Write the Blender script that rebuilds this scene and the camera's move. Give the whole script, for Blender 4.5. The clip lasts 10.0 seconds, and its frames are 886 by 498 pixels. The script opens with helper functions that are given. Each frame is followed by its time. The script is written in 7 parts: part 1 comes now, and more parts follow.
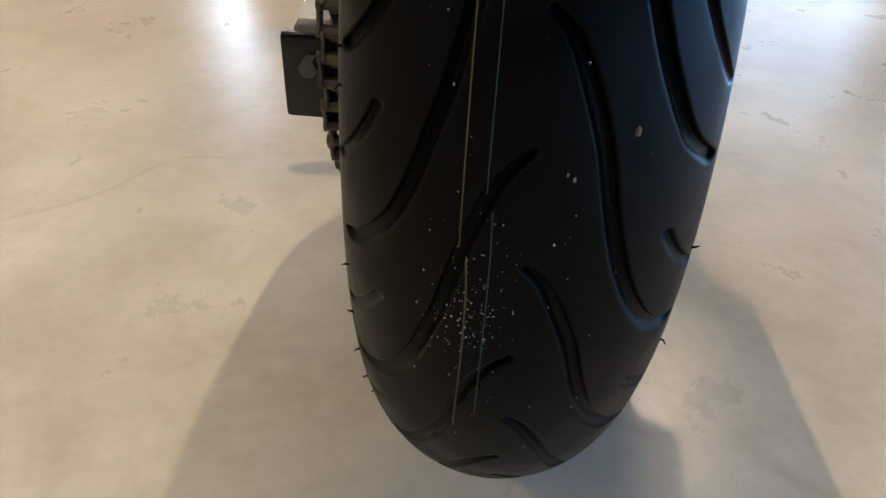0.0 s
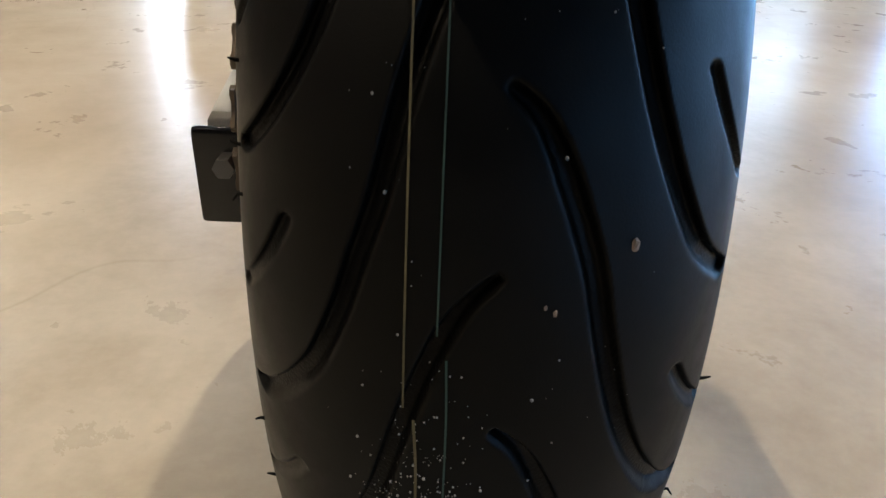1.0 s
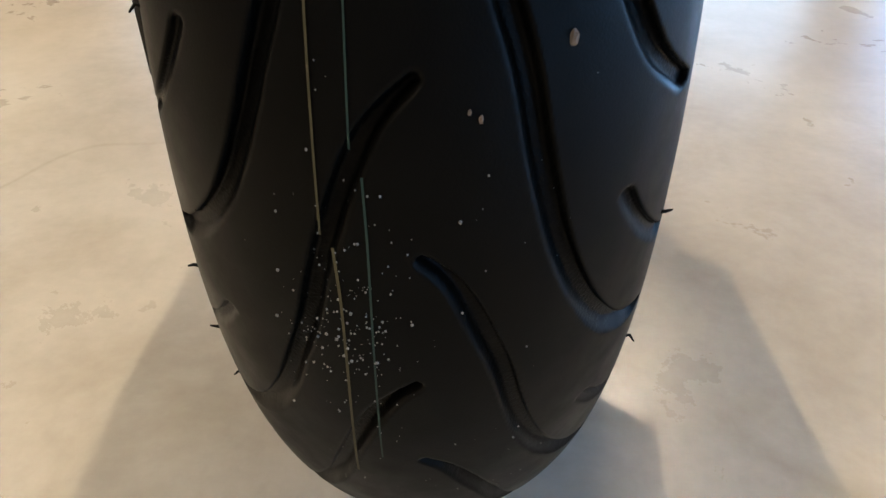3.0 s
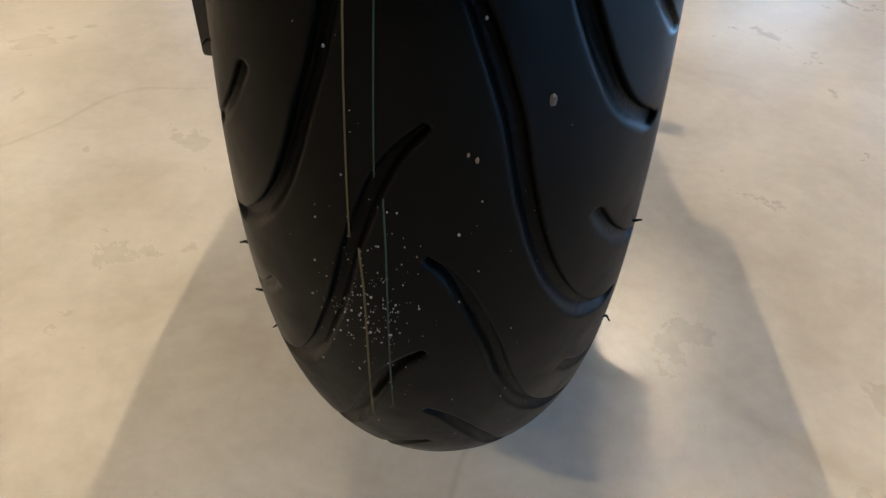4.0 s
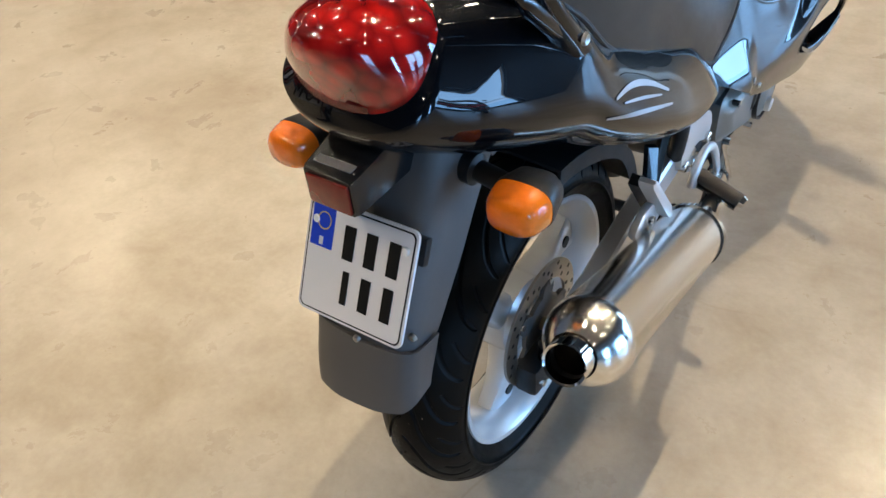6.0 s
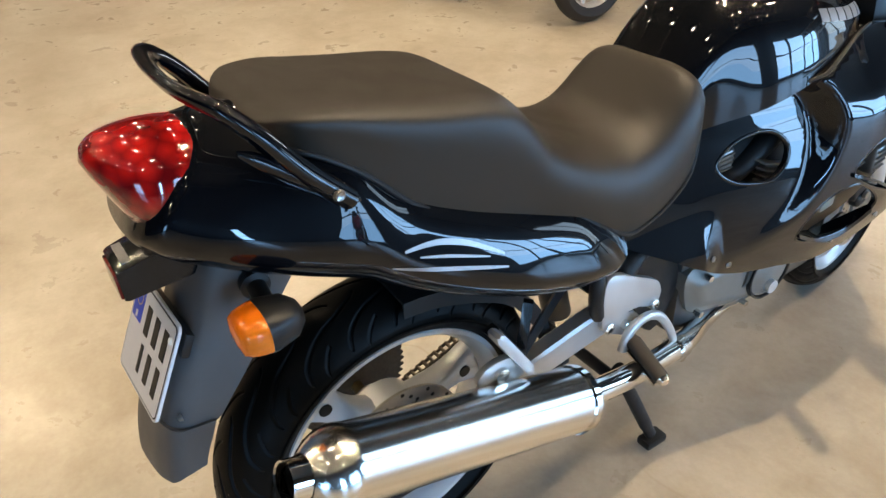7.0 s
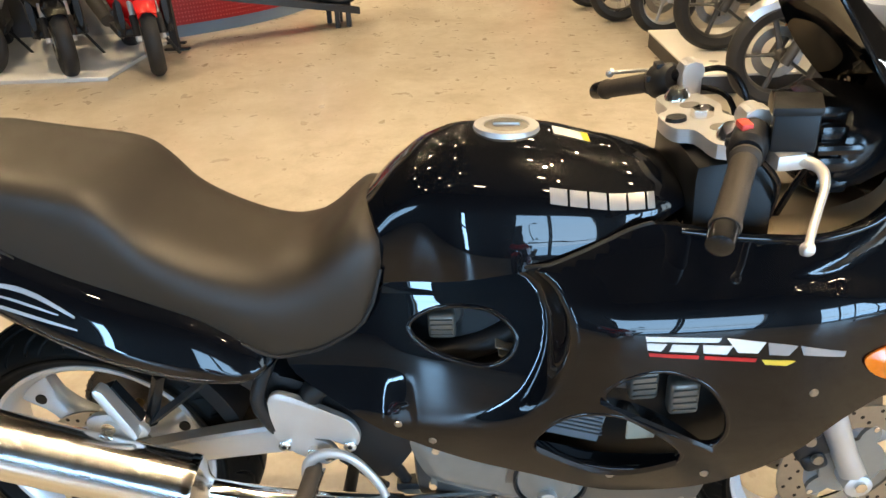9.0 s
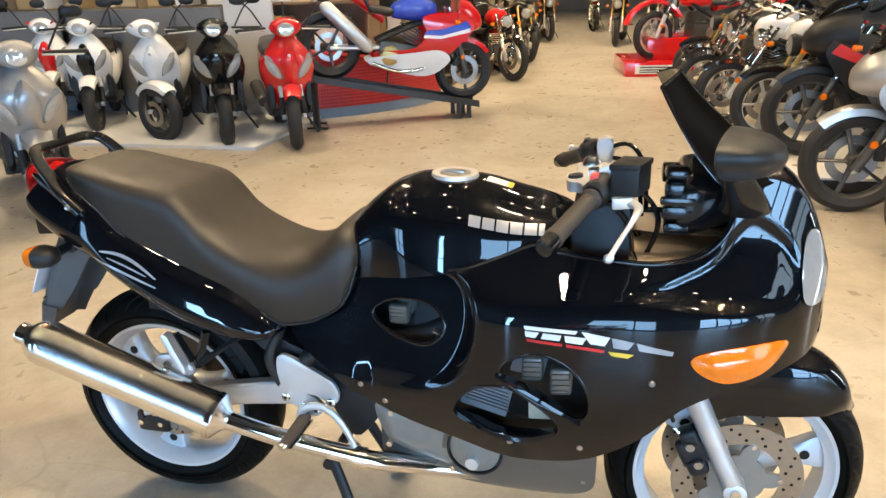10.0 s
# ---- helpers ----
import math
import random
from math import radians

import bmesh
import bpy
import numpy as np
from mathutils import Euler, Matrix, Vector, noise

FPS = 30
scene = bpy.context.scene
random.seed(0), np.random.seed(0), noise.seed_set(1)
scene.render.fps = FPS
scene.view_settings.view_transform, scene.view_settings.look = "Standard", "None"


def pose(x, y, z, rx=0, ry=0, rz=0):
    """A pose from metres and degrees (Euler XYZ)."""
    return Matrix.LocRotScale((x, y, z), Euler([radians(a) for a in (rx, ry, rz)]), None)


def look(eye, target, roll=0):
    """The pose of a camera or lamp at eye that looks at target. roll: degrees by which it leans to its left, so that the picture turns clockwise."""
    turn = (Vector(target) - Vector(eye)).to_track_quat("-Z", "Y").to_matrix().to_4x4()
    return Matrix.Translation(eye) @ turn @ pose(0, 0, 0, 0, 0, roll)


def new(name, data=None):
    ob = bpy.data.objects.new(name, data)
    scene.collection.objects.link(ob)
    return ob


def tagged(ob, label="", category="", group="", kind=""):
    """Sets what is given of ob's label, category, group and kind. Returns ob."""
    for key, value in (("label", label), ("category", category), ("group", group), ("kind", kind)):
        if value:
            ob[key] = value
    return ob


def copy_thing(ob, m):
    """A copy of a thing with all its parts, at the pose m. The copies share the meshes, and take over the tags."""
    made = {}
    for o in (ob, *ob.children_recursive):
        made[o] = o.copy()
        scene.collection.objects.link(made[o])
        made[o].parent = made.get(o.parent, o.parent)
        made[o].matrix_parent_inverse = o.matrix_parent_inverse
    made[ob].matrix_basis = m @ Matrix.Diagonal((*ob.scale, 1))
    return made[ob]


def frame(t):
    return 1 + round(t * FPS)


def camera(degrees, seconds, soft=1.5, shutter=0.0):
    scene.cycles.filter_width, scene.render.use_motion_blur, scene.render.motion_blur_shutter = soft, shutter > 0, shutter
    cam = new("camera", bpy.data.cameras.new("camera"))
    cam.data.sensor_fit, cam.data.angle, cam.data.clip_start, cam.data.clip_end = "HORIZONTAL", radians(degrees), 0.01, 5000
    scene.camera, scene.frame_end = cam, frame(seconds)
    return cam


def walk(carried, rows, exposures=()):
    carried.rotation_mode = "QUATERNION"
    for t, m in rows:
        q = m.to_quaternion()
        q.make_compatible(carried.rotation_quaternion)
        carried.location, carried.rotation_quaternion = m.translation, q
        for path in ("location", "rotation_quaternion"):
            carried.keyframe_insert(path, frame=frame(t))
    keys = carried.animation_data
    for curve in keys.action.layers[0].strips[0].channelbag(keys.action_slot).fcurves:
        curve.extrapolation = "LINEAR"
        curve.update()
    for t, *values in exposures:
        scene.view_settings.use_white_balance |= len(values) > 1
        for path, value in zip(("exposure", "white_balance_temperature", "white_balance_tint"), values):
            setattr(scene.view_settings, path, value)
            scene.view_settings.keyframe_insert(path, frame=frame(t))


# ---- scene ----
cam = camera(63.4, 10.0)

# the walk: seconds, eye, target, roll
PATH = [
    (0, (-0.017, -0.530, 0.487), (-0.118, 1.116, -0.645), 3.2),
    (0.5, (-0.021, -0.482, 0.455), (-0.131, 1.286, -0.473), 2.1),
    (1, (-0.016, -0.464, 0.467), (-0.011, 1.306, -0.463), 2.5),
    (1.5, (-0.003, -0.458, 0.462), (0.008, 1.184, -0.679), 2.8),
    (2, (0.001, -0.457, 0.454), (-0.007, 1.161, -0.723), 2.0),
    (2.5, (0.006, -0.457, 0.442), (-0.006, 1.146, -0.754), 1.8),
    (2.7, (0.005, -0.456, 0.440), (0.005, 1.159, -0.739), 1.5),
    (3.8, (0.009, -0.463, 0.450), (-0.014, 1.141, -0.744), 1.2),
    (4, (0.012, -0.481, 0.484), (-0.055, 1.023, -0.832), 2.7),
    (4.5, (0.065, -0.581, 0.679), (-0.159, 0.680, -0.857), -0.1),
    (5, (0.141, -0.648, 0.899), (-0.282, 0.561, -0.637), -2.0),
    (5.5, (0.262, -0.755, 1.106), (-0.316, 0.548, -0.296), -0.8),
    (5.7, (0.325, -0.781, 1.176), (-0.396, 0.476, -0.203), -2.7),
    (6.8, (0.783, -0.544, 1.329), (-0.510, 0.494, 0.211), -2.3),
    (7, (0.818, -0.426, 1.332), (-0.540, 0.512, 0.203), -1.6),
    (7.5, (0.912, -0.156, 1.351), (-0.568, 0.586, 0.229), -1.9),
    (8, (1.062, 0.195, 1.376), (-0.616, 0.537, 0.343), -7.1),
    (8.5, (1.107, 0.490, 1.357), (-0.635, 0.595, 0.380), -7.3),
    (9, (1.141, 0.777, 1.386), (-0.614, 0.687, 0.432), -2.7),
    (9.5, (1.338, 1.032, 1.414), (-0.457, 0.660, 0.615), -1.9),
    (10, (1.572, 1.200, 1.421), (-0.240, 0.737, 0.711), -1.8),
]
walk(cam, [(t, look(eye, target, roll)) for t, eye, target, roll in PATH], [(0.0, -0.27, 5950, 10), (1.5, -0.15, 6050, 10), (2.5, -0.02, 6050, 10), (4.5, -0.16, 6050, 10), (7.0, -0.22, 6750, 10), (8.5, -0.1, 7800, 10), (9.5, 0.18, 7250, 10), (10.0, 0.14, 7000, 10)])

# ---------------------------------------------------------------- world, window light and lamps
WARM = (1.0, 0.785, 0.515)
DAY = (0.26, 0.56, 1.0)
scene.view_settings.exposure = 0.0

world = bpy.data.worlds.new("world")
scene.world = world
world.use_nodes = True
wn = world.node_tree
sky = wn.nodes.new("ShaderNodeTexSky")
sky.sky_type = "NISHITA"
sky.sun_disc = False
sky.sun_elevation, sky.sun_rotation = radians(38), radians(60)
bg = wn.nodes["Background"]
bg.inputs["Strength"].default_value = 0.15
wn.links.new(sky.outputs[0], bg.inputs["Color"])


def area_lamp(name, place, target, sx, sy, power, color):
    d = bpy.data.lights.new(name, "AREA")
    d.shape, d.size, d.size_y, d.energy, d.color = "RECTANGLE", sx, sy, power, color
    ob = new(name, d)
    ob.matrix_world = look(place, target)
    return ob


def spot_lamp(place, target, power, cone=95, radius=0.03, color=WARM):
    d = bpy.data.lights.new("spot_light", "SPOT")
    d.energy, d.color, d.spot_size, d.spot_blend, d.shadow_soft_size = power, color, radians(cone), 0.5, radius
    ob = new("spot_light", d)
    ob.matrix_world = look(place, target)
    return ob


WIN_X, WIN_Y, CEIL = 6.5, 12.0, 5.8        # window walls to the bike's right and ahead, ceiling height
SIDE_OPEN = [(-8.8, -6.2), (-2.2, -1.7), (0.2, 3.0), (5.4, 11.0)]      # stretches of window in the wall to the right, along y
FRONT_OPEN = [(-5.0, -3.9), (3.9, 6.2)]     # and in the wall ahead, along x
for a, b in SIDE_OPEN:
    area_lamp("window_light", (WIN_X + 0.40, (a + b) / 2, 1.38), (0, (a + b) / 2, 1.7), b - a, 2.4, (120 if b < -6 else 420 if b < -1 else 130 if b < 4 else 185) * (b - a), DAY)
for a, b in FRONT_OPEN:
    area_lamp("window_light", ((a + b) / 2, WIN_Y + 0.40, 2.45), ((a + b) / 2, 0, 2.2), b - a, 4.6, (330 if a < 0 else 80) * (b - a), (0.80, 0.90, 1.0) if a < 0 else (0.5, 0.74, 1.0))
SPOTS = [(0.10, 1.9, 185), (1.9, 2.2, 45), (-0.35, 2.1, 34), (-1.5, 2.7, 20), (-3.6, 0.4, 6), (-2.6, -4.6, 26), (-3.9, -3.2, 150), (-4.6, 3.8, 48), (-7.4, -1.2, 150),
         (-7.8, 2.4, 125), (-11.0, -0.6, 185), (-11.5, 3.4, 150), (-15.5, 0.6, 200), (-20.0, -1.0, 220), (1.6, 4.6, 120)]
for lx, ly, power in SPOTS:
    spot_lamp((lx, ly, CEIL - 0.42), (lx, ly, 0), power * 3.9, 88 if power == 185 else 125)

# ---------------------------------------------------------------- materials


def mat(name, base, rough=0.5, metal=0.0, spec=0.5, coat=0.0, grain=0.0, grain_size=400.0, tint=0.0, tint_size=8.0, rough_var=0.0,
        emit=None, strength=0.0, trans=0.0, ior=1.45, coat_rough=0.03):
    """A node material: base colour varied at two scales, roughness variation and fine relief."""
    m = bpy.data.materials.new(name)
    m.use_nodes = True
    t = m.node_tree
    b = t.nodes["Principled BSDF"]
    b.inputs["Base Color"].default_value = (*base, 1)
    b.inputs["Roughness"].default_value = rough
    b.inputs["Metallic"].default_value = metal
    b.inputs["Specular IOR Level"].default_value = spec
    b.inputs["Coat Weight"].default_value = coat
    b.inputs["Coat Roughness"].default_value = coat_rough
    b.inputs["Coat IOR"].default_value = 1.43
    b.inputs["Transmission Weight"].default_value = trans
    b.inputs["IOR"].default_value = ior
    if emit:
        b.inputs["Emission Color"].default_value = (*emit, 1)
        b.inputs["Emission Strength"].default_value = strength
    if tint or rough_var or grain:
        co = t.nodes.new("ShaderNodeTexCoord")
    if tint or rough_var:
        n1 = t.nodes.new("ShaderNodeTexNoise")
        n1.inputs["Scale"].default_value = tint_size
        n1.inputs["Detail"].default_value = 6
        n1.inputs["Roughness"].default_value = 0.62
        t.links.new(co.outputs["Object"], n1.inputs["Vector"])
        if tint:
            mx = t.nodes.new("ShaderNodeMix")
            mx.data_type = "RGBA"
            mx.inputs[6].default_value = (*[c * (1 - tint) for c in base], 1)
            mx.inputs[7].default_value = (*[min(1, c * (1 + tint)) for c in base], 1)
            t.links.new(n1.outputs["Fac"], mx.inputs[0])
            t.links.new(mx.outputs[2], b.inputs["Base Color"])
        if rough_var:
            mr = t.nodes.new("ShaderNodeMapRange")
            mr.inputs[1].default_value, mr.inputs[2].default_value = 0.3, 0.7
            mr.inputs[3].default_value, mr.inputs[4].default_value = max(0, rough - rough_var), min(1, rough + rough_var)
            t.links.new(n1.outputs["Fac"], mr.inputs[0])
            t.links.new(mr.outputs[0], b.inputs["Roughness"])
    if grain:
        n2 = t.nodes.new("ShaderNodeTexNoise")
        n2.inputs["Scale"].default_value = grain_size
        n2.inputs["Detail"].default_value = 3
        t.links.new(co.outputs["Object"], n2.inputs["Vector"])
        bp = t.nodes.new("ShaderNodeBump")
        bp.inputs["Strength"].default_value = grain
        bp.inputs["Distance"].default_value = 0.001
        t.links.new(n2.outputs["Fac"], bp.inputs["Height"])
        t.links.new(bp.outputs[0], b.inputs["Normal"])
    return m


M = {
    "paint": mat("black_metallic_paint", (0.0016, 0.0020, 0.0032), 0.30, 0.0, 0.05, 1.0, tint=0.3, tint_size=900, rough_var=0.03, coat_rough=0.012),
    "seat": mat("seat_vinyl", (0.024, 0.0185, 0.0135), 0.42, 0, 0.46, grain=0.35, grain_size=900, tint=0.12, tint_size=14, rough_var=0.06),
    "rubber": mat("tyre_rubber", (0.0036, 0.0036, 0.0033), 0.42, 0, 0.090, grain=0.06, grain_size=1500, tint=0.25, tint_size=30, rough_var=0.10),
    "rubber_side": mat("tyre_sidewall", (0.02, 0.02, 0.021), 0.55, 0, 0.4, grain=0.2, grain_size=700, tint=0.2, tint_size=25),
    # tread rubber again, blackened for the shade down in the grooves
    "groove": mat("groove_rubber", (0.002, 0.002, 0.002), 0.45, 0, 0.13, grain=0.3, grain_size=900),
    "chrome": mat("chrome", (0.80, 0.76, 0.70), 0.06, 1.0, rough_var=0.03, tint=0.05, tint_size=20),
    "steel": mat("polished_steel", (0.82, 0.79, 0.74), 0.18, 1.0, rough_var=0.02, tint=0.03, tint_size=5, grain=0.03, grain_size=500),
    "disc": mat("brake_disc_steel", (0.36, 0.34, 0.31), 0.32, 1.0, tint=0.15, tint_size=60),
    "alu": mat("cast_aluminium", (0.62, 0.62, 0.62), 0.42, 0.75, grain=0.15, grain_size=900, tint=0.08, tint_size=30, rough_var=0.06),
    "wheel": mat("silver_wheel_paint", (0.60, 0.62, 0.64), 0.32, 0.35, 0.5, 0.4, tint=0.05, tint_size=40),
    "grey_metal": mat("grey_painted_casting", (0.24, 0.225, 0.20), 0.42, 0.4, tint=0.12, tint_size=25, grain=0.1, grain_size=600),
    "belly": mat("dark_champagne_paint", (0.125, 0.108, 0.090), 0.32, 0.3, 0.5, 0.5, tint=0.08, tint_size=20),
    "plastic": mat("black_plastic", (0.012, 0.012, 0.0125), 0.42, 0, 0.38, grain=0.25, grain_size=800, tint=0.2, tint_size=20, rough_var=0.08),
    "gloss_plastic": mat("gloss_black_plastic", (0.006, 0.006, 0.0065), 0.16, 0, 0.5, tint=0.2, tint_size=30),
    "fender": mat("weathered_grey_plastic", (0.085, 0.082, 0.082), 0.46, 0, 0.4, grain=0.3, grain_size=700, tint=0.2, tint_size=9, rough_var=0.1),
    "inner": mat("warm_grey_inner_panel", (0.55, 0.45, 0.33), 0.55, 0, 0.4, grain=0.3, grain_size=600, tint=0.1, tint_size=12),
    "grip": mat("grip_rubber", (0.045, 0.038, 0.032), 0.62, 0, 0.35, grain=0.6, grain_size=350, tint=0.15, tint_size=40),
    "orange": mat("orange_lens", (0.78, 0.17, 0.006), 0.14, 0, 0.5, 0.6, tint=0.25, tint_size=60),
    "red_lens": mat("red_lens", (0.42, 0.006, 0.010), 0.10, 0, 0.5, 0.8, tint=0.45, tint_size=70),
    "reflector": mat("dark_red_reflector", (0.16, 0.012, 0.008), 0.2, 0, 0.5, 0.4, tint=0.3, tint_size=120),
    "plate": mat("white_plate", (0.72, 0.71, 0.72), 0.35, 0, 0.5, tint=0.04, tint_size=30),
    "ink": mat("black_ink", (0.006, 0.006, 0.006), 0.4, spec=0.3),
    "blue": mat("blue_band", (0.01, 0.05, 0.55), 0.35),
    "white": mat("white_print", (0.75, 0.75, 0.74), 0.4, tint=0.05, tint_size=40),
    "yellow": mat("yellow_print", (0.75, 0.52, 0.06), 0.4),
    "red": mat("red_print", (0.55, 0.02, 0.02), 0.35),
    "silver_print": mat("silver_print", (0.34, 0.34, 0.35), 0.34, 0.55, tint=0.06, tint_size=50),
    "brass": mat("axle_bolt_brass", (0.55, 0.42, 0.22), 0.3, 1.0, tint=0.2, tint_size=80),
    "chain": mat("oiled_chain", (0.10, 0.08, 0.06), 0.42, 0.8, tint=0.4, tint_size=120),
    "clear": mat("clear_lamp_glass", (0.36, 0.36, 0.35), 0.06, 0.35, 0.6, 0.8, tint=0.2, tint_size=40),
    "lamp_glass": mat("bright_lamp_glass", (0.70, 0.70, 0.69), 0.08, 0.6, 0.6, 0.8, tint=0.25, tint_size=60),
    "smoke": mat("smoked_screen", (0.004, 0.0035, 0.003), 0.03, 0, 0.5, 0.6, tint=0.2, tint_size=10),
    "dust": mat("grit", (0.24, 0.235, 0.22), 0.8),
    "crust": mat("dried_mud", (0.20, 0.15, 0.115), 0.9),
    "line_y": mat("yellow_mark", (0.075, 0.066, 0.032), 0.6, tint=0.4, tint_size=200),
    "line_g": mat("green_mark", (0.018, 0.045, 0.038), 0.6, tint=0.4, tint_size=200),
    "switch_red": mat("red_switch", (0.75, 0.06, 0.04), 0.4),
    # showroom
    "wall": mat("pale_plaster", (0.55, 0.52, 0.48), 0.8, grain=0.2, grain_size=80, tint=0.06, tint_size=2),
    "dark_wall": mat("charcoal_wall", (0.032, 0.032, 0.034), 0.75, grain=0.2, grain_size=80, tint=0.12, tint_size=2),
    "ceiling": mat("dark_ceiling", (0.035, 0.034, 0.032), 0.85, tint=0.1, tint_size=2),
    "frame": mat("dark_window_frame", (0.03, 0.032, 0.035), 0.4, 0.3, tint=0.1, tint_size=5),
    "panel": mat("grey_display_panel", (0.14, 0.145, 0.155), 0.55, tint=0.1, tint_size=3, grain=0.1, grain_size=200),
    "panel_light": mat("light_display_panel", (0.55, 0.56, 0.57), 0.5, tint=0.05, tint_size=3),
    "podium_red": mat("red_podium_sheet", (0.42, 0.018, 0.022), 0.4, 0, 0.5, 0.2, tint=0.12, tint_size=5),
    "dot_red": mat("bright_red_studs", (0.62, 0.06, 0.06), 0.35, tint=0.1, tint_size=20),
    "skirt": mat("blue_grey_plinth", (0.20, 0.26, 0.31), 0.5, tint=0.08, tint_size=6),
    "iron": mat("dark_iron", (0.045, 0.042, 0.040), 0.45, 0.6, tint=0.3, tint_size=12, grain=0.2, grain_size=200),
    "deck": mat("white_deck", (0.66, 0.64, 0.60), 0.4, tint=0.08, tint_size=3),
    "mat_grey": mat("dark_grey_mat", (0.055, 0.055, 0.062), 0.7, grain=0.4, grain_size=300, tint=0.15, tint_size=4),
    "carton": mat("cardboard", (0.46, 0.33, 0.17), 0.8, tint=0.2, tint_size=6, grain=0.2, grain_size=200),
    "carton2": mat("pale_boxes", (0.55, 0.45, 0.30), 0.75, tint=0.2, tint_size=6),
    "shelf": mat("brown_shelf", (0.22, 0.17, 0.11), 0.6, tint=0.15, tint_size=4),
    "sc_white": mat("white_scooter_paint", (0.74, 0.74, 0.74), 0.2, 0, 0.5, 0.6, tint=0.03, tint_size=10),
    "sc_red": mat("red_gloss_paint", (0.60, 0.012, 0.014), 0.18, 0, 0.5, 0.8, tint=0.06, tint_size=10),
    "sc_grey": mat("silver_grey_paint", (0.36, 0.35, 0.34), 0.28, 0.5, 0.5, 0.5, tint=0.06, tint_size=10),
    "sc_blue": mat("blue_gloss_paint", (0.02, 0.06, 0.42), 0.2, 0, 0.5, 0.7, tint=0.06, tint_size=10),
    "engine": mat("dark_engine_casting", (0.09, 0.088, 0.085), 0.45, 0.6, tint=0.3, tint_size=25, grain=0.2, grain_size=300),
    "gold": mat("bronze_casting", (0.40, 0.27, 0.10), 0.35, 0.9, tint=0.15, tint_size=25),
    "lamp": mat("lamp_face", (1, 0.9, 0.75), 0.5, emit=(1.0, 0.86, 0.66), strength=200.0),
}


STAINS = [(-0.475, -0.133, 0.016, 0.62), (-0.445, -0.135, 0.013, 0.66), (-0.30, -0.27, 0.012, 0.75), (-0.36, 0.33, 0.02, 0.8), (0.62, -0.42, 0.018, 0.75), (-0.9, 0.7, 0.03, 0.8)]


def floor_material():
    """Pale polished concrete: clouds of beige and grey, darker stains, hairline cracks, pits and uneven gloss."""
    m = bpy.data.materials.new("polished_concrete")
    m.use_nodes = True
    t = m.node_tree
    b = t.nodes["Principled BSDF"]
    co = t.nodes.new("ShaderNodeTexCoord")

    def noise_node(scale, detail, rough, distort=0.0):
        n = t.nodes.new("ShaderNodeTexNoise")
        n.inputs["Scale"].default_value, n.inputs["Detail"].default_value = scale, detail
        n.inputs["Roughness"].default_value, n.inputs["Distortion"].default_value = rough, distort
        t.links.new(co.outputs["Object"], n.inputs["Vector"])
        return n

    def ramp(src, stops):
        r = t.nodes.new("ShaderNodeValToRGB")
        e = r.color_ramp.elements
        e[0].position, e[0].color = stops[0][0], (*stops[0][1], 1)
        e[1].position, e[1].color = stops[-1][0], (*stops[-1][1], 1)
        for p, c in stops[1:-1]:
            x = e.new(p)
            x.color = (*c, 1)
        t.links.new(src, r.inputs[0])
        return r

    def mix(kind, fac, a, c):
        x = t.nodes.new("ShaderNodeMix")
        x.data_type, x.blend_type = "RGBA", kind
        if isinstance(fac, float):
            x.inputs[0].default_value = fac
        else:
            t.links.new(fac, x.inputs[0])
        t.links.new(a, x.inputs[6])
        t.links.new(c, x.inputs[7])
        return x.outputs[2]

    big = noise_node(1.6, 7, 0.62, 0.25)
    base = ramp(big.outputs["Fac"], [(0.28, (0.320, 0.272, 0.212)), (0.48, (0.405, 0.365, 0.305)), (0.70, (0.485, 0.452, 0.392))])
    mid = noise_node(7.0, 8, 0.66, 0.3)
    cloud = ramp(mid.outputs["Fac"], [(0.30, (0.85, 0.82, 0.775)), (0.55, (1.0, 1.0, 1.0)), (0.75, (1.08, 1.07, 1.05))])
    c1 = mix("MULTIPLY", 0.95, base.outputs[0], cloud.outputs[0])
    fine = noise_node(60.0, 4, 0.6)
    f1 = ramp(fine.outputs["Fac"], [(0.3, (0.93, 0.93, 0.92)), (0.7, (1.05, 1.05, 1.05))])
    c2 = mix("MULTIPLY", 0.7, c1, f1.outputs[0])
    # pits and dark specks
    vor = t.nodes.new("ShaderNodeTexVoronoi")
    vor.inputs["Scale"].default_value = 4.0
    t.links.new(co.outputs["Object"], vor.inputs["Vector"])
    warp = noise_node(40, 3, 0.6)
    add = t.nodes.new("ShaderNodeMath")
    add.operation = "MULTIPLY_ADD"
    add.inputs[1].default_value, add.inputs[2].default_value = 0.10, 0.0
    t.links.new(warp.outputs["Fac"], add.inputs[0])
    s1 = t.nodes.new("ShaderNodeMath")
    s1.operation = "SUBTRACT"
    t.links.new(vor.outputs["Distance"], s1.inputs[0])
    t.links.new(add.outputs[0], s1.inputs[1])
    pits = ramp(s1.outputs[0], [(0.0, (0.80, 0.76, 0.70)), (0.05, (1, 1, 1))])
    gate = noise_node(2.3, 2, 0.5)
    g = ramp(gate.outputs["Fac"], [(0.70, (0, 0, 0)), (0.80, (1, 1, 1))])
    c3 = mix("MULTIPLY", g.outputs[0], c2, pits.outputs[0])
    # hairline cracks
    crk = t.nodes.new("ShaderNodeTexVoronoi")
    crk.feature = "DISTANCE_TO_EDGE"
    crk.inputs["Scale"].default_value = 0.75
    wv = noise_node(1.2, 3, 0.5)
    vm = t.nodes.new("ShaderNodeVectorMath")
    vm.operation = "MULTIPLY_ADD"
    vm.inputs[1].default_value = (0.5, 0.5, 0.5)
    t.links.new(wv.outputs["Color"], vm.inputs[0])
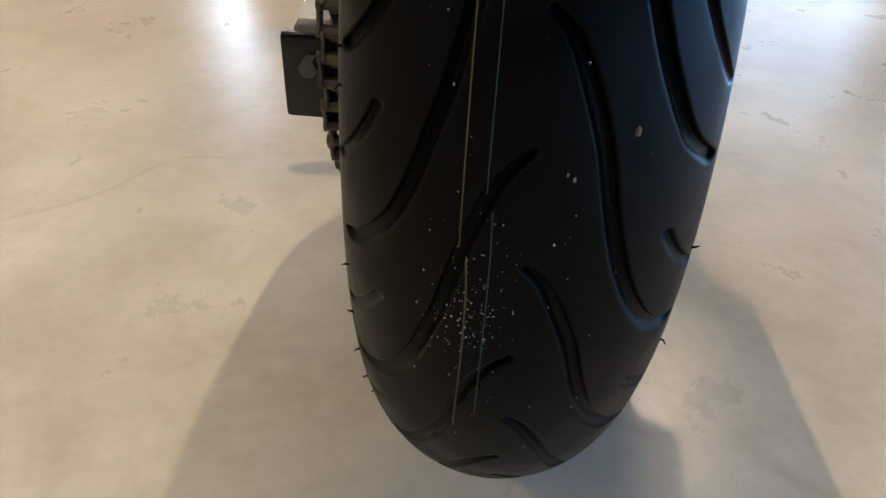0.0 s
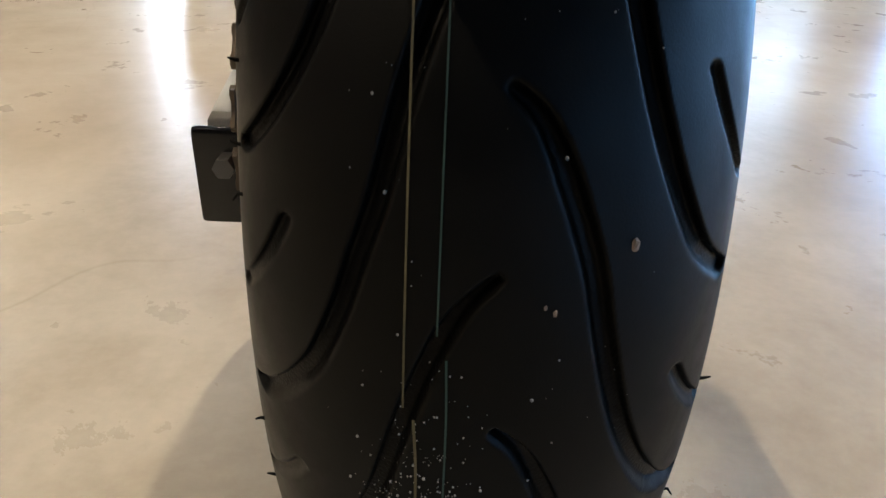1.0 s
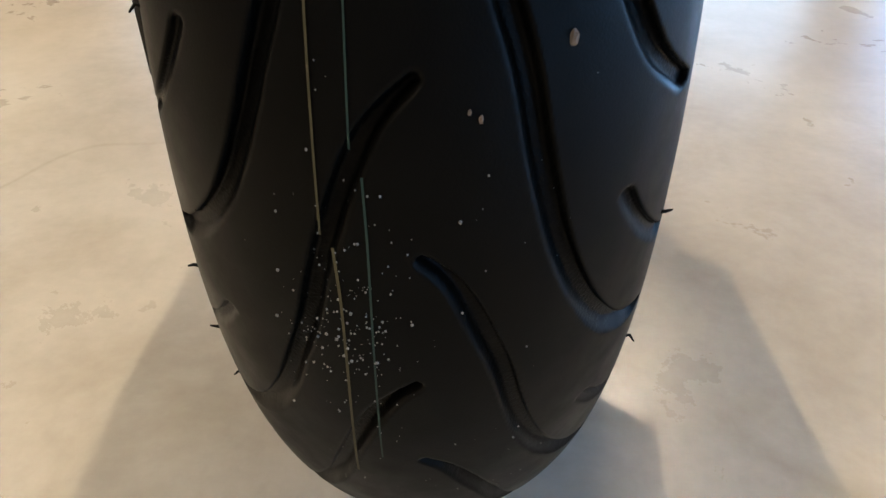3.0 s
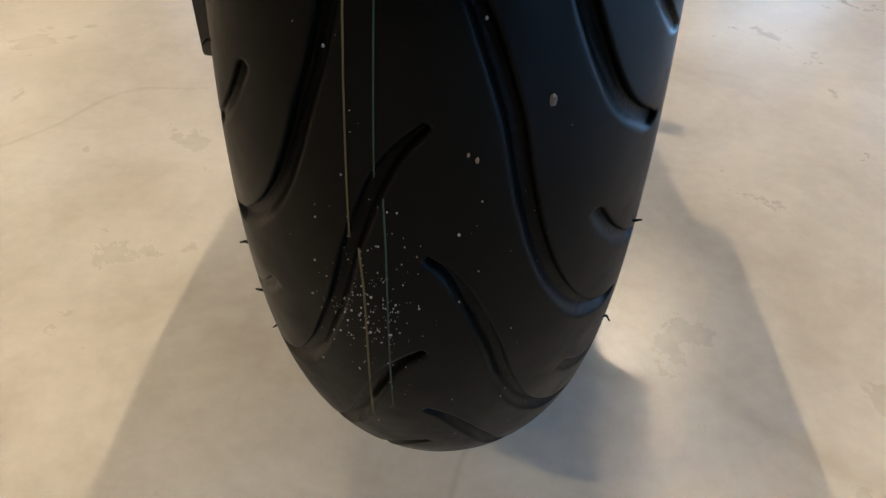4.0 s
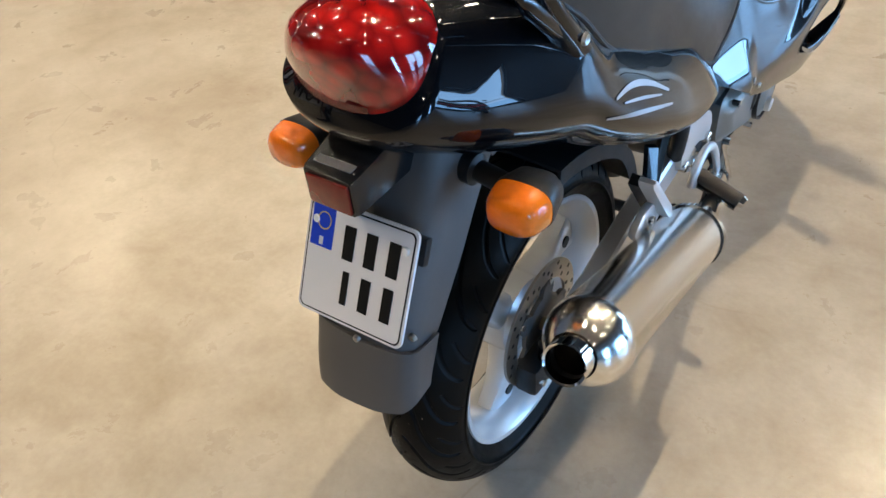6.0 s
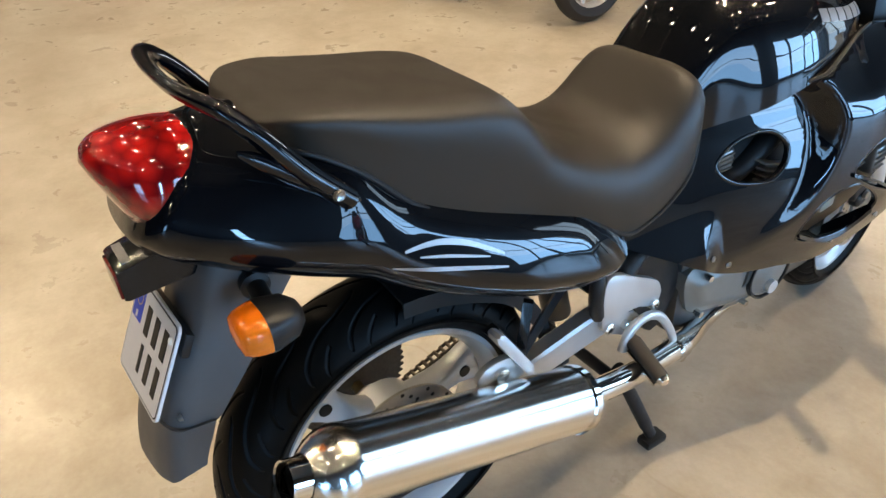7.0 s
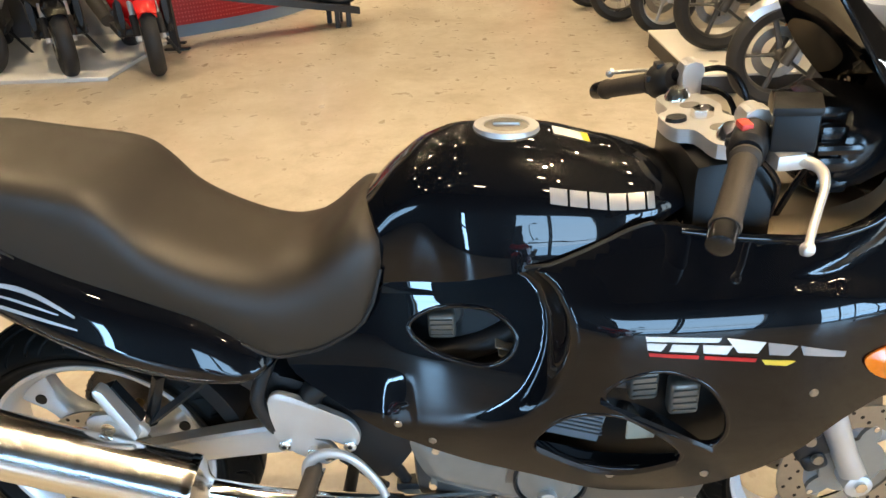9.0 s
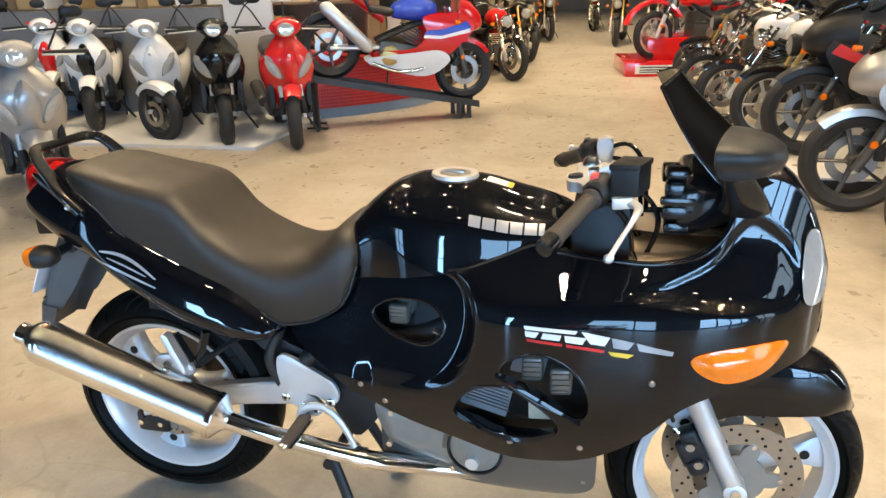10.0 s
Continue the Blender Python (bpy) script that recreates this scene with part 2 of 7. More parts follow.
    t.links.new(co.outputs["Object"], vm.inputs[2])
    t.links.new(vm.outputs[0], crk.inputs["Vector"])
    cr = ramp(crk.outputs["Distance"], [(0.0, (0.88, 0.86, 0.82)), (0.0024, (1, 1, 1))])
    g2 = ramp(noise_node(1.1, 3, 0.5).outputs["Fac"], [(0.47, (0, 0, 0)), (0.55, (1, 1, 1))])
    c4 = mix("MULTIPLY", g2.outputs[0], c3, cr.outputs[0])
    # a few dark spots and scuffs
    col = c4
    for sx, sy_, sr, dark in STAINS:
        d = t.nodes.new("ShaderNodeVectorMath")
        d.operation = "DISTANCE"
        d.inputs[1].default_value = (sx, sy_, 0.1)
        t.links.new(co.outputs["Object"], d.inputs[0])
        k = t.nodes.new("ShaderNodeMath")
        k.operation = "MULTIPLY_ADD"
        k.inputs[1].default_value = sr * 1.6
        t.links.new(fine.outputs["Fac"], k.inputs[0])
        t.links.new(d.outputs["Value"], k.inputs[2])
        r = t.nodes.new("ShaderNodeMapRange")
        r.inputs[1].default_value, r.inputs[2].default_value = sr * 1.2, sr * 2.0
        r.inputs[3].default_value, r.inputs[4].default_value = dark, 1.0
        t.links.new(k.outputs[0], r.inputs[0])
        x = t.nodes.new("ShaderNodeMix")
        x.data_type, x.blend_type = "RGBA", "MULTIPLY"
        x.inputs[0].default_value = 1.0
        t.links.new(col, x.inputs[6])
        t.links.new(r.outputs[0], x.inputs[7])
        col = x.outputs[2]
    t.links.new(col, b.inputs["Base Color"])
    rr = t.nodes.new("ShaderNodeMapRange")
    rr.inputs[1].default_value, rr.inputs[2].default_value = 0.3, 0.7
    rr.inputs[3].default_value, rr.inputs[4].default_value = 0.31, 0.265
    t.links.new(mid.outputs["Fac"], rr.inputs[0])
    t.links.new(rr.outputs[0], b.inputs["Roughness"])
    b.inputs["Specular IOR Level"].default_value = 0.42
    bp = t.nodes.new("ShaderNodeBump")
    bp.inputs["Strength"].default_value, bp.inputs["Distance"].default_value = 0.004, 0.003
    t.links.new(mid.outputs["Fac"], bp.inputs["Height"])
    t.links.new(bp.outputs[0], b.inputs["Normal"])
    return m


M["floor"] = floor_material()


def lens_material():
    """Ruby lens: prism facets of dark and bright red under a glossy skin."""
    m = mat("red_prism_lens", (0.4, 0.006, 0.008), 0.08, 0, 0.5, 0.9)
    t = m.node_tree
    b = t.nodes["Principled BSDF"]
    co = t.nodes.new("ShaderNodeTexCoord")
    v = t.nodes.new("ShaderNodeTexVoronoi")
    v.inputs["Scale"].default_value = 42.0
    t.links.new(co.outputs["Object"], v.inputs["Vector"])
    r = t.nodes.new("ShaderNodeValToRGB")
    r.color_ramp.elements[0].color = (0.62, 0.012, 0.008, 1)
    r.color_ramp.elements[1].color = (0.14, 0.002, 0.003, 1)
    r.color_ramp.elements[1].position = 0.75
    t.links.new(v.outputs["Distance"], r.inputs[0])
    t.links.new(r.outputs[0], b.inputs["Base Color"])
    return m


M["ruby"] = lens_material()

# ---------------------------------------------------------------- mesh helpers


def part(name, bm, material, parent=None, label="", smooth=40, flip=False):
    """Links a bmesh as ONE mesh object, under a thing or a part."""
    me = bpy.data.meshes.new(name)
    if flip is not None:
        bmesh.ops.recalc_face_normals(bm, faces=bm.faces)
    bm.to_mesh(me)
    bm.free()
    me.materials.append(M[material] if isinstance(material, str) else material)
    if smooth:
        me.shade_smooth()
        me.set_sharp_from_angle(angle=radians(smooth))
    ob = new(name, me)
    if parent:
        ob.parent = parent
    if label:
        tagged(ob, label)
    return ob


def thing(name, m, label, category, group="", kind=""):
    ob = new(name)
    ob.empty_display_size = 0.1
    ob.matrix_world = m
    return tagged(ob, label, category, group, kind)


def spline(points, step=8):
    """Catmull-Rom through 2D or 3D points."""
    p = [Vector(q) for q in points]
    out = []
    for i in range(len(p) - 1):
        a, b, c, d = p[max(i - 1, 0)], p[i], p[i + 1], p[min(i + 2, len(p) - 1)]
        for k in range(step):
            u = k / step
            out.append(0.5 * ((2 * b) + (c - a) * u + (2 * a - 5 * b + 4 * c - d) * u * u + (3 * b - a - 3 * c + d) * u ** 3))
    out.append(p[-1])
    return out


def ring_spline(points, step=6):
    p = [Vector(q) for q in points]
    n, out = len(p), []
    for i in range(n):
        a, b, c, d = p[i - 1], p[i], p[(i + 1) % n], p[(i + 2) % n]
        for k in range(step):
            u = k / step
            out.append(0.5 * ((2 * b) + (c - a) * u + (2 * a - 5 * b + 4 * c - d) * u * u + (3 * b - a - 3 * c + d) * u ** 3))
    return out


def along(xs, ys):
    """A smooth function through the given pairs."""
    xs, ys = np.array(xs, float), np.array(ys, float)
    d = np.diff(ys) / np.diff(xs)
    m = np.empty_like(ys)
    m[0], m[-1] = d[0], d[-1]
    for i in range(1, len(ys) - 1):
        m[i] = 0 if d[i - 1] * d[i] <= 0 else 2 * d[i - 1] * d[i] / (d[i - 1] + d[i])

    def f(x):
        x = np.clip(x, xs[0], xs[-1])
        i = np.clip(np.searchsorted(xs, x) - 1, 0, len(xs) - 2)
        h = xs[i + 1] - xs[i]
        u = (x - xs[i]) / h
        return ((2 * u ** 3 - 3 * u ** 2 + 1) * ys[i] + (u ** 3 - 2 * u ** 2 + u) * h * m[i]
                + (-2 * u ** 3 + 3 * u ** 2) * ys[i + 1] + (u ** 3 - u ** 2) * h * m[i + 1])
    return f


def loft(rings, closed=True, cap=True):
    bm = bmesh.new()
    vs = [[bm.verts.new(p) for p in r] for r in rings]
    n = len(rings[0])
    for a, b in zip(vs, vs[1:]):
        for k in range(n if closed else n - 1):
            bm.faces.new((a[k], a[(k + 1) % n], b[(k + 1) % n], b[k]))
    if cap and closed:
        bm.faces.new(vs[0])
        bm.faces.new(list(reversed(vs[-1])))
    return bm


def tube(points, r, n=12, cap=True, flat=1.0):
    """A tube along 3D points; r is a number or one for each point; flat squeezes it along its second normal."""
    p = [Vector(q) for q in points]
    rings, up = [], None
    for i, q in enumerate(p):
        d = (p[min(i + 1, len(p) - 1)] - p[max(i - 1, 0)]).normalized()
        if up is None:
            up = Vector((0, 0, 1)) if abs(d.z) < 0.9 else Vector((1, 0, 0))
        s = d.cross(up).normalized()
        up = s.cross(d).normalized()
        rad = r[i] if hasattr(r, "__len__") else r
        rings.append([q + rad * (math.cos(a) * s + flat * math.sin(a) * up) for a in [2 * math.pi * k / n for k in range(n)]])
    return loft(rings, True, cap)


def rod(a, b, r, n=16, r2=None):
    return tube([a, b], [r, r if r2 is None else r2], n)


def lathe(profile, n=48, axis="x", centre=(0, 0, 0), closed=False):
    """Turns a profile of (along the axis, radius) round an axis."""
    c = Vector(centre)
    rings = []
    for k in range(n):
        a = 2 * math.pi * k / n
        ring = []
        for u, r in profile:
            q = (u, r * math.cos(a), r * math.sin(a))
            q = {"x": q, "y": (q[1], q[0], q[2]), "z": (q[1], q[2], q[0])}[axis]
            ring.append(c + Vector(q))
        rings.append(ring)
    bm = bmesh.new()
    vs = [[bm.verts.new(q) for q in r] for r in rings]
    m = len(profile)
    for i in range(n):
        a, b = vs[i], vs[(i + 1) % n]
        for k in range(m if closed else m - 1):
            if profile[k][1] < 1e-6 and profile[(k + 1) % m][1] < 1e-6:
                continue
            bm.faces.new((a[k], a[(k + 1) % m], b[(k + 1) % m], b[k]))
    bmesh.ops.remove_doubles(bm, verts=bm.verts, dist=1e-6)
    return bm


def moved(bm, m):
    bmesh.ops.transform(bm, matrix=m, verts=bm.verts)
    return bm


def joined(*bms):
    """Several bmeshes as one."""
    out = bmesh.new()
    for b in bms:
        me = bpy.data.meshes.new("tmp")
        b.to_mesh(me)
        b.free()
        out.from_mesh(me)
        bpy.data.meshes.remove(me)
    return out


def block(sx, sy, sz, centre=(0, 0, 0), bevel=0.003, seg=2):
    bm = bmesh.new()
    bmesh.ops.create_cube(bm, size=1.0)
    bmesh.ops.scale(bm, vec=(sx, sy, sz), verts=bm.verts)
    if bevel:
        bmesh.ops.bevel(bm, geom=list(bm.edges), offset=min(bevel, 0.45 * min(sx, sy, sz)), segments=seg, profile=0.6, affect="EDGES")
    bmesh.ops.translate(bm, vec=centre, verts=bm.verts)
    return bm


def prism(outline, x0, x1, bevel=0.003):
    """An outline of (y, z) pushed from x0 to x1, with rounded rims."""
    bm = bmesh.new()
    a = [bm.verts.new((x0, p[0], p[1])) for p in outline]
    b = [bm.verts.new((x1, p[0], p[1])) for p in outline]
    n = len(outline)
    for k in range(n):
        bm.faces.new((a[k], a[(k + 1) % n], b[(k + 1) % n], b[k]))
    f1 = bm.faces.new(list(reversed(a)))
    f2 = bm.faces.new(b)
    if bevel:
        bmesh.ops.bevel(bm, geom=list(set(f1.edges) | set(f2.edges)), offset=bevel, segments=2, profile=0.6, affect="EDGES")
    return bm


def inside(poly, y, z):
    p = np.array([(q[0], q[1]) for q in poly])
    res = np.zeros(np.shape(y), bool)
    j = len(p) - 1
    for i in range(len(p)):
        c = ((p[i, 1] > z) != (p[j, 1] > z)) & (y < (p[j, 0] - p[i, 0]) * (z - p[i, 1]) / (p[j, 1] - p[i, 1] + 1e-12) + p[i, 0])
        res ^= c
        j = i
    return res


def edge_distance(poly, y, z):
    p = np.array([(q[0], q[1]) for q in poly])
    best = np.full(np.shape(y), 9.0)
    for i in range(len(p)):
        a, b = p[i - 1], p[i]
        d = b - a
        u = np.clip(((y - a[0]) * d[0] + (z - a[1]) * d[1]) / (d @ d + 1e-12), 0, 1)
        best = np.minimum(best, np.hypot(y - a[0] - u * d[0], z - a[1] - u * d[1]))
    return best


def resample(poly, g):
    out = []
    for i, q in enumerate(poly):
        a, b = Vector(q[:2]), Vector(poly[(i + 1) % len(poly)][:2])
        n = max(1, round((b - a).length / g))
        out += [a + (b - a) * k / n for k in range(n)]
    return out


def panel(outline, holes, fx, thick=0.004, g=0.009, side=1, lift=0.0):
    """A curved sheet over an outline in (y, z), with openings; fx(y, z) gives its distance from the middle plane."""
    loops = [resample(outline, g)] + [resample(h, g * 0.7) for h in holes]
    ys, zs = [p[0] for p in loops[0]], [p[1] for p in loops[0]]
    gy, gz = np.meshgrid(np.arange(min(ys), max(ys), g), np.arange(min(zs), max(zs), g))
    gy = gy + (np.arange(gy.shape[0]) % 2)[:, None] * g * 0.5
    gy, gz = gy.ravel(), gz.ravel()
    keep = inside(loops[0], gy, gz) & (edge_distance(loops[0], gy, gz) > g * 0.55)
    for h in loops[1:]:
        keep &= ~inside(h, gy, gz) & (edge_distance(h, gy, gz) > g * 0.45)
    pts, edges = [], []
    for lp in loops:
        s = len(pts)
        pts += [Vector((p[0], p[1])) for p in lp]
        edges += [(s + k, s + (k + 1) % len(lp)) for k in range(len(lp))]
    pts += [Vector((a, b)) for a, b in zip(gy[keep], gz[keep])]
    from mathutils.geometry import delaunay_2d_cdt
    v, _, faces = delaunay_2d_cdt(pts, edges, [], 0, 1e-5)[:3]
    va = np.array([(p.x, p.y) for p in v])
    cy, cz = va[np.array([f[:3] for f in faces])].mean(axis=1).T
    ok = inside(loops[0], cy, cz)
    for h in loops[1:]:
        ok &= ~inside(h, cy, cz)
    xs = fx(va[:, 0], va[:, 1]) + lift
    bm = bmesh.new()
    outer = [bm.verts.new((side * x, p[0], p[1])) for x, p in zip(xs, va)]
    inner = [bm.verts.new((side * max(x - thick, 0.0), p[0], p[1])) for x, p in zip(xs, va)]
    count = {}
    for f, good in zip(faces, ok):
        if not good:
            continue
        bm.faces.new([outer[i] for i in f])
        bm.faces.new([inner[i] for i in reversed(f)])
        for i in range(3):
            e = (f[i], f[(i + 1) % 3])
            count[tuple(sorted(e))] = None if tuple(sorted(e)) in count else e
    for e in count.values():
        if e:
            bm.faces.new((outer[e[1]], outer[e[0]], inner[e[0]], inner[e[1]]))
    loose = [w for w in bm.verts if not w.link_faces]
    bmesh.ops.delete(bm, geom=loose, context="VERTS")
    return bm


# ---------------------------------------------------------------- the showroom


def structure(name, bm, material, label, smooth=30):
    ob = part(name, bm, material, None, "", smooth)
    return tagged(ob, label, name.rstrip("_0123456789").replace("_", " "), kind="structure")


XW, YS = -30.0, -11.0      # far walls
structure("floor", block(WIN_X - XW + 0.6, WIN_Y - YS + 0.6, 0.2, ((WIN_X + XW) / 2, (WIN_Y + YS) / 2, -0.1), 0), "floor",
          "pale beige polished concrete showroom floor with stains and hairline cracks", 0)
structure("ground", block(400, 400, 0.3, (0, 0, -0.36), 0), mat("outdoor_asphalt", (0.16, 0.17, 0.18), 0.8, tint=0.2, tint_size=1.0),
          "grey asphalt yard outside the showroom windows", 0)
structure("ceiling", block(WIN_X - XW + 0.8, WIN_Y - YS + 0.8, 0.2, ((WIN_X + XW) / 2, (WIN_Y + YS) / 2, CEIL + 0.1), 0), "ceiling",
          "dark matt showroom ceiling", 0)
structure("wall_west", block(0.25, WIN_Y - YS, CEIL, (XW - 0.125, (WIN_Y + YS) / 2, CEIL / 2), 0), "wall", "pale plaster showroom wall", 0)
# never in view; its dark colour keeps tyre and paint reflections low
structure("wall_south", block(WIN_X - XW, 0.25, CEIL, ((WIN_X + XW) / 2, YS - 0.125, CEIL / 2), 0), "dark_wall", "unseen rear showroom wall kept dark to dim reflections", 0)


def window_wall(name, length, along_x, fixed, start, openings, head):
    """A wall with tall window openings; each has a frame, a transom and mullions."""
    sill = 0.15
    pieces = []

    def put(u0, u1, z0, z1, d=0.22):
        c = ((u0 + u1) / 2, fixed, (z0 + z1) / 2) if along_x else (fixed, (u0 + u1) / 2, (z0 + z1) / 2)
        w = u1 - u0
        pieces.append(block(w if along_x else d, d if along_x else w, z1 - z0, c, 0))
    u = start
    for a, b in openings:
        put(u, a, 0, CEIL)
        put(a, b, 0, sill)
        put(a, b, head, CEIL)
        u = b
    put(u, start + length, 0, CEIL)
    structure(name, joined(*pieces), "dark_wall", "charcoal grey showroom wall with tall windows", 0)
    for a, b in openings:
        n = max(1, round((b - a) / 1.25))
        for k in range(n):
            u0, u1 = a + (b - a) * k / n + 0.004, a + (b - a) * (k + 1) / n - 0.004
            w = tagged(new("window_%d" % (1 + len([o for o in bpy.data.objects if o.name.startswith("window_") and o.name[7:].isdigit()]))),
                       "tall window with a slim dark frame", "window", kind="structure")

            def bar(nm, v, wd, z, h, d=0.07):
                c = (v, fixed, z) if along_x else (fixed, v, z)
                part(nm, block(wd if along_x else d, d if along_x else wd, h, c, 0.004, 1), "frame", w)
            bar("frame_side", u0 + 0.03, 0.06, (sill + head) / 2, head - sill - 0.01)
            bar("frame_side", u1 - 0.03, 0.06, (sill + head) / 2, head - sill - 0.01)
            bar("frame_rail", (u0 + u1) / 2, u1 - u0 - 0.13, sill + 0.035, 0.06)
            bar("frame_rail", (u0 + u1) / 2, u1 - u0 - 0.13, head - 0.035, 0.06)
            bar("frame_rail", (u0 + u1) / 2, u1 - u0 - 0.13, 1.15, 0.05)


window_wall("wall_east", WIN_Y - YS, False, WIN_X + 0.11, YS, SIDE_OPEN, 2.60)
window_wall("wall_north", WIN_X - XW, True, WIN_Y + 0.11, XW, FRONT_OPEN, 4.80)
structure("floor_mat", block(9.5, 2.6, 0.012, (-7.6, 7.0, 0.006), 0.004), "mat_grey", "dark grey mat along the row of motorcycles")

# ceiling spots on tracks


def ceiling_spot():
    s = thing("track_spotlight", Matrix.Identity(4), "black cylindrical spotlight on a ceiling track", "spotlight", "ceiling spotlights")
    part("housing", lathe([(0.0, 0.0), (0.0, 0.090), (0.16, 0.094), (0.165, 0.088), (0.165, 0.0)], 20, "z", (0, 0, -0.30)), "plastic", s)
    part("bracket", rod((0, 0, -0.14), (0, 0, 0.0), 0.012, 10), "plastic", s)
    part("lamp_face", lathe([(-0.004, 0.0), (-0.004, 0.083), (0.002, 0.083), (0.002, 0.0)], 20, "z", (0, 0, -0.30)), "lamp", s, "glowing warm white lamp face")
    return s


first = None
for tx in (-16.0, -12.4, -8.8, -5.6, -3.0, -0.6, 1.8, 4.0):
    tr = structure("ceiling_track", block(0.035, 14.0, 0.03, (tx, 1.5, CEIL - 0.016), 0.003, 1), "plastic", "black ceiling lighting track")
    for ty in np.arange(-4.6, 8.0, 2.2):
        m = pose(tx, float(ty) + 0.35 * math.sin(tx * 3), CEIL - 0.034, 0, 0, 0)
        if first is None:
            first = ceiling_spot()
            first.matrix_world = m
        else:
            copy_thing(first, m)

# ---------------------------------------------------------------- the black motorcycle
BIKE = (Matrix.Translation((0.0027, 0.0062, 0.0078)) @ Matrix.Rotation(radians(-0.318), 4, "Z") @ Matrix.Rotation(radians(-0.212), 4, "Y")
        @ Matrix.Rotation(radians(0.839), 4, "X") @ Matrix.Rotation(radians(-0.4), 4, "Y") @ Matrix.Scale(0.995, 4))
bike = thing("motorcycle", BIKE, "glossy black sport touring motorcycle on its centre stand on concrete", "motorcycle")


def settle(bm):
    """Body widths and heights over the axles, as the machine stands."""
    def ease(a, b, u):
        return max(0.0, min(1.0, (u - a) / (b - a)))
    for v in bm.verts:
        _, y, z = v.co
        low = ease(0.60, 0.52, z) * ease(0.67, 0.62, y) * ease(0.03, 0.08, y)
        front = ease(0.5, 1.0, y) * ease(0.86, 0.76, z)
        v.co.x *= 1 + 0.08 * low + 0.12 * front
        v.co.z += 0.010 * low - 0.012 * ease(0.62, 0.42, y) * ease(0.53, 0.60, z) + 0.020 * ease(1.0, 1.25, y) * ease(0.35, 0.50, z)
        v.co.y += 0.045 * ease(1.36, 1.60, y) * ease(0.45, 0.55, z)
    return bm


def P(name, bm, material, label="", parent=None, smooth=40):
    return part(name, settle(bm), material, parent or bike, label, smooth)


def Q(name, bm, material, parent, label="", smooth=40):
    """A part of a body part."""
    return part(name, settle(bm), material, parent, label, smooth)


def step01(d, w):
    u = np.clip(d / w, 0, 1)
    return u * u * (3 - 2 * u)


# tyres --------------------------------------------------------------------------------
def tyre(name, R, half, rc, rim_r, parent, grooved, na, nu):
    """A tyre with a round crown; the tread grooves are sunk into it and coloured darker as shade."""
    lat = np.linspace(-1, 1, nu) * half
    mm = np.array(lat) * 1000
    drop = rc - np.sqrt(rc * rc - lat ** 2)
    ang = np.linspace(0, 360, na, endpoint=False)
    depth = np.zeros((na, nu))
    if grooved:
        per = 360.0 / 22
        k = math.pi / 180 * R * 1000
        long_r = spline([(0, 3), (-1.2, 10), (-3.5, 16.5), (-7.6, 25), (-11, 29.5), (-13.8, 33.5), (-17, 39), (-20.5, 47), (-24.1, 58), (-26.2, 70)], 4)
        long_l = spline([(0, -1), (-1.3, 6), (-2.9, 11.6), (-5.3, 17), (-8.7, 23), (-13, 29), (-16, 34.5), (-19.1, 40), (-22.7, 48.5), (-25.8, 60), (-27.6, 70)], 4)
        hook = spline([(-14.9, 55.8), (-16.8, 61), (-19.2, 69), (-20.4, 74)], 3)
        ph, uu = np.meshgrid(ang, mm, indexing="ij")
        for sgn, off, long_g in ((1, 2.1, long_r), (-1, 10.2, long_l)):
            for path, wid, dep in ((long_g, 2.7, 5.0), (hook, 1.7, 3.5)):
                best = np.full(ph.shape, 99.0)
                for q, (a, b) in enumerate(zip(path, path[1:])):
                    a0, d = np.array([a[0] * k, a[1]]), np.array([(b[0] - a[0]) * k, b[1] - a[1]])
                    thin = 1.3 * max(0.0, 1 - q / 8) if path is long_g else 0.0
                    rel = (ph - off + 13.0) % per - 13.0
                    for sh in (-2, -1, 0, 1):
                        px, py = (rel + sh * per) * k - a0[0], sgn * uu - a0[1]
                        u = np.clip((px * d[0] + py * d[1]) / (d @ d), 0, 1)
                        best = np.minimum(best, np.hypot(px - u * d[0], py - u * d[1]) + thin)
                depth = np.maximum(depth, dep * step01((wid + 0.8 - best), 1.6))
        depth /= 1000
    rad = R - drop[None, :] - depth
    a = np.radians(ang)[:, None]
    crown = np.stack([np.broadcast_to(lat[None, :], rad.shape), -np.cos(a) * rad, np.sin(a) * rad], -1)
    r_edge = R - drop[-1]
    side = [(half + 0.0015, r_edge - 0.004), (half + 0.001, r_edge - 0.012), (half + 0.0025, r_edge - 0.016),
            (half + 0.002, (r_edge + rim_r) / 2 + 0.012), (half - 0.004, (r_edge + rim_r) / 2 - 0.004), (half - 0.016, rim_r + 0.004), (half - 0.02, rim_r - 0.004)]
    cols = []
    for u, r in reversed(side):
        cols.append(np.stack([np.full(na, -u), -np.cos(a[:, 0]) * r, np.sin(a[:, 0]) * r], -1))
    mid = [crown[:, j] for j in range(nu)]
    for u, r in side:
        mid.append(np.stack([np.full(na, u), -np.cos(a[:, 0]) * r, np.sin(a[:, 0]) * r], -1))
    grid = np.stack(cols + mid, 1)
    nc = grid.shape[1]
    verts = grid.reshape(-1, 3)
    i, j = np.meshgrid(np.arange(na), np.arange(nc - 1), indexing="ij")
    i2 = (i + 1) % na
    faces = np.stack([i * nc + j, i * nc + j + 1, i2 * nc + j + 1, i2 * nc + j], -1).reshape(-1, 4)
    me = bpy.data.meshes.new(name)
    me.from_pydata(verts.tolist(), [], faces.tolist())
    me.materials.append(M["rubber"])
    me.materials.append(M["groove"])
    # faces sunk deeper than 2.4 mm take the rubber with shade in its colour
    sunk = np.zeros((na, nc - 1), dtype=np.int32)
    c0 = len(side)
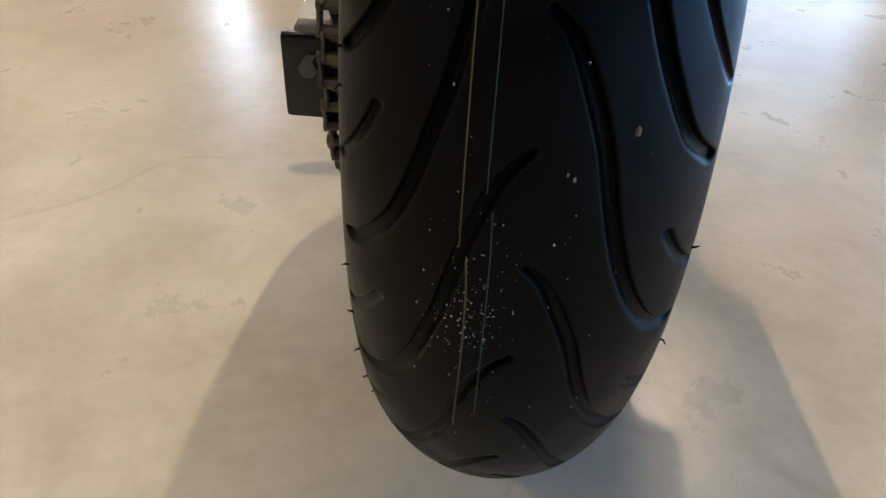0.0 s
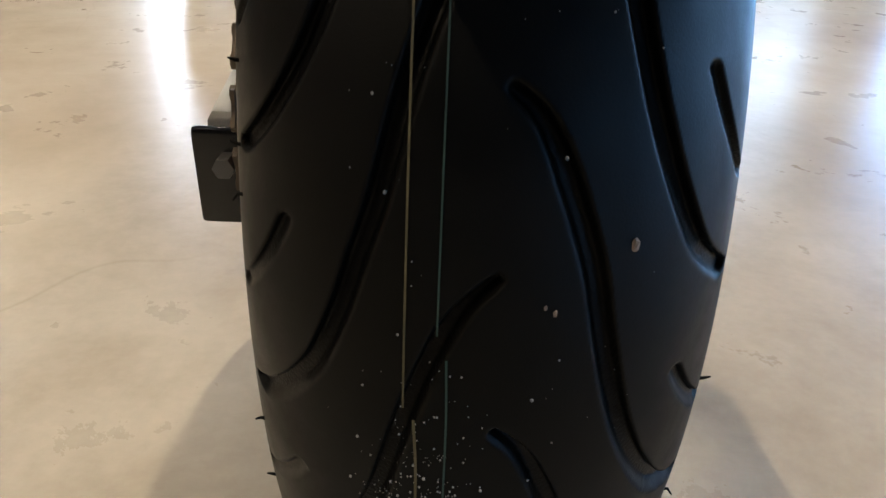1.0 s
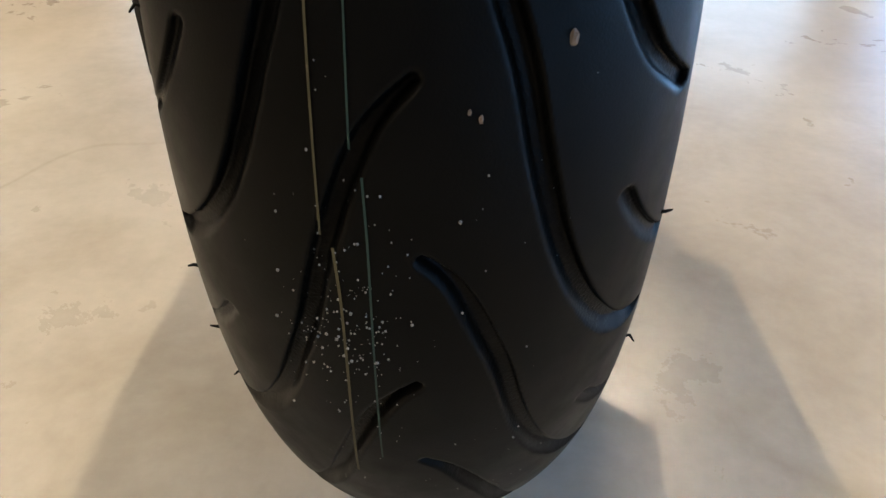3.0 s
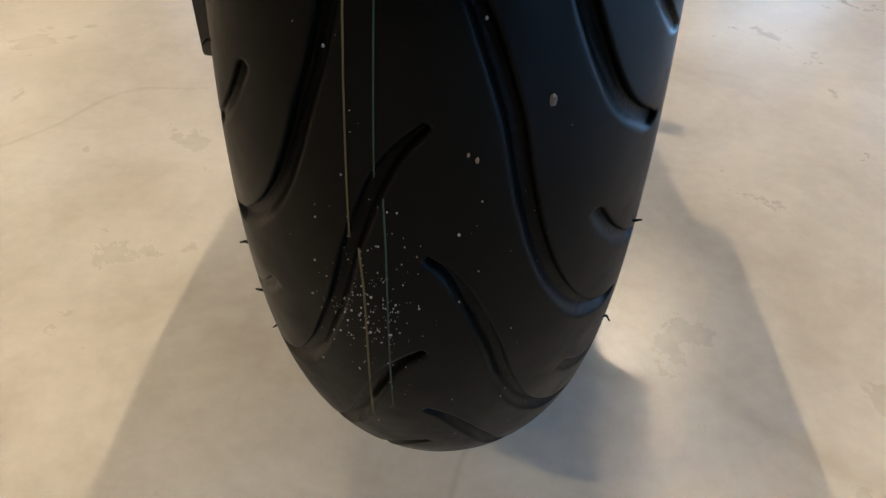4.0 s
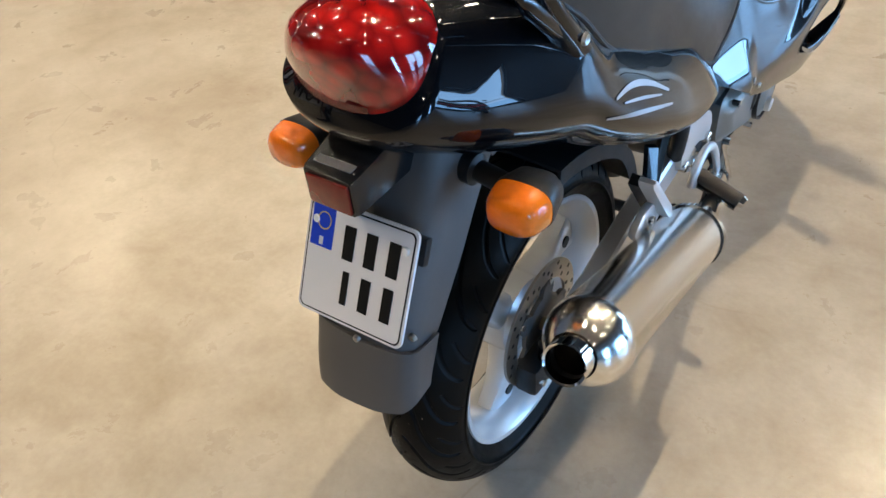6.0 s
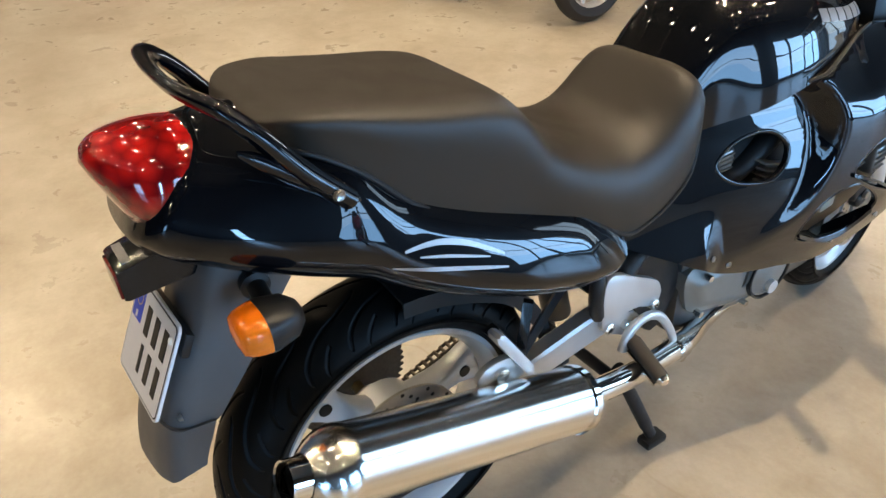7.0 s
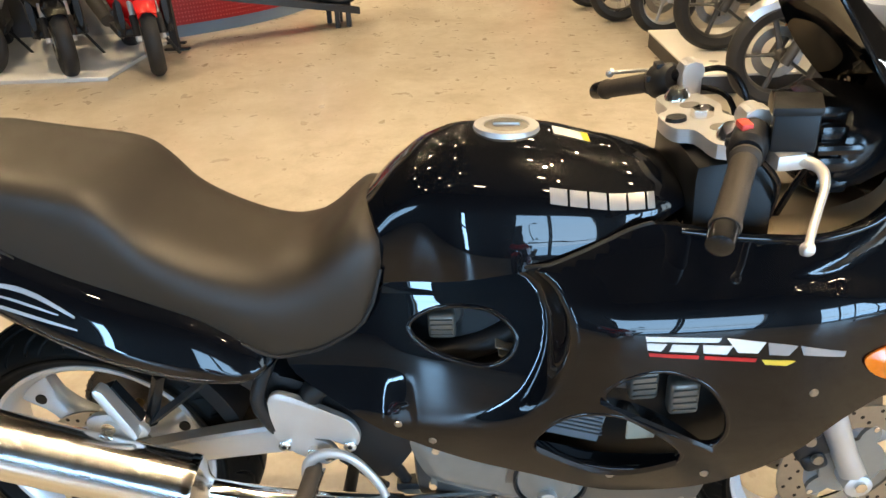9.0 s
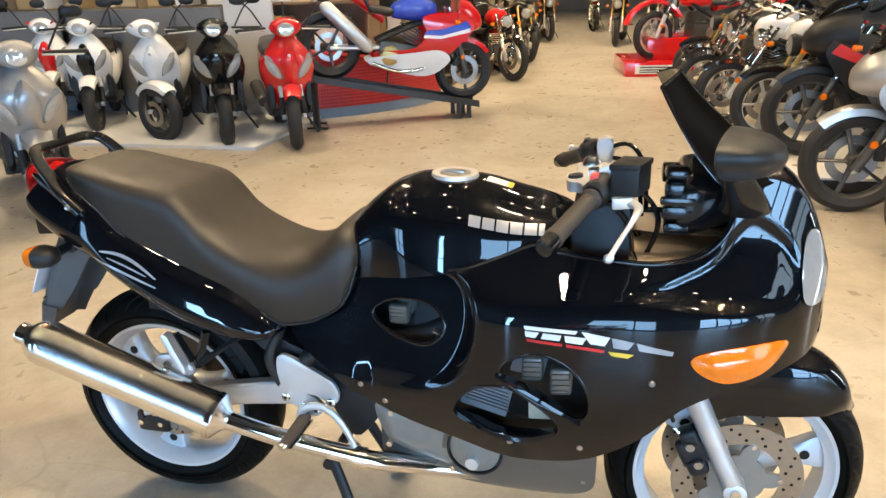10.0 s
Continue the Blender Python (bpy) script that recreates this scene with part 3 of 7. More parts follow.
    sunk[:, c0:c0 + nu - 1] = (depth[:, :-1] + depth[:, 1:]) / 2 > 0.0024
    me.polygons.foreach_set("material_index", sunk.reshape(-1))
    me.shade_smooth()
    ob = new(name, me)
    ob.parent = parent
    return tagged(ob, "black grooved rubber tyre, little worn")


RC, FC = Vector((0, 0, 0.3213)), Vector((0, 1.507, 0.271))


def sport_wheel(name, centre, turn, half, rim_r, spokes, hub_r):
    """Cast rim with broad spokes; its pieces lie round its own origin, with the axle along x."""
    prof = [(-half + 0.022, rim_r + 0.002), (-half + 0.016, rim_r), (-half + 0.017, rim_r - 0.008), (-half + 0.028, rim_r - 0.018), (-0.03, rim_r - 0.028), (0.03, rim_r - 0.028),
            (half - 0.028, rim_r - 0.018), (half - 0.017, rim_r - 0.008), (half - 0.016, rim_r), (half - 0.022, rim_r + 0.002), (half - 0.03, rim_r - 0.008), (0.028, rim_r - 0.014), (-0.028, rim_r - 0.014), (-half + 0.03, rim_r - 0.008)]
    rim = part(name, lathe(prof, 96, "x", closed=True), "wheel", bike, "silver painted cast wheel")
    rim.location, rim.rotation_euler = centre, (0, 0, radians(turn))
    part("hub", lathe([(-0.062, 0.0), (-0.062, hub_r * 0.55), (-0.05, hub_r * 0.62), (-0.03, hub_r), (0.03, hub_r), (0.05, hub_r * 0.62), (0.062, hub_r * 0.55), (0.062, 0.0)], 40, "x"), "wheel", rim)
    for k in range(spokes):
        a = 2 * math.pi * (k + 0.35) / spokes
        rings = []
        for s in np.linspace(0, 1, 9):
            r = hub_r * 0.8 + (rim_r - 0.022 - hub_r * 0.8) * s
            w = 0.036 - 0.018 * math.sin(math.pi * min(s * 1.1, 1)) + 0.012 * s
            d = 0.030 - 0.010 * s
            twist = 0.10 * s
            c = Vector((0, -math.cos(a + twist) * r, math.sin(a + twist) * r))
            tan = Vector((0, math.sin(a + twist), math.cos(a + twist)))
            ring = []
            for q in range(12):
                t = 2 * math.pi * q / 12
                cx, cy = math.cos(t), math.sin(t)
                ring.append(c + Vector((d * math.copysign(abs(cx) ** 0.6, cx), 0, 0)) + tan * w * math.copysign(abs(cy) ** 0.6, cy))
            rings.append(ring)
        part("spoke", loft(rings), "wheel", rim)
        r = hub_r + (rim_r - hub_r) * 0.62
        for sx in (-1, 1):
            part("spoke_pocket", lathe([(sx * 0.0245, 0.0), (sx * 0.0245, 0.012), (sx * 0.018, 0.012)], 16, "x", (0, -math.cos(a + 0.06) * r, math.sin(a + 0.06) * r)), "ink", rim)
    return rim


def brake_disc(parent, x, r_out, r_in, holes=26):
    """A drilled disc on a carrier with five arms."""
    part("brake_disc", lathe([(x - 0.0025, r_in), (x - 0.0025, r_out), (x + 0.0025, r_out), (x + 0.0025, r_in)], 72, "x", closed=True), "disc", parent, "drilled steel brake disc")
    for k in range(holes):
        for q, rr in enumerate((0.22, 0.5, 0.78)):
            a = 2 * math.pi * (k + 0.33 * q) / holes
            r = r_in + (r_out - r_in) * rr
            if (k + q) % 2:
                continue
            c = (x, -math.cos(a) * r, math.sin(a) * r)
            part("disc_hole", lathe([(-0.0029, 0.0), (-0.0029, 0.0042), (0.0029, 0.0042), (0.0029, 0.0)], 8, "x", c), "ink", parent)
    arms = []
    for k in range(100):
        a = 2 * math.pi * k / 100
        arms.append((math.cos(a) * (r_in * 0.68 + (r_in * 0.36) * max(0, math.cos(5 * a)) ** 0.7), math.sin(a) * (r_in * 0.68 + (r_in * 0.36) * max(0, math.cos(5 * a)) ** 0.7)))
    part("disc_carrier", prism(arms, x - 0.004, x + 0.004, 0.0), "grey_metal" if holes > 26 else "engine", parent, "cast disc carrier", 30)
    for k in range(5):
        a = 2 * math.pi * k / 5
        part("carrier_bolt", rod((x - 0.007, math.cos(a) * r_in * 0.98, math.sin(a) * r_in * 0.98), (x + 0.007, math.cos(a) * r_in * 0.98, math.sin(a) * r_in * 0.98), 0.006, 8), "steel", parent)


rear = sport_wheel("rear_wheel", RC, 0, 0.078, 0.231, 3, 0.072)
tyre("tyre", 0.3207, 0.0755, 0.0825, 0.229, rear, True, 2400, 190)
brake_disc(rear, 0.062, 0.120, 0.085)
front = sport_wheel("front_wheel", FC, 7, 0.064, 0.235, 3, 0.055)
tyre("tyre", 0.300, 0.062, 0.068, 0.232, front, True, 500, 48)
brake_disc(front, 0.068, 0.15, 0.098, 30)
brake_disc(front, -0.068, 0.15, 0.098, 30)

# seat ---------------------------------------------------------------------------------
sy = [-0.215, -0.20, -0.17, -0.12, -0.05, 0.05, 0.13, 0.17, 0.205, 0.245, 0.29, 0.34, 0.40, 0.45, 0.49, 0.53, 0.565, 0.595, 0.615, 0.63]
s_top = along(sy, [0.986, 1.006, 1.015, 1.013, 1.002, 0.985, 0.973, 0.964, 0.938, 0.892, 0.858, 0.833, 0.814, 0.807, 0.812, 0.832, 0.860, 0.877, 0.872, 0.84])
s_low = along([-0.215, -0.15, -0.088, 0.0, 0.14, 0.30, 0.39, 0.445, 0.50, 0.55, 0.59, 0.615, 0.63], [0.985, 0.965, 0.930, 0.858, 0.791, 0.726, 0.671, 0.646, 0.650, 0.668, 0.692, 0.735, 0.79])
s_w = along([-0.215, -0.195, -0.16, -0.10, 0.0, 0.10, 0.20, 0.30, 0.42, 0.50, 0.56, 0.60, 0.63], [0.055, 0.098, 0.128, 0.145, 0.158, 0.166, 0.171, 0.174, 0.174, 0.168, 0.161, 0.152, 0.130])
s_n = along([-0.2, 0.1, 0.18, 0.26, 0.45, 0.6], [6.4, 7.0, 5.4, 3.7, 3.4, 3.7])
rings = []
for y in np.linspace(-0.215, 0.63, 76):
    zt, zl, w, n = s_top(y), s_low(y), s_w(y), s_n(y)
    yy = y if y > 0.1 else 0.1 + (y - 0.1) * 0.85
    ring = []
    for k in range(65):
        a = math.pi * k / 64
        c, s = math.cos(a), math.sin(a)
        x = w * math.copysign(abs(c) ** (2 / n), c)
        z = zl + (zt - zl) * abs(s) ** (2 / n)
        x *= 1 - 0.10 * (1 - abs(s) ** 0.5)
        ring.append((x, yy, z))
    rings.append(ring)
P("seat", loft(rings), "seat", "dark grey vinyl two-level seat with soft worn sheen", smooth=70)
edge = [(s_w(y) * 0.905, y if y > 0.1 else 0.1 + (y - 0.1) * 0.85, s_low(y) - 0.002) for y in np.linspace(-0.2, 0.628, 50)]
for sg in (1, -1):
    P("seat_piping", tube([(sg * a, b, c) for a, b, c in edge], 0.004, 8), "plastic")

# tank ---------------------------------------------------------------------------------
t_top = along([0.565, 0.585, 0.61, 0.655, 0.715, 0.77, 0.84, 0.91, 0.985, 1.045, 1.10, 1.125], [0.80, 0.858, 0.884, 0.926, 0.965, 0.979, 0.979, 0.971, 0.950, 0.930, 0.905, 0.885])
t_low = along([0.565, 0.63, 0.80, 0.90, 1.0, 1.125], [0.745, 0.752, 0.785, 0.806, 0.832, 0.862])
t_w = along([0.565, 0.60, 0.68, 0.78, 0.88, 0.98, 1.06, 1.125], [0.10, 0.118, 0.142, 0.160, 0.166, 0.160, 0.140, 0.105])


def tank_point(y, s, lift=0.0):
    """A point of the tank's skin: s runs from 0 at the right lower edge over the top (0.5) to the left edge."""
    zt, zl, w, n = t_top(y), t_low(y), t_w(y) + lift, 2.5
    a = math.pi * s
    c, q = math.cos(a), math.sin(a)
    dent = 0.018 * math.exp(-((y - 0.66) / 0.075) ** 2) * max(0, 1 - (abs(q) / 0.72) ** 2)
    return Vector(((w - dent) * math.copysign(abs(c) ** (2 / n), c), y, zl + (zt + lift - zl) * abs(q) ** (2 / n)))


P("fuel_tank", loft([[tank_point(y, k / 48) for k in range(49)] for y in np.linspace(0.565, 1.125, 64)]), "paint", "glossy black fuel tank", smooth=70)


def tank_z(x, y):
    w, zt, zl = t_w(y), t_top(y), t_low(y)
    return zl + (zt - zl) * (1 - min(abs(x) / w, 1) ** 2.5) ** 0.4


cy0 = 0.845
cap_n = Vector((0, -(t_top(cy0 + 0.03) - t_top(cy0 - 0.03)) / 0.06, 1)).normalized()
cap_m = Matrix.Translation((0, cy0, t_top(cy0) - 0.001)) @ Vector((0, 0, 1)).rotation_difference(cap_n).to_matrix().to_4x4()
cap = P("fuel_cap_ring", moved(lathe([(0.0, 0.037), (0.004, 0.038), (0.005, 0.042), (0.004, 0.054), (-0.004, 0.056), (-0.006, 0.037)], 48, "z", closed=True), cap_m), "alu", "bright ring of the fuel cap")
Q("fuel_cap", moved(lathe([(0.004, 0.0), (0.004, 0.033), (0.002, 0.036), (-0.006, 0.036)], 40, "z"), cap_m), "grey_metal", cap)
Q("cap_flap", moved(block(0.016, 0.045, 0.006, (0, 0, 0.006), 0.002), cap_m), "disc", cap)


def tank_patch(outline, lift, side_top=True, n=10):
    """A thin sticker of four corners (x, y) that follows the tank's top."""
    (x0, y0), (x1, y1), (x2, y2), (x3, y3) = outline
    bm = bmesh.new()
    g = []
    for i in range(n + 1):
        row = []
        for j in range(n + 1):
            u, v = i / n, j / n
            x = (x0 * (1 - u) + x1 * u) * (1 - v) + (x3 * (1 - u) + x2 * u) * v
            y = (y0 * (1 - u) + y1 * u) * (1 - v) + (y3 * (1 - u) + y2 * u) * v
            row.append(bm.verts.new((x, y, tank_z(x, y) + lift)))
        g.append(row)
    for i in range(n):
        for j in range(n):
            bm.faces.new((g[i][j], g[i + 1][j], g[i + 1][j + 1], g[i][j + 1]))
    return bm


P("warning_sticker", tank_patch([(0.022, 0.922), (0.022, 0.982), (-0.020, 0.982), (-0.020, 0.922)], 0.0012), "white", "white sticker on the tank top")
P("sticker_stripe", tank_patch([(0.022, 0.970), (0.022, 0.982), (-0.020, 0.982), (-0.020, 0.970)], 0.0022), "yellow", "yellow edge of the sticker")

# tank lettering as plain silver shapes
for sg in (1, -1):
    for k in range(6):
        y0 = 0.905 + k * 0.0302
        y1 = y0 + (0.0262 if k < 5 else 0.012)
        bm = bmesh.new()
        g = []
        for i in range(5):
            row = []
            for j in range(5):
                y = y0 + (y1 - y0) * i / 4
                z = 0.901 + 0.0215 * j / 4 - (y - 0.905) * 0.16
                zt, zl, w = t_top(y), t_low(y), t_w(y)
                x = w * (1 - min(1, max(0, (z - zl) / (zt - zl))) ** 2.5) ** 0.4 + 0.0012
                row.append(bm.verts.new((sg * x, y, z)))
            g.append(row)
        for i in range(4):
            for j in range(4):
                bm.faces.new((g[i][j], g[i + 1][j], g[i + 1][j + 1], g[i][j + 1]))
        P("tank_badge", bm, "silver_print", "plain silver badge block")

# tail ---------------------------------------------------------------------------------
q_y = [-0.30, -0.25, -0.20, -0.09, 0.0, 0.10, 0.20, 0.30, 0.36, 0.40, 0.425]
q_low = along(q_y, [0.925, 0.868, 0.832, 0.760, 0.705, 0.652, 0.608, 0.580, 0.578, 0.588, 0.61])
q_w = along(q_y, [0.080, 0.104, 0.128, 0.165, 0.184, 0.198, 0.205, 0.203, 0.196, 0.182, 0.155])


def tail_crown(y):
    """Height of the tail's crown under the seat, so that its flank meets the seat's lower edge."""
    f = max(0.35, 1 - min(1, s_w(y) * 0.905 / q_w(y)) ** 1.9) ** 0.526
    return q_low(y) + (s_low(y) + 0.006 - q_low(y)) / (0.36 + 0.64 * f)


q_top = along(q_y, [0.998, 1.006, 1.004] + [float(tail_crown(y)) for y in q_y[3:]])


def flank(e):
    """Half width of the tail, as a share, at the share e of the way from its widest line to its crown."""
    return (1 - 0.24 * e) * (1 - np.minimum(e, 1.0) ** 4.2) ** 0.6


def tail_ring(y, shear, m=72):
    """A section that is widest low down, with a flank leaning inwards above."""
    zt, zl, w = q_top(y), q_low(y), q_w(y)
    zc = zl + 0.36 * (zt - zl)
    ring = []
    for k in range(m):
        a = 2 * math.pi * k / m
        c, s = math.cos(a), math.sin(a)
        n, h = (1.9, zt - zc) if s > 0 else (2.5, zc - zl)
        e = abs(s) ** (2 / n)
        z = zc + h * math.copysign(e, s)
        x = flank(e) if s > 0 else abs(c) ** (2 / n)
        ring.append((w * math.copysign(x, c), y + shear * (z - (zt + zl) / 2), z))
    return ring


P("tail_fairing", loft([tail_ring(y, 0.95 * max(0, min(1, (-0.07 - y) / 0.19))) for y in np.linspace(-0.274, 0.425, 62)]), "paint", "glossy black tail fairing", smooth=70)
rings = []
for s in np.linspace(0, 1, 16):
    y = -0.268 - 0.074 * s
    e = max(0.0, 1 - s ** 1.8) ** 0.62 * 0.97 + 0.03
    w, h = 0.084 * e, 0.054 * e
    zc = 0.946 + 0.036 * s
    ring = []
    for k in range(40):
        a = 2 * math.pi * k / 40
        c, q = math.cos(a), math.sin(a)
        z = zc + h * math.copysign(abs(q) ** 0.85, q) * (1 if q > 0 else 0.84)
        ring.append((w * math.copysign(abs(c) ** 0.85, c), y + 0.93 * (1 - s) * (z - zc), z))
    rings.append(ring)
tl = P("tail_light", loft(rings), "ruby", "dark red glossy tail light lens", smooth=70)

# grab rail
rail = spline([(0.138, -0.085, 0.905), (0.140, -0.135, 0.957), (0.134, -0.175, 1.010), (0.118, -0.206, 1.044), (0.090, -0.224, 1.054), (0.045, -0.231, 1.054), (0, -0.232, 1.053)], 6)
full = rail + [Vector((-p.x, p.y, p.z)) for p in reversed(rail[:-1])]
rad = [0.0125 + 0.013 * abs(2 * i / (len(full) - 1) - 1) ** 1.5 for i in range(len(full))]
P("grab_rail", tube(full, rad, 14, True, 0.62), "paint", "glossy black pillion grab rail", smooth=60)
for sg in (1, -1):
    P("grab_rail_foot", loft([[(sg * (0.142 + 0.013 * math.cos(a) * e), -0.125 + 0.080 * d, 0.940 - 0.062 * d + 0.015 * math.sin(a) * e) for a in [2 * math.pi * k / 16 for k in range(16)]]
                              for d, e in ((-1, 0.3), (-0.8, 0.75), (-0.3, 1), (0.4, 0.95), (0.85, 0.6), (1, 0.15))]), "paint", smooth=70)
    P("rail_bolt", lathe([(0, 0), (0.004, 0.006), (0.0, 0.008)], 12, "x", (sg * 0.164, -0.105, 0.925)), "disc")

# main fairing -------------------------------------------------------------------------
f_w = along([0.43, 0.55, 0.65, 0.75, 0.90, 1.04, 1.15, 1.25], [0.154, 0.168, 0.184, 0.197, 0.215, 0.232, 0.238, 0.240])
f_g = along([0.20, 0.30, 0.37, 0.45, 0.50, 0.55, 0.60, 0.65, 0.70, 0.72, 0.735, 0.775, 0.85, 0.92, 1.0], [0.56, 0.74, 0.85, 0.945, 0.985, 1.0, 0.998, 0.990, 0.978, 0.968, 0.950, 0.875, 0.733, 0.635, 0.54])
SWOOP = ring_spline([(0.36, 0.50), (0.40, 0.72), (0.62, 0.82), (0.80, 0.83), (0.90, 0.80), (0.937, 0.725), (0.925, 0.63), (0.87, 0.545), (0.77, 0.495), (0.66, 0.485)], 5)
SCOOP = ring_spline([(1.237, 0.781), (1.32, 0.800), (1.395, 0.836), (1.432, 0.895), (1.47, 0.915), (1.53, 0.86), (1.555, 0.79), (1.525, 0.736), (1.395, 0.745), (1.30, 0.765)], 4)


def fair_x(y, z):
    y, z = np.asarray(y, float), np.asarray(z, float)
    w = np.where(y < 1.25, f_w(np.minimum(y, 1.25)), 0.240 * np.clip(1 - ((y - 1.25) / 0.362) ** 2, 0.0004, 1) ** 0.55)
    x = w * (f_g(z) + 0.55 * np.clip(z - 0.72, 0, 0.08) * np.clip((1.0 - y) / 0.12, 0, 1))
    # the upper edge rolls inwards at the tank
    x = x - (0.004 + 0.24 * np.clip(z - 0.51, 0, 0.22)) * step01(edge_distance(SWOOP, y, z), 0.040) * inside(SWOOP, y, z)
    x = x - 0.011 * step01(edge_distance(SCOOP, y, z), 0.018) * inside(SCOOP, y, z) * np.clip((1.60 - y) / 0.08, 0, 1)
    return x


OVAL = ring_spline([(0.668, 0.680), (0.70, 0.707), (0.75, 0.719), (0.81, 0.714), (0.848, 0.682), (0.842, 0.645), (0.80, 0.621), (0.735, 0.630), (0.69, 0.650)], 4)
VENT_U = ring_spline([(0.984, 0.604), (1.015, 0.643), (1.075, 0.656), (1.135, 0.628), (1.172, 0.575), (1.178, 0.522), (1.155, 0.500), (1.10, 0.523), (1.04, 0.557)], 4)
VENT_L = ring_spline([(0.873, 0.486), (0.90, 0.535), (0.945, 0.565), (1.005, 0.572), (1.055, 0.545), (1.105, 0.500), (1.115, 0.470), (1.08, 0.445), (0.98, 0.442), (0.90, 0.458)], 4)
top_line = spline([(0.438, 0.640), (0.52, 0.652), (0.59, 0.686), (0.630, 0.748), (0.70, 0.764), (0.80, 0.790), (0.90, 0.812), (0.97, 0.836), (1.03, 0.858), (1.08, 0.862), (1.19, 0.836), (1.288, 0.828), (1.375, 0.845), (1.420, 0.890), (1.430, 0.94), (1.430, 0.985)], 3)
nose_line = spline([(1.430, 0.985), (1.49, 0.985), (1.535, 0.955), (1.567, 0.890), (1.590, 0.82), (1.607, 0.765), (1.609, 0.695), (1.588, 0.625), (1.535, 0.604)], 3)
low_line = spline([(1.535, 0.604), (1.47, 0.580), (1.41, 0.566), (1.355, 0.533), (1.28, 0.462), (1.18, 0.400), (1.08, 0.376), (0.976, 0.372), (0.87, 0.398), (0.76, 0.424), (0.66, 0.462), (0.56, 0.515), (0.46, 0.585), (0.438, 0.640)], 3)
FAIR = top_line[:-1] + nose_line[:-1] + low_line[:-1]
for sg in (1, -1):
    fr = P("side_fairing", panel(FAIR, [OVAL, VENT_U, VENT_L], fair_x, 0.012, 0.0085, sg), "paint", "glossy black full side fairing with oval cut-outs", smooth=60)
    # added black sheet that stands for the shade inside the cut-outs
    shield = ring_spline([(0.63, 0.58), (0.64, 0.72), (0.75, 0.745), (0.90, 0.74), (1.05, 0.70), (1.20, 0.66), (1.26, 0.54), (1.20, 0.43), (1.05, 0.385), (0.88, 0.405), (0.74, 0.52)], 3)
    Q("heat_shield", panel(shield, [], fair_x, 0.004, 0.02, sg, -0.066), "ink", fr, "added black sheet for the dark depth behind the vents", 60)
    for hole, rr_ in ((OVAL, 0.0055), (VENT_U, 0.005), (VENT_L, 0.005)):
        pts = [(sg * (float(fair_x(p[0], p[1])) - 0.004), p[0], p[1]) for p in hole]
        Q("vent_rim", tube(pts + pts[:2], rr_, 10, False), "paint", fr, "rolled glossy rim of a cut-out", 60)
    for y0, y1, z0, z1, dx in ((0.700, 0.748, 0.640, 0.690, 0.044), (1.030, 1.076, 0.572, 0.632, 0.046), (1.092, 1.140, 0.545, 0.610, 0.040)):
        xx = float(fair_x((y0 + y1) / 2, (z0 + z1) / 2)) - dx
        ins = Q("vent_insert", block(0.030, y1 - y0, z1 - z0, (sg * xx, (y0 + y1) / 2, (z0 + z1) / 2), 0.010, 3), "belly", fr, "grey moulded block behind a cut-out")
        for q in range(4):
            Q("insert_rib", block(0.004, (y1 - y0) * 0.8, 0.003, (sg * (xx + 0.016), (y0 + y1) / 2, z0 + (z1 - z0) * (0.2 + 0.2 * q)), 0.001, 1), "belly", ins)
    # the shelf that divides the two vents
    fin = []
    for s in np.linspace(0, 1, 14):
        y = 0.978 + 0.182 * s
        z = 0.602 - 0.105 * s ** 1.15
        x = float(fair_x(y, z))
        d = 0.030 * math.sin(math.pi * min(1, s * 0.9 + 0.1)) + 0.004
        fin.append([(sg * (x + 0.004), y, z + 0.003), (sg * (x + 0.006), y, z - 0.004), (sg * (x - d), y, z - 0.012), (sg * (x - d), y, z - 0.004)])
    Q("vent_blade", loft(fin), "paint", fr, "curved blade between the vents", 60)
    fin = []
    for s in np.linspace(0, 1, 14):
        y = 0.880 + 0.228 * s
        z = 0.482 - 0.042 * math.sin(math.pi * min(1.0, s * 0.95)) - 0.010 * s
        x = float(fair_x(y, z))
        d = 0.032 * math.sin(math.pi * (0.08 + 0.84 * s)) + 0.003
        fin.append([(sg * (x + 0.002), y, z + 0.004), (sg * (x + 0.004), y, z - 0.005), (sg * (x - d), y, z - 0.004), (sg * (x - d), y, z + 0.006)])
    Q("vent_lip", loft(fin), "paint", fr, "rolled lower lip of the vent", 60)
    for by, bz in ((0.642, 0.503), (0.70, 0.47), (1.30, 0.60), (1.005, 0.425), (1.16, 0.43)):
        bx = float(fair_x(by, bz))
        Q("fairing_screw", lathe([(sg * 0.003, 0), (sg * 0.003, 0.005), (0, 0.0075)], 14, "x", (sg * bx, by, bz)), "disc", fr)
    # side badges as plain shapes
    shards = [[(1.040, 0.720), (1.150, 0.711), (1.146, 0.704), (1.042, 0.712)], [(1.042, 0.709), (1.072, 0.706), (1.064, 0.694), (1.044, 0.697)],
              [(1.080, 0.705), (1.118, 0.701), (1.114, 0.689), (1.076, 0.693)], [(1.124, 0.701), (1.168, 0.696), (1.160, 0.682), (1.126, 0.687)],
              [(1.158, 0.710), (1.215, 0.698), (1.205, 0.680), (1.176, 0.684)], [(1.218, 0.697), (1.262, 0.688), (1.250, 0.672), (1.222, 0.676)], [(1.266, 0.688), (1.338, 0.671), (1.336, 0.662), (1.272, 0.672)]]
    for sh in shards:
        Q("fairing_badge", panel(sh, [], fair_x, 0.001, 0.008, sg, 0.0014), "white" if sh[0][0] < 1.2 else "silver_print", fr, "plain white and silver badge shape", 60)
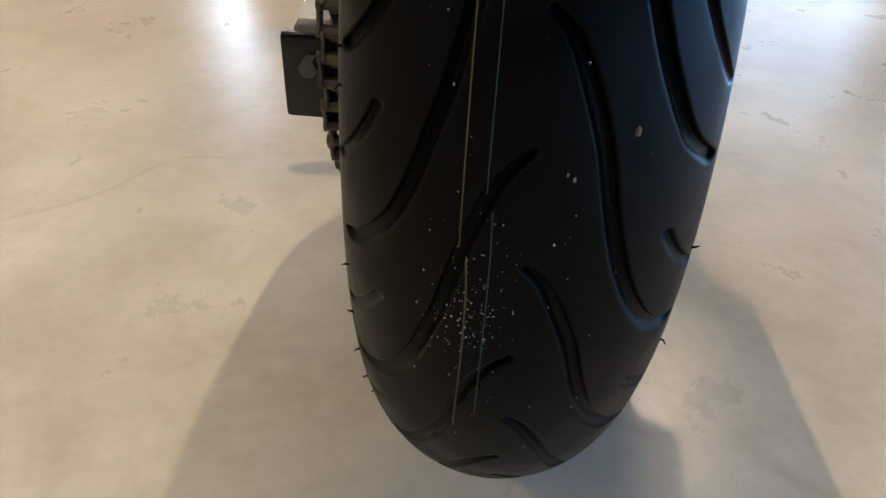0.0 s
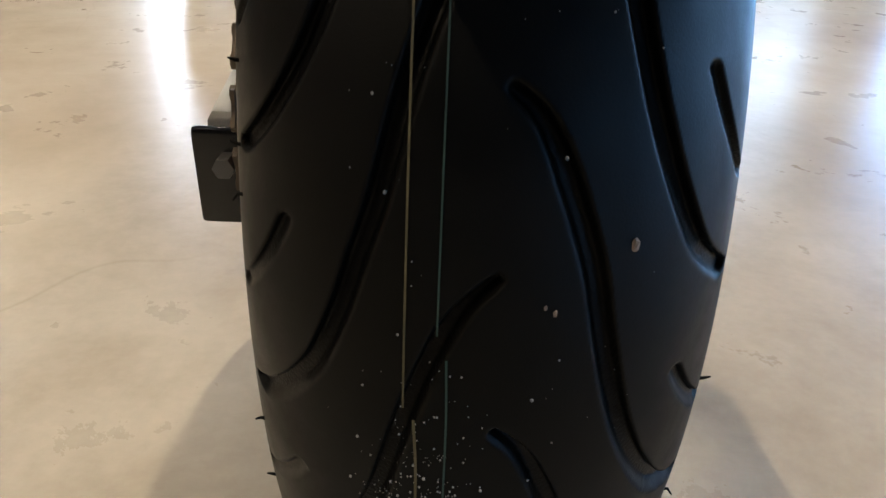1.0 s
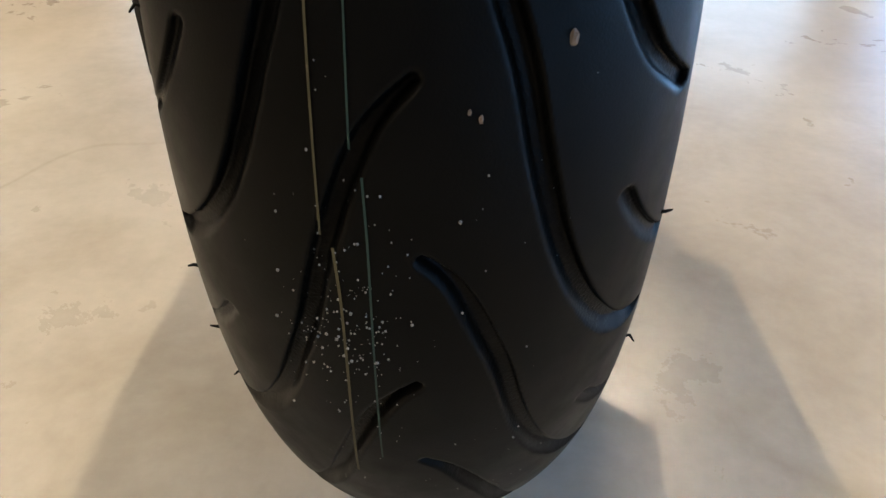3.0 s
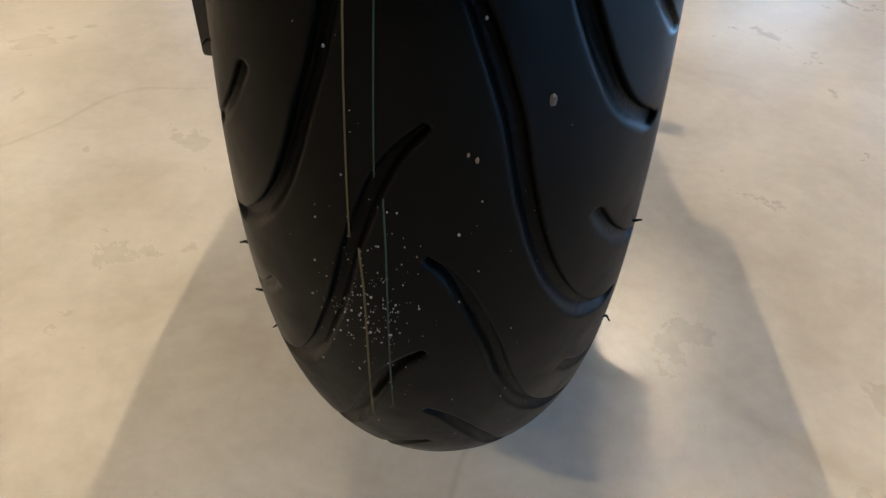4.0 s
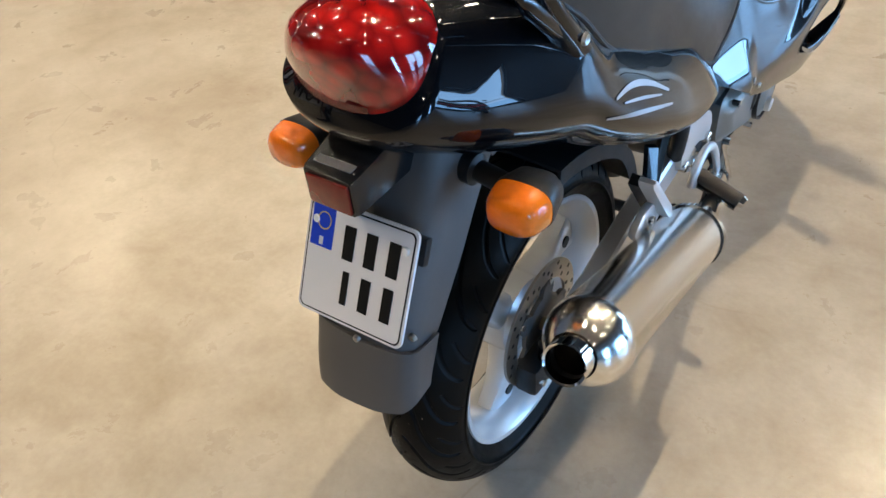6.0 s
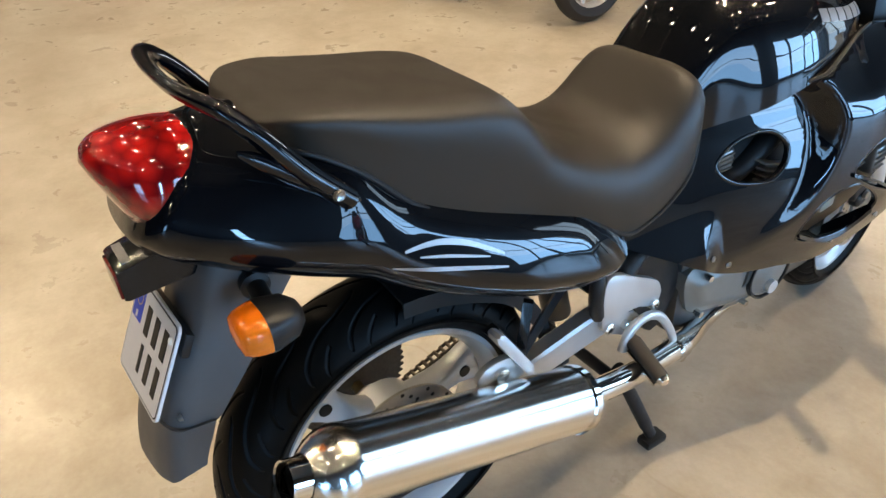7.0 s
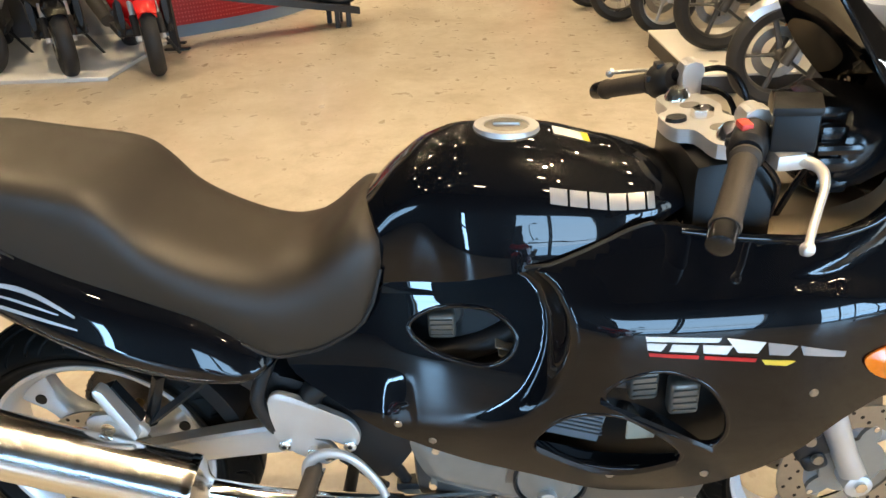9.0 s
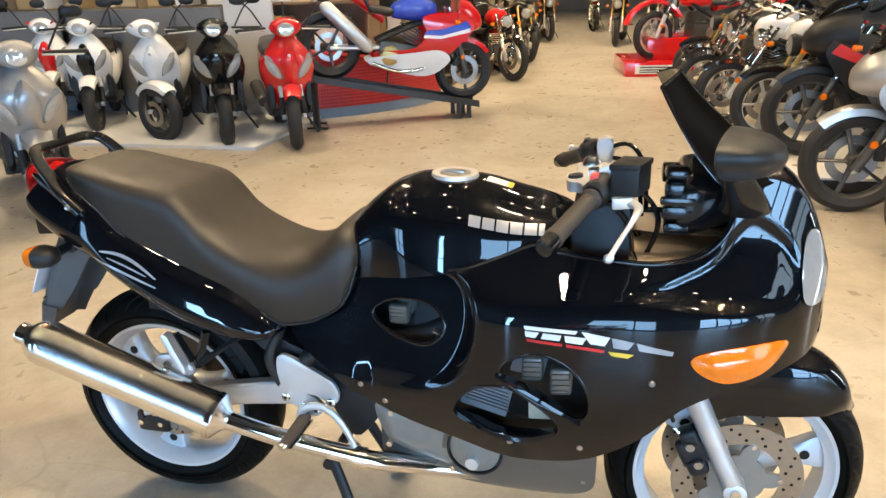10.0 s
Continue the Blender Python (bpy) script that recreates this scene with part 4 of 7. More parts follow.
    for sh in ([(1.046, 0.692), (1.120, 0.683), (1.119, 0.677), (1.047, 0.686)], [(1.128, 0.682), (1.205, 0.671), (1.203, 0.665), (1.128, 0.676)]):
        Q("badge_stripe", panel(sh, [], fair_x, 0.001, 0.008, sg, 0.0014), "red", fr, "thin red badge stripe", 60)
    Q("badge_corner", panel([(1.212, 0.668), (1.262, 0.662), (1.250, 0.654), (1.218, 0.659)], [], fair_x, 0.001, 0.008, sg, 0.0014), "yellow", fr, "small gold badge shape", 60)
    IND = ring_spline([(1.370, 0.650), (1.395, 0.666), (1.45, 0.672), (1.528, 0.669), (1.521, 0.637), (1.490, 0.606), (1.435, 0.595), (1.39, 0.618)], 4)
    Q("front_indicator", panel(IND, [], lambda y, z: fair_x(y, z) + 0.010 * step01(edge_distance(IND, y, z), 0.03), 0.02, 0.008, sg, 0.003), "orange", fr, "amber front indicator lens", 60)
    HEAD = ring_spline([(1.555, 0.872), (1.575, 0.872), (1.594, 0.805), (1.602, 0.765), (1.598, 0.732), (1.572, 0.728), (1.552, 0.75), (1.548, 0.82)], 4)
    Q("headlight", panel(HEAD, [], fair_x, 0.006, 0.006, sg, 0.006), "clear", fr, "clear headlight glass", 60)
    # knee panel under the tank's edge
    P("tank_trim", tube([(sg * (float(fair_x(p[0], p[1])) - 0.004), p[0], p[1] + 0.001) for p in top_line[9:27]], 0.0035, 8), "plastic")

# nose top across both sides
cross = []
for p in nose_line[:-4]:
    x = float(fair_x(p[0], p[1]))
    cross.append([(x * math.cos(a), p[0] + 0.10 * x * math.sin(a), p[1] + 0.14 * x * math.sin(a)) for a in [math.pi * k / 20 for k in range(21)]])
P("nose_cowl", loft(cross, False, False), "paint", "glossy black nose cowl", smooth=70)

# windscreen
rings = []
for s in np.linspace(0, 1, 18):
    yc, zc = 1.525 - 0.195 * s, 0.985 + 0.150 * s + 0.055 * s ** 2
    ye, ze = 1.425 - 0.135 * s, 0.965 + 0.150 * s + 0.055 * s ** 2
    xe = 0.168 - 0.012 * s - 0.04 * s ** 4
    rings.append([(xe * t, yc + (ye - yc) * t * t, zc + (ze - zc) * abs(t) ** 2.0) for t in np.linspace(-1, 1, 25)])
outer = [[Vector(q) for q in r] for r in rings]
shell = [r + [q + Vector((0, -0.004, -0.002)) for q in reversed(r)] for r in outer]
P("windscreen", loft(shell), "smoke", "dark smoked windscreen", smooth=50)
P("screen_edge", tube([r[-1] for r in outer] + [outer[-1][k] for k in range(23, 0, -1)] + [r[0] for r in reversed(outer)], 0.0032, 8), "gloss_plastic")

# cockpit
for sg in (1, -1):
    a = [(0.170, 1.10, 0.850), (0.182, 1.19, 0.836), (0.184, 1.288, 0.827), (0.174, 1.375, 0.843), (0.156, 1.418, 0.887), (0.138, 1.428, 0.935), (0.13, 1.43, 0.98)]
    b = [(0.100, 1.12, 0.834), (0.085, 1.20, 0.818), (0.066, 1.30, 0.810), (0.050, 1.385, 0.816), (0.05, 1.435, 0.85), (0.03, 1.455, 0.91), (0.0, 1.465, 0.96)]
    sa, sb = spline(a, 4), spline(b, 4)
    grid = [[p.lerp(q, t) + Vector((0, 0.0, -0.012 * math.sin(math.pi * t))) for t in np.linspace(0, 1, 8)] for p, q in zip(sa, sb)]
    grid = [[(sg * v.x, v.y, v.z) for v in r] for r in grid]
    P("inner_panel", loft(grid, False, False), "inner", "matt warm grey inner fairing panel", smooth=60)
    P("fairing_rim", tube([(sg * p.x, p.y, p.z + 0.002) for p in sa], 0.006, 8), "paint", smooth=60)
P("inner_floor", block(0.20, 0.30, 0.02, (0, 1.31, 0.785), 0.006), "inner", "matt warm grey inner tray")
pod = P("instrument_pod", loft([[(0.125 * e * math.copysign(abs(math.cos(a)) ** 0.6, math.cos(a)), 1.335 + d + 0.25 * (0.075 * e * math.sin(a)), 0.925 + 0.075 * e * math.copysign(abs(math.sin(a)) ** 0.6, math.sin(a)))
                                for a in [2 * math.pi * k / 28 for k in range(28)]] for d, e in ((0.0, 0.86), (0.004, 0.97), (0.018, 1.0), (0.06, 0.92), (0.10, 0.7))]), "gloss_plastic", "black instrument pod", smooth=50)
for x0, z0, w0, h0, d0 in ((0.085, 0.955, 0.05, 0.035, 0.05), (0.105, 0.915, 0.04, 0.028, 0.06), (0.095, 0.880, 0.05, 0.026, 0.05), (0.060, 0.985, 0.06, 0.024, 0.05), (0.115, 0.940, 0.024, 0.018, 0.07), (-0.085, 0.950, 0.05, 0.04, 0.05)):
    Q("pod_rib", block(w0, d0, h0, (x0, 1.335, z0), 0.009, 2), "gloss_plastic", pod)
for x0, r in ((-0.062, 0.048), (0.040, 0.048), (0.098, 0.020)):
    dial = Q("dial", lathe([(0.0, 0), (0.0, r * 0.92)], 32, "y", (x0, 1.330, 0.925)), "ink", pod, "dark round dial")
    Q("bezel", lathe([(0.002, r * 0.9), (-0.006, r * 0.93), (-0.007, r), (0.004, r * 1.03)], 32, "y", (x0, 1.332, 0.925)), "plastic", dial)
    Q("dial_needle", block(r * 0.9, 0.001, 0.003, (x0 - r * 0.25, 1.328, 0.925 - r * 0.1), 0), "red", dial)

# steering
STEER = Matrix.Translation((0, 1.16, 0.95)) @ Matrix.Rotation(radians(7), 4, "Z") @ Matrix.Translation((0, -1.16, -0.95))
yo = [(-0.145, 1.175), (-0.13, 1.135), (-0.06, 1.130), (-0.035, 1.105), (0.035, 1.105), (0.06, 1.130), (0.13, 1.135), (0.145, 1.175), (0.12, 1.205), (0.045, 1.215), (0.0, 1.20), (-0.045, 1.215), (-0.12, 1.205)]
yo = ring_spline(yo, 3)
bm = bmesh.new()
lo = [bm.verts.new((p.x, p.y, 0.945)) for p in yo]
hi = [bm.verts.new((p.x, p.y, 0.968)) for p in yo]
for k in range(len(yo)):
    bm.faces.new((lo[k], lo[(k + 1) % len(yo)], hi[(k + 1) % len(yo)], hi[k]))
bm.faces.new(list(reversed(lo)))
bm.faces.new(hi)
yoke = P("top_yoke", moved(bm, STEER), "alu", "cast aluminium top yoke", smooth=35)
Q("stem_nut", moved(lathe([(0.968, 0), (0.984, 0.014), (0.982, 0.018), (0.966, 0.019)], 6, "z", (0, 1.165, 0)), STEER), "steel", yoke)
Q("ignition_lock", moved(lathe([(0.950, 0.0), (0.974, 0.0), (0.974, 0.016), (0.965, 0.018)], 20, "z", (0, 1.122, 0)), STEER), "plastic", yoke)
for sg in (1, -1):
    Q("fork_cap", moved(lathe([(0.968, 0), (0.988, 0.0), (0.988, 0.014), (0.976, 0.022), (0.966, 0.023)], 24, "z", (sg * 0.108, 1.165, 0)), STEER), "steel", yoke)
    Q("yoke_pocket", moved(lathe([(0.9688, 0.0), (0.9688, 0.017), (0.9675, 0.017)], 24, "z", (sg * 0.062, 1.170, 0)), STEER), "grey_metal", yoke)
for sg in (1, -1):
    ax0, ax1 = Vector((sg * 0.085, 1.512, 0.261)), Vector((sg * 0.108, 1.168, 0.955))
    leg = P("fork_leg", rod(ax0.lerp(ax1, 0.82), ax0.lerp(ax1, 0.30), 0.0205, 20), "chrome", "chrome fork stanchion")
    sl = [ax0.lerp(ax1, t) for t in (-0.02, 0.02, 0.10, 0.36, 0.385, 0.40)]
    Q("fork_slider", tube(sl, [0.017, 0.0245, 0.0235, 0.0245, 0.027, 0.026], 22), "alu", leg, "silver fork slider")
    Q("axle_clamp", lathe([(sg * 0.060, 0.0), (sg * 0.060, 0.026), (sg * 0.108, 0.026), (sg * 0.110, 0.022), (sg * 0.110, 0.0)], 24, "x", (0, 1.507, 0.265)), "alu", leg)
    Q("axle_nut", lathe([(sg * 0.110, 0.012), (sg * 0.117, 0.012), (sg * 0.117, 0.0)], 6, "x", (0, 1.507, 0.271)), "steel", leg)
    cal = P("front_caliper", joined(block(0.030, 0.070, 0.070, (0, 0, 0), 0.014, 3), block(0.042, 0.044, 0.046, (0, 0.006, 0.040), 0.014, 3), block(0.042, 0.048, 0.044, (0, -0.006, -0.038), 0.014, 3)), "plastic", "black brake caliper")
    cal.location, cal.rotation_euler = (sg * 0.088, 1.412, 0.352), (radians(25), 0, 0)
    part("caliper_bracket", block(0.008, 0.050, 0.030, (-sg * 0.010, 0.050, 0.020), 0.003), "grey_metal", cal)
    part("bleed_nipple", rod((sg * 0.010, -0.012, 0.060), (sg * 0.010, -0.018, 0.076), 0.004, 8), "steel", cal)
    part("caliper_pin", lathe([(sg * 0.020, 0.0), (sg * 0.028, 0.0), (sg * 0.028, 0.010), (sg * 0.02, 0.012)], 14, "x", (0, 0.0, 0.025)), "disc", cal)
    part("caliper_pin", lathe([(sg * 0.020, 0.0), (sg * 0.028, 0.0), (sg * 0.028, 0.010), (sg * 0.02, 0.012)], 14, "x", (0, 0.0, -0.025)), "disc", cal)
    P("brake_hose", tube(spline([(sg * 0.10, 1.36, 0.43), (sg * 0.115, 1.335, 0.50), (sg * 0.11, 1.30, 0.60), (sg * 0.09, 1.26, 0.72)], 6), 0.005, 8), "plastic")
# handlebars
for sg, g0, g1 in ((1, (0.200, 1.168, 0.972), (0.334, 1.104, 0.934)), (-1, (-0.212, 1.132, 0.972), (-0.342, 1.066, 0.930))):
    g0, g1 = Vector(g0), Vector(g1)
    d = (g1 - g0).normalized()
    top = Vector((sg * 0.135, 1.195, 1.005)) if sg > 0 else Vector((-0.142, 1.180, 1.006))
    hb = P("handlebar", tube([top - d * 0.01, g0, g1], 0.011, 16), "gloss_plastic", "black clip-on handlebar")
    Q("riser", moved(block(0.040, 0.036, 0.078, (0, 0, 0), 0.008), Matrix.Translation(top + Vector((0, 0.0, -0.022)))), "alu", hb, "cast aluminium handlebar riser")
    Q("riser_clamp", lathe([(-0.022, 0.0), (-0.022, 0.019), (0.022, 0.019), (0.022, 0.0)], 20, "x", top), "alu", hb)
    rr, pts = [], []
    for k in range(25):
        pts.append(g0 + (g1 - g0) * k / 24)
        rr.append(0.0178 + (0.0012 if k % 2 else 0.0) + (0.004 if k in (0, 1) else 0) + (0.002 if k >= 23 else 0))
    Q("grip", tube(pts, rr, 18), "grip", hb, "worn black rubber grip")
    Q("bar_end", tube([g1, g1 + d * 0.012, g1 + d * 0.032, g1 + d * 0.036], [0.0185, 0.019, 0.0175, 0.010], 18), "gloss_plastic", hb)
    sw = Q("switch_housing", tube([g0 - d * 0.058, g0 - d * 0.050, g0 - d * 0.012, g0 - d * 0.004], [0.020, 0.027, 0.028, 0.022], 16, True, 1.15), "plastic", hb)
    Q("switch", moved(block(0.030, 0.016, 0.010, (0, 0, 0), 0.003), Matrix.Translation(g0 - d * 0.03 + Vector((0, -0.010, 0.030)))), "switch_red" if sg > 0 else "plastic", sw, "red engine stop switch" if sg > 0 else "")
    Q("switch", moved(block(0.014, 0.014, 0.012, (0, 0, 0), 0.003), Matrix.Translation(g0 - d * 0.03 + Vector((0, -0.026, 0.006)))), "plastic", sw)
    if sg > 0:
        lv = spline([(0.205, 1.238, 0.962), (0.232, 1.256, 0.958), (0.268, 1.250, 0.950), (0.300, 1.232, 0.928), (0.325, 1.217, 0.910), (0.342, 1.208, 0.899)], 5)
        ball = (0.343, 1.207, 0.898)
    else:
        lv = spline([(-0.205, 1.195, 0.985), (-0.240, 1.205, 0.982), (-0.29, 1.165, 0.972), (-0.34, 1.125, 0.962), (-0.385, 1.085, 0.952)], 5)
        ball = (-0.387, 1.083, 0.951)
    lev = Q("lever", tube(lv, [0.012 - 0.0065 * min(1, k / 12) for k in range(len(lv))], 12, True, 0.8), "alu", hb, "polished brake lever" if sg > 0 else "polished clutch lever")
    Q("lever_ball", lathe([(-0.010, 0), (-0.007, 0.007), (0, 0.010), (0.007, 0.007), (0.010, 0)], 16, "x", ball), "alu", lev)
    Q("lever_mount", moved(block(0.05, 0.04, 0.024, (0, 0, 0), 0.006), Matrix.Translation(Vector(lv[0]) + Vector((-sg * 0.012, -0.012, 0)))), "alu", hb)
res = P("brake_reservoir", moved(block(0.074, 0.058, 0.056, (0, 0, 0), 0.006), Matrix.Translation((0.172, 1.240, 1.000)) @ Matrix.Rotation(radians(-20), 4, "Z")), "plastic", "black square brake fluid reservoir")
Q("reservoir_lid", moved(block(0.078, 0.062, 0.012, (0, 0, 0), 0.003), Matrix.Translation((0.172, 1.240, 1.031)) @ Matrix.Rotation(radians(-20), 4, "Z")), "plastic", res)
for pts in ([(0.16, 1.25, 0.98), (0.13, 1.29, 0.93), (0.07, 1.30, 0.86), (0.06, 1.27, 0.78)], [(-0.17, 1.18, 0.99), (-0.13, 1.235, 1.005), (-0.10, 1.27, 0.96), (-0.08, 1.28, 0.86)],
            [(0.17, 1.20, 0.955), (0.15, 1.24, 0.90), (0.11, 1.25, 0.83)], [(-0.18, 1.17, 0.97), (-0.13, 1.25, 0.95), (-0.09, 1.27, 0.84)]):
    P("cable", tube(spline(pts, 6), 0.0055, 8), "gloss_plastic", "black control cable")
# headstock filler under the yoke
P("headstock", block(0.27, 0.13, 0.21, (0, 1.185, 0.835), 0.03), "ink")

# mirror (housing seen from its back)
MIRROR = Matrix.Translation((0.300, 1.425, 1.078)) @ Matrix.Rotation(radians(-15), 4, "Z") @ Matrix.Translation((-0.300, -1.395, -1.078))
mir = P("mirror", moved(loft([[(0.300 + 0.092 * e * math.cos(a) + 0.012 * e, 1.395 + d, 1.078 + 0.046 * e * math.copysign(abs(math.sin(a)) ** 0.7, math.sin(a)) * (1 - 0.35 * math.cos(a)) + 0.012 * math.cos(a) * e) for a in [2 * math.pi * k / 28 for k in range(28)]]
                        for d, e in ((-0.036, 0.92), (-0.034, 1.0), (-0.012, 0.95), (0.020, 0.74), (0.040, 0.42), (0.046, 0.1))]), MIRROR), "plastic", "black mirror housing", smooth=60)
Q("mirror_glass", moved(loft([[(0.302 + 0.086 * e * math.cos(a), 1.358 + d, 1.078 + 0.041 * e * math.copysign(abs(math.sin(a)) ** 0.7, math.sin(a)) * (1 - 0.35 * math.cos(a)) + 0.012 * math.cos(a) * e) for a in [2 * math.pi * k / 28 for k in range(28)]] for d, e in ((0.0, 0.95), (-0.001, 0.9))]), MIRROR), "chrome", mir, "mirror glass")
Q("mirror_arm", tube(spline([(0.168, 1.440, 0.945), (0.196, 1.435, 0.970), (0.225, 1.420, 1.010), (0.255, 1.405, 1.050)], 5), [0.040 - 0.0014 * k for k in range(16)], 16, True, 0.55), "gloss_plastic", mir, "tapered black mirror foot", 60)

# front mudguard ------------------------------------------------------------------------
rings = []
for k, th in enumerate(np.linspace(31, 128, 40)):
    a = radians(th)
    r = 0.305 + 0.003 * math.sin(math.pi * k / 39)
    w = 0.066 * (1 - 0.75 * max(0, (47 - th) / 16) ** 2)
    skirt = float(np.interp(th, (31, 36, 45, 54, 66, 80, 110, 116, 128), (0.012, 0.020, 0.066, 0.100, 0.126, 0.138, 0.142, 0.050, 0.040)))
    ring = []
    prof = [(w, -skirt), (w + 0.003, -skirt * 0.6), (w + 0.001, -0.018), (w * 0.86, -0.004), (w * 0.5, 0.004), (0, 0.008)]
    full_p = prof + [(-u, v) for u, v in reversed(prof[:-1])]
    inner_p = [(u * 0.95, v - 0.004 if abs(u) < w * 0.9 else v) for u, v in reversed(full_p)]
    for u, v in full_p + inner_p:
        ring.append((u, math.cos(a) * (r + v), math.sin(a) * (r + v)))
    rings.append(ring)
fm = P("front_mudguard", moved(loft(rings), Matrix.Translation(FC - Vector((0, 0.004, 0.004))) @ Matrix.Rotation(radians(7), 4, "Z")), "paint", "glossy black front mudguard", smooth=55)

# rear mudguard and plate ----------------------------------------------------------------
back = spline([(-0.175, 0.880), (-0.225, 0.850), (-0.265, 0.785), (-0.300, 0.715), (-0.332, 0.655), (-0.351, 0.612), (-0.357, 0.594)], 5)
rings = []
for k, p in enumerate(back):
    s = k / (len(back) - 1)
    w, dep = 0.066 + 0.007 * s, 0.135 - 0.078 * s
    t = (back[min(k + 1, len(back) - 1)] - back[max(k - 1, 0)]).normalized()
    nrm = Vector((0, -t[1], t[0]))
    outer_p = [(w, dep), (w + 0.002, dep * 0.4), (w, 0.018), (w - 0.010, 0.004), (w - 0.024, -0.001), (0, -0.004)]
    row = outer_p + [(-u, v) for u, v in reversed(outer_p[:-1])]
    inn = [(u * 0.95, max(v, 0.0) + (0.004 if abs(u) < w - 0.004 else 0)) for u, v in reversed(row)]
    rings.append([Vector((u, p[0], p[1])) + nrm * v for u, v in row + inn])
rm = part("rear_mudguard", loft(rings), "fender", bike, "weathered grey plastic rear mudguard", 50)
flap = spline([(-0.3585, 0.598), (-0.366, 0.573), (-0.374, 0.548), (-0.380, 0.525), (-0.384, 0.502)], 5)
rings = []
for k, p in enumerate(flap):
    s = k / (len(flap) - 1)
    w, dep = 0.0790 - 0.0040 * s, 0.062 - 0.012 * s
    outer_p = [(w, dep), (w + 0.001, dep * 0.6), (w, 0.016), (w - 0.010, 0.004), (w - 0.026, -0.002), (w * 0.4, -0.006), (0, -0.007)]
    outer_p = [(p2[0], p2[1]) for p2 in spline(outer_p, 4)]
    row = outer_p + [(-u, v) for u, v in reversed(outer_p[:-1])]
    inn = [(u * 0.955, v + (0.004 if abs(u) < w - 0.004 else 0)) for u, v in reversed(row)]
    rings.append([(u + 0.0045 * s, p[0] + v + 0.10 * u * s, p[1] + (0.30 * s - 0.17) * v + (0.008 * max(0, abs(u) / w - 0.80) ** 2 / 0.04 - 0.004 * (1 - (u / w) ** 2)) * s ** 3) for u, v in row + inn])
part("mudguard_flap", loft(rings), "fender", rm, "scuffed grey rubber flap", 50)
for bx, by, bz in ((0.004, -0.3655, 0.600), (0.072, -0.338, 0.614)):
    part("mudguard_screw", lathe([(-0.004, 0), (-0.003, 0.004), (0.002, 0.0055)], 14, "y", (bx, by, bz)), "disc", rm)
PL = Matrix.Translation((-0.0015, -0.338, 0.690)) @ Matrix.Rotation(radians(1.2), 4, "Z") @ Matrix.Rotation(radians(-27.5), 4, "X") @ Matrix.Rotation(radians(-0.7), 4, "Y") @ Matrix.Diagonal((0.935, 1, 1, 1))
# plate in its own plane: x across, z up, facing -y


def plate_shape(w, h, r, y0, y1):
    pts = []
    for cx, cz, a0 in ((w / 2 - r, h / 2 - r, 0), (-w / 2 + r, h / 2 - r, 90), (-w / 2 + r, -h / 2 + r, 180), (w / 2 - r, -h / 2 + r, 270)):
        pts += [(cx + r * math.cos(radians(a0 + 15 * k)), cz + r * math.sin(radians(a0 + 15 * k))) for k in range(7)]
    b = bmesh.new()
    lo_, hi_ = [b.verts.new((x, y1, z)) for x, z in pts], [b.verts.new((x, y0, z)) for x, z in pts]
    for k in range(len(pts)):
        b.faces.new((lo_[k], lo_[(k + 1) % len(pts)], hi_[(k + 1) % len(pts)], hi_[k]))
    b.faces.new(lo_)
    b.faces.new(hi_)
    return b


npl = part("number_plate", moved(plate_shape(0.170, 0.145, 0.010, -0.002, 0.002), PL), "plate", bike, "white metal number plate with black border and plain bars")
rim_o, rim_i = plate_shape(0.1635, 0.1385, 0.0085, -0.0026, -0.0021), plate_shape(0.1595, 0.1345, 0.0075, -0.0030, -0.0021)
part("plate_border", moved(rim_o, PL), "ink", npl)
part("plate_field", moved(rim_i, PL), "plate", npl)
part("plate_band", moved(block(0.036, 0.0006, 0.052, (-0.0585, -0.0034, 0.0395), 0), PL), "blue", npl, "blue band")
part("band_mark", moved(lathe([(-0.0042, 0.0098), (-0.0042, 0.0110), (-0.0040, 0.0110), (-0.0040, 0.0098)], 24, "y", (-0.0565, 0, 0.047), closed=True), PL), "yellow", npl)
part("band_mark", moved(block(0.006, 0.0006, 0.010, (-0.0585, -0.0040, 0.0215), 0), PL), "white", npl)
for bx, bz, bw in ((-0.014, 0.030, 0.017), (0.020, 0.030, 0.017), (0.055, 0.030, 0.017), (-0.012, -0.026, 0.010), (0.020, -0.026, 0.015), (0.055, -0.026, 0.015)):
    part("plate_bar", moved(block(bw, 0.0008, 0.042, (bx, -0.0036, bz), 0.0), PL), "ink", npl)
for bx, bz in ((-0.070, 0.046), (0.070, 0.046)):
    part("plate_screw", moved(lathe([(-0.006, 0), (-0.0055, 0.004), (-0.003, 0.006)], 16, "y", (bx, 0, bz)), PL), "white", npl)
part("plate_holder", moved(block(0.174, 0.012, 0.034, (0.004, 0.012, 0.048), 0.003), PL), "plastic", rm, "black plate bracket")
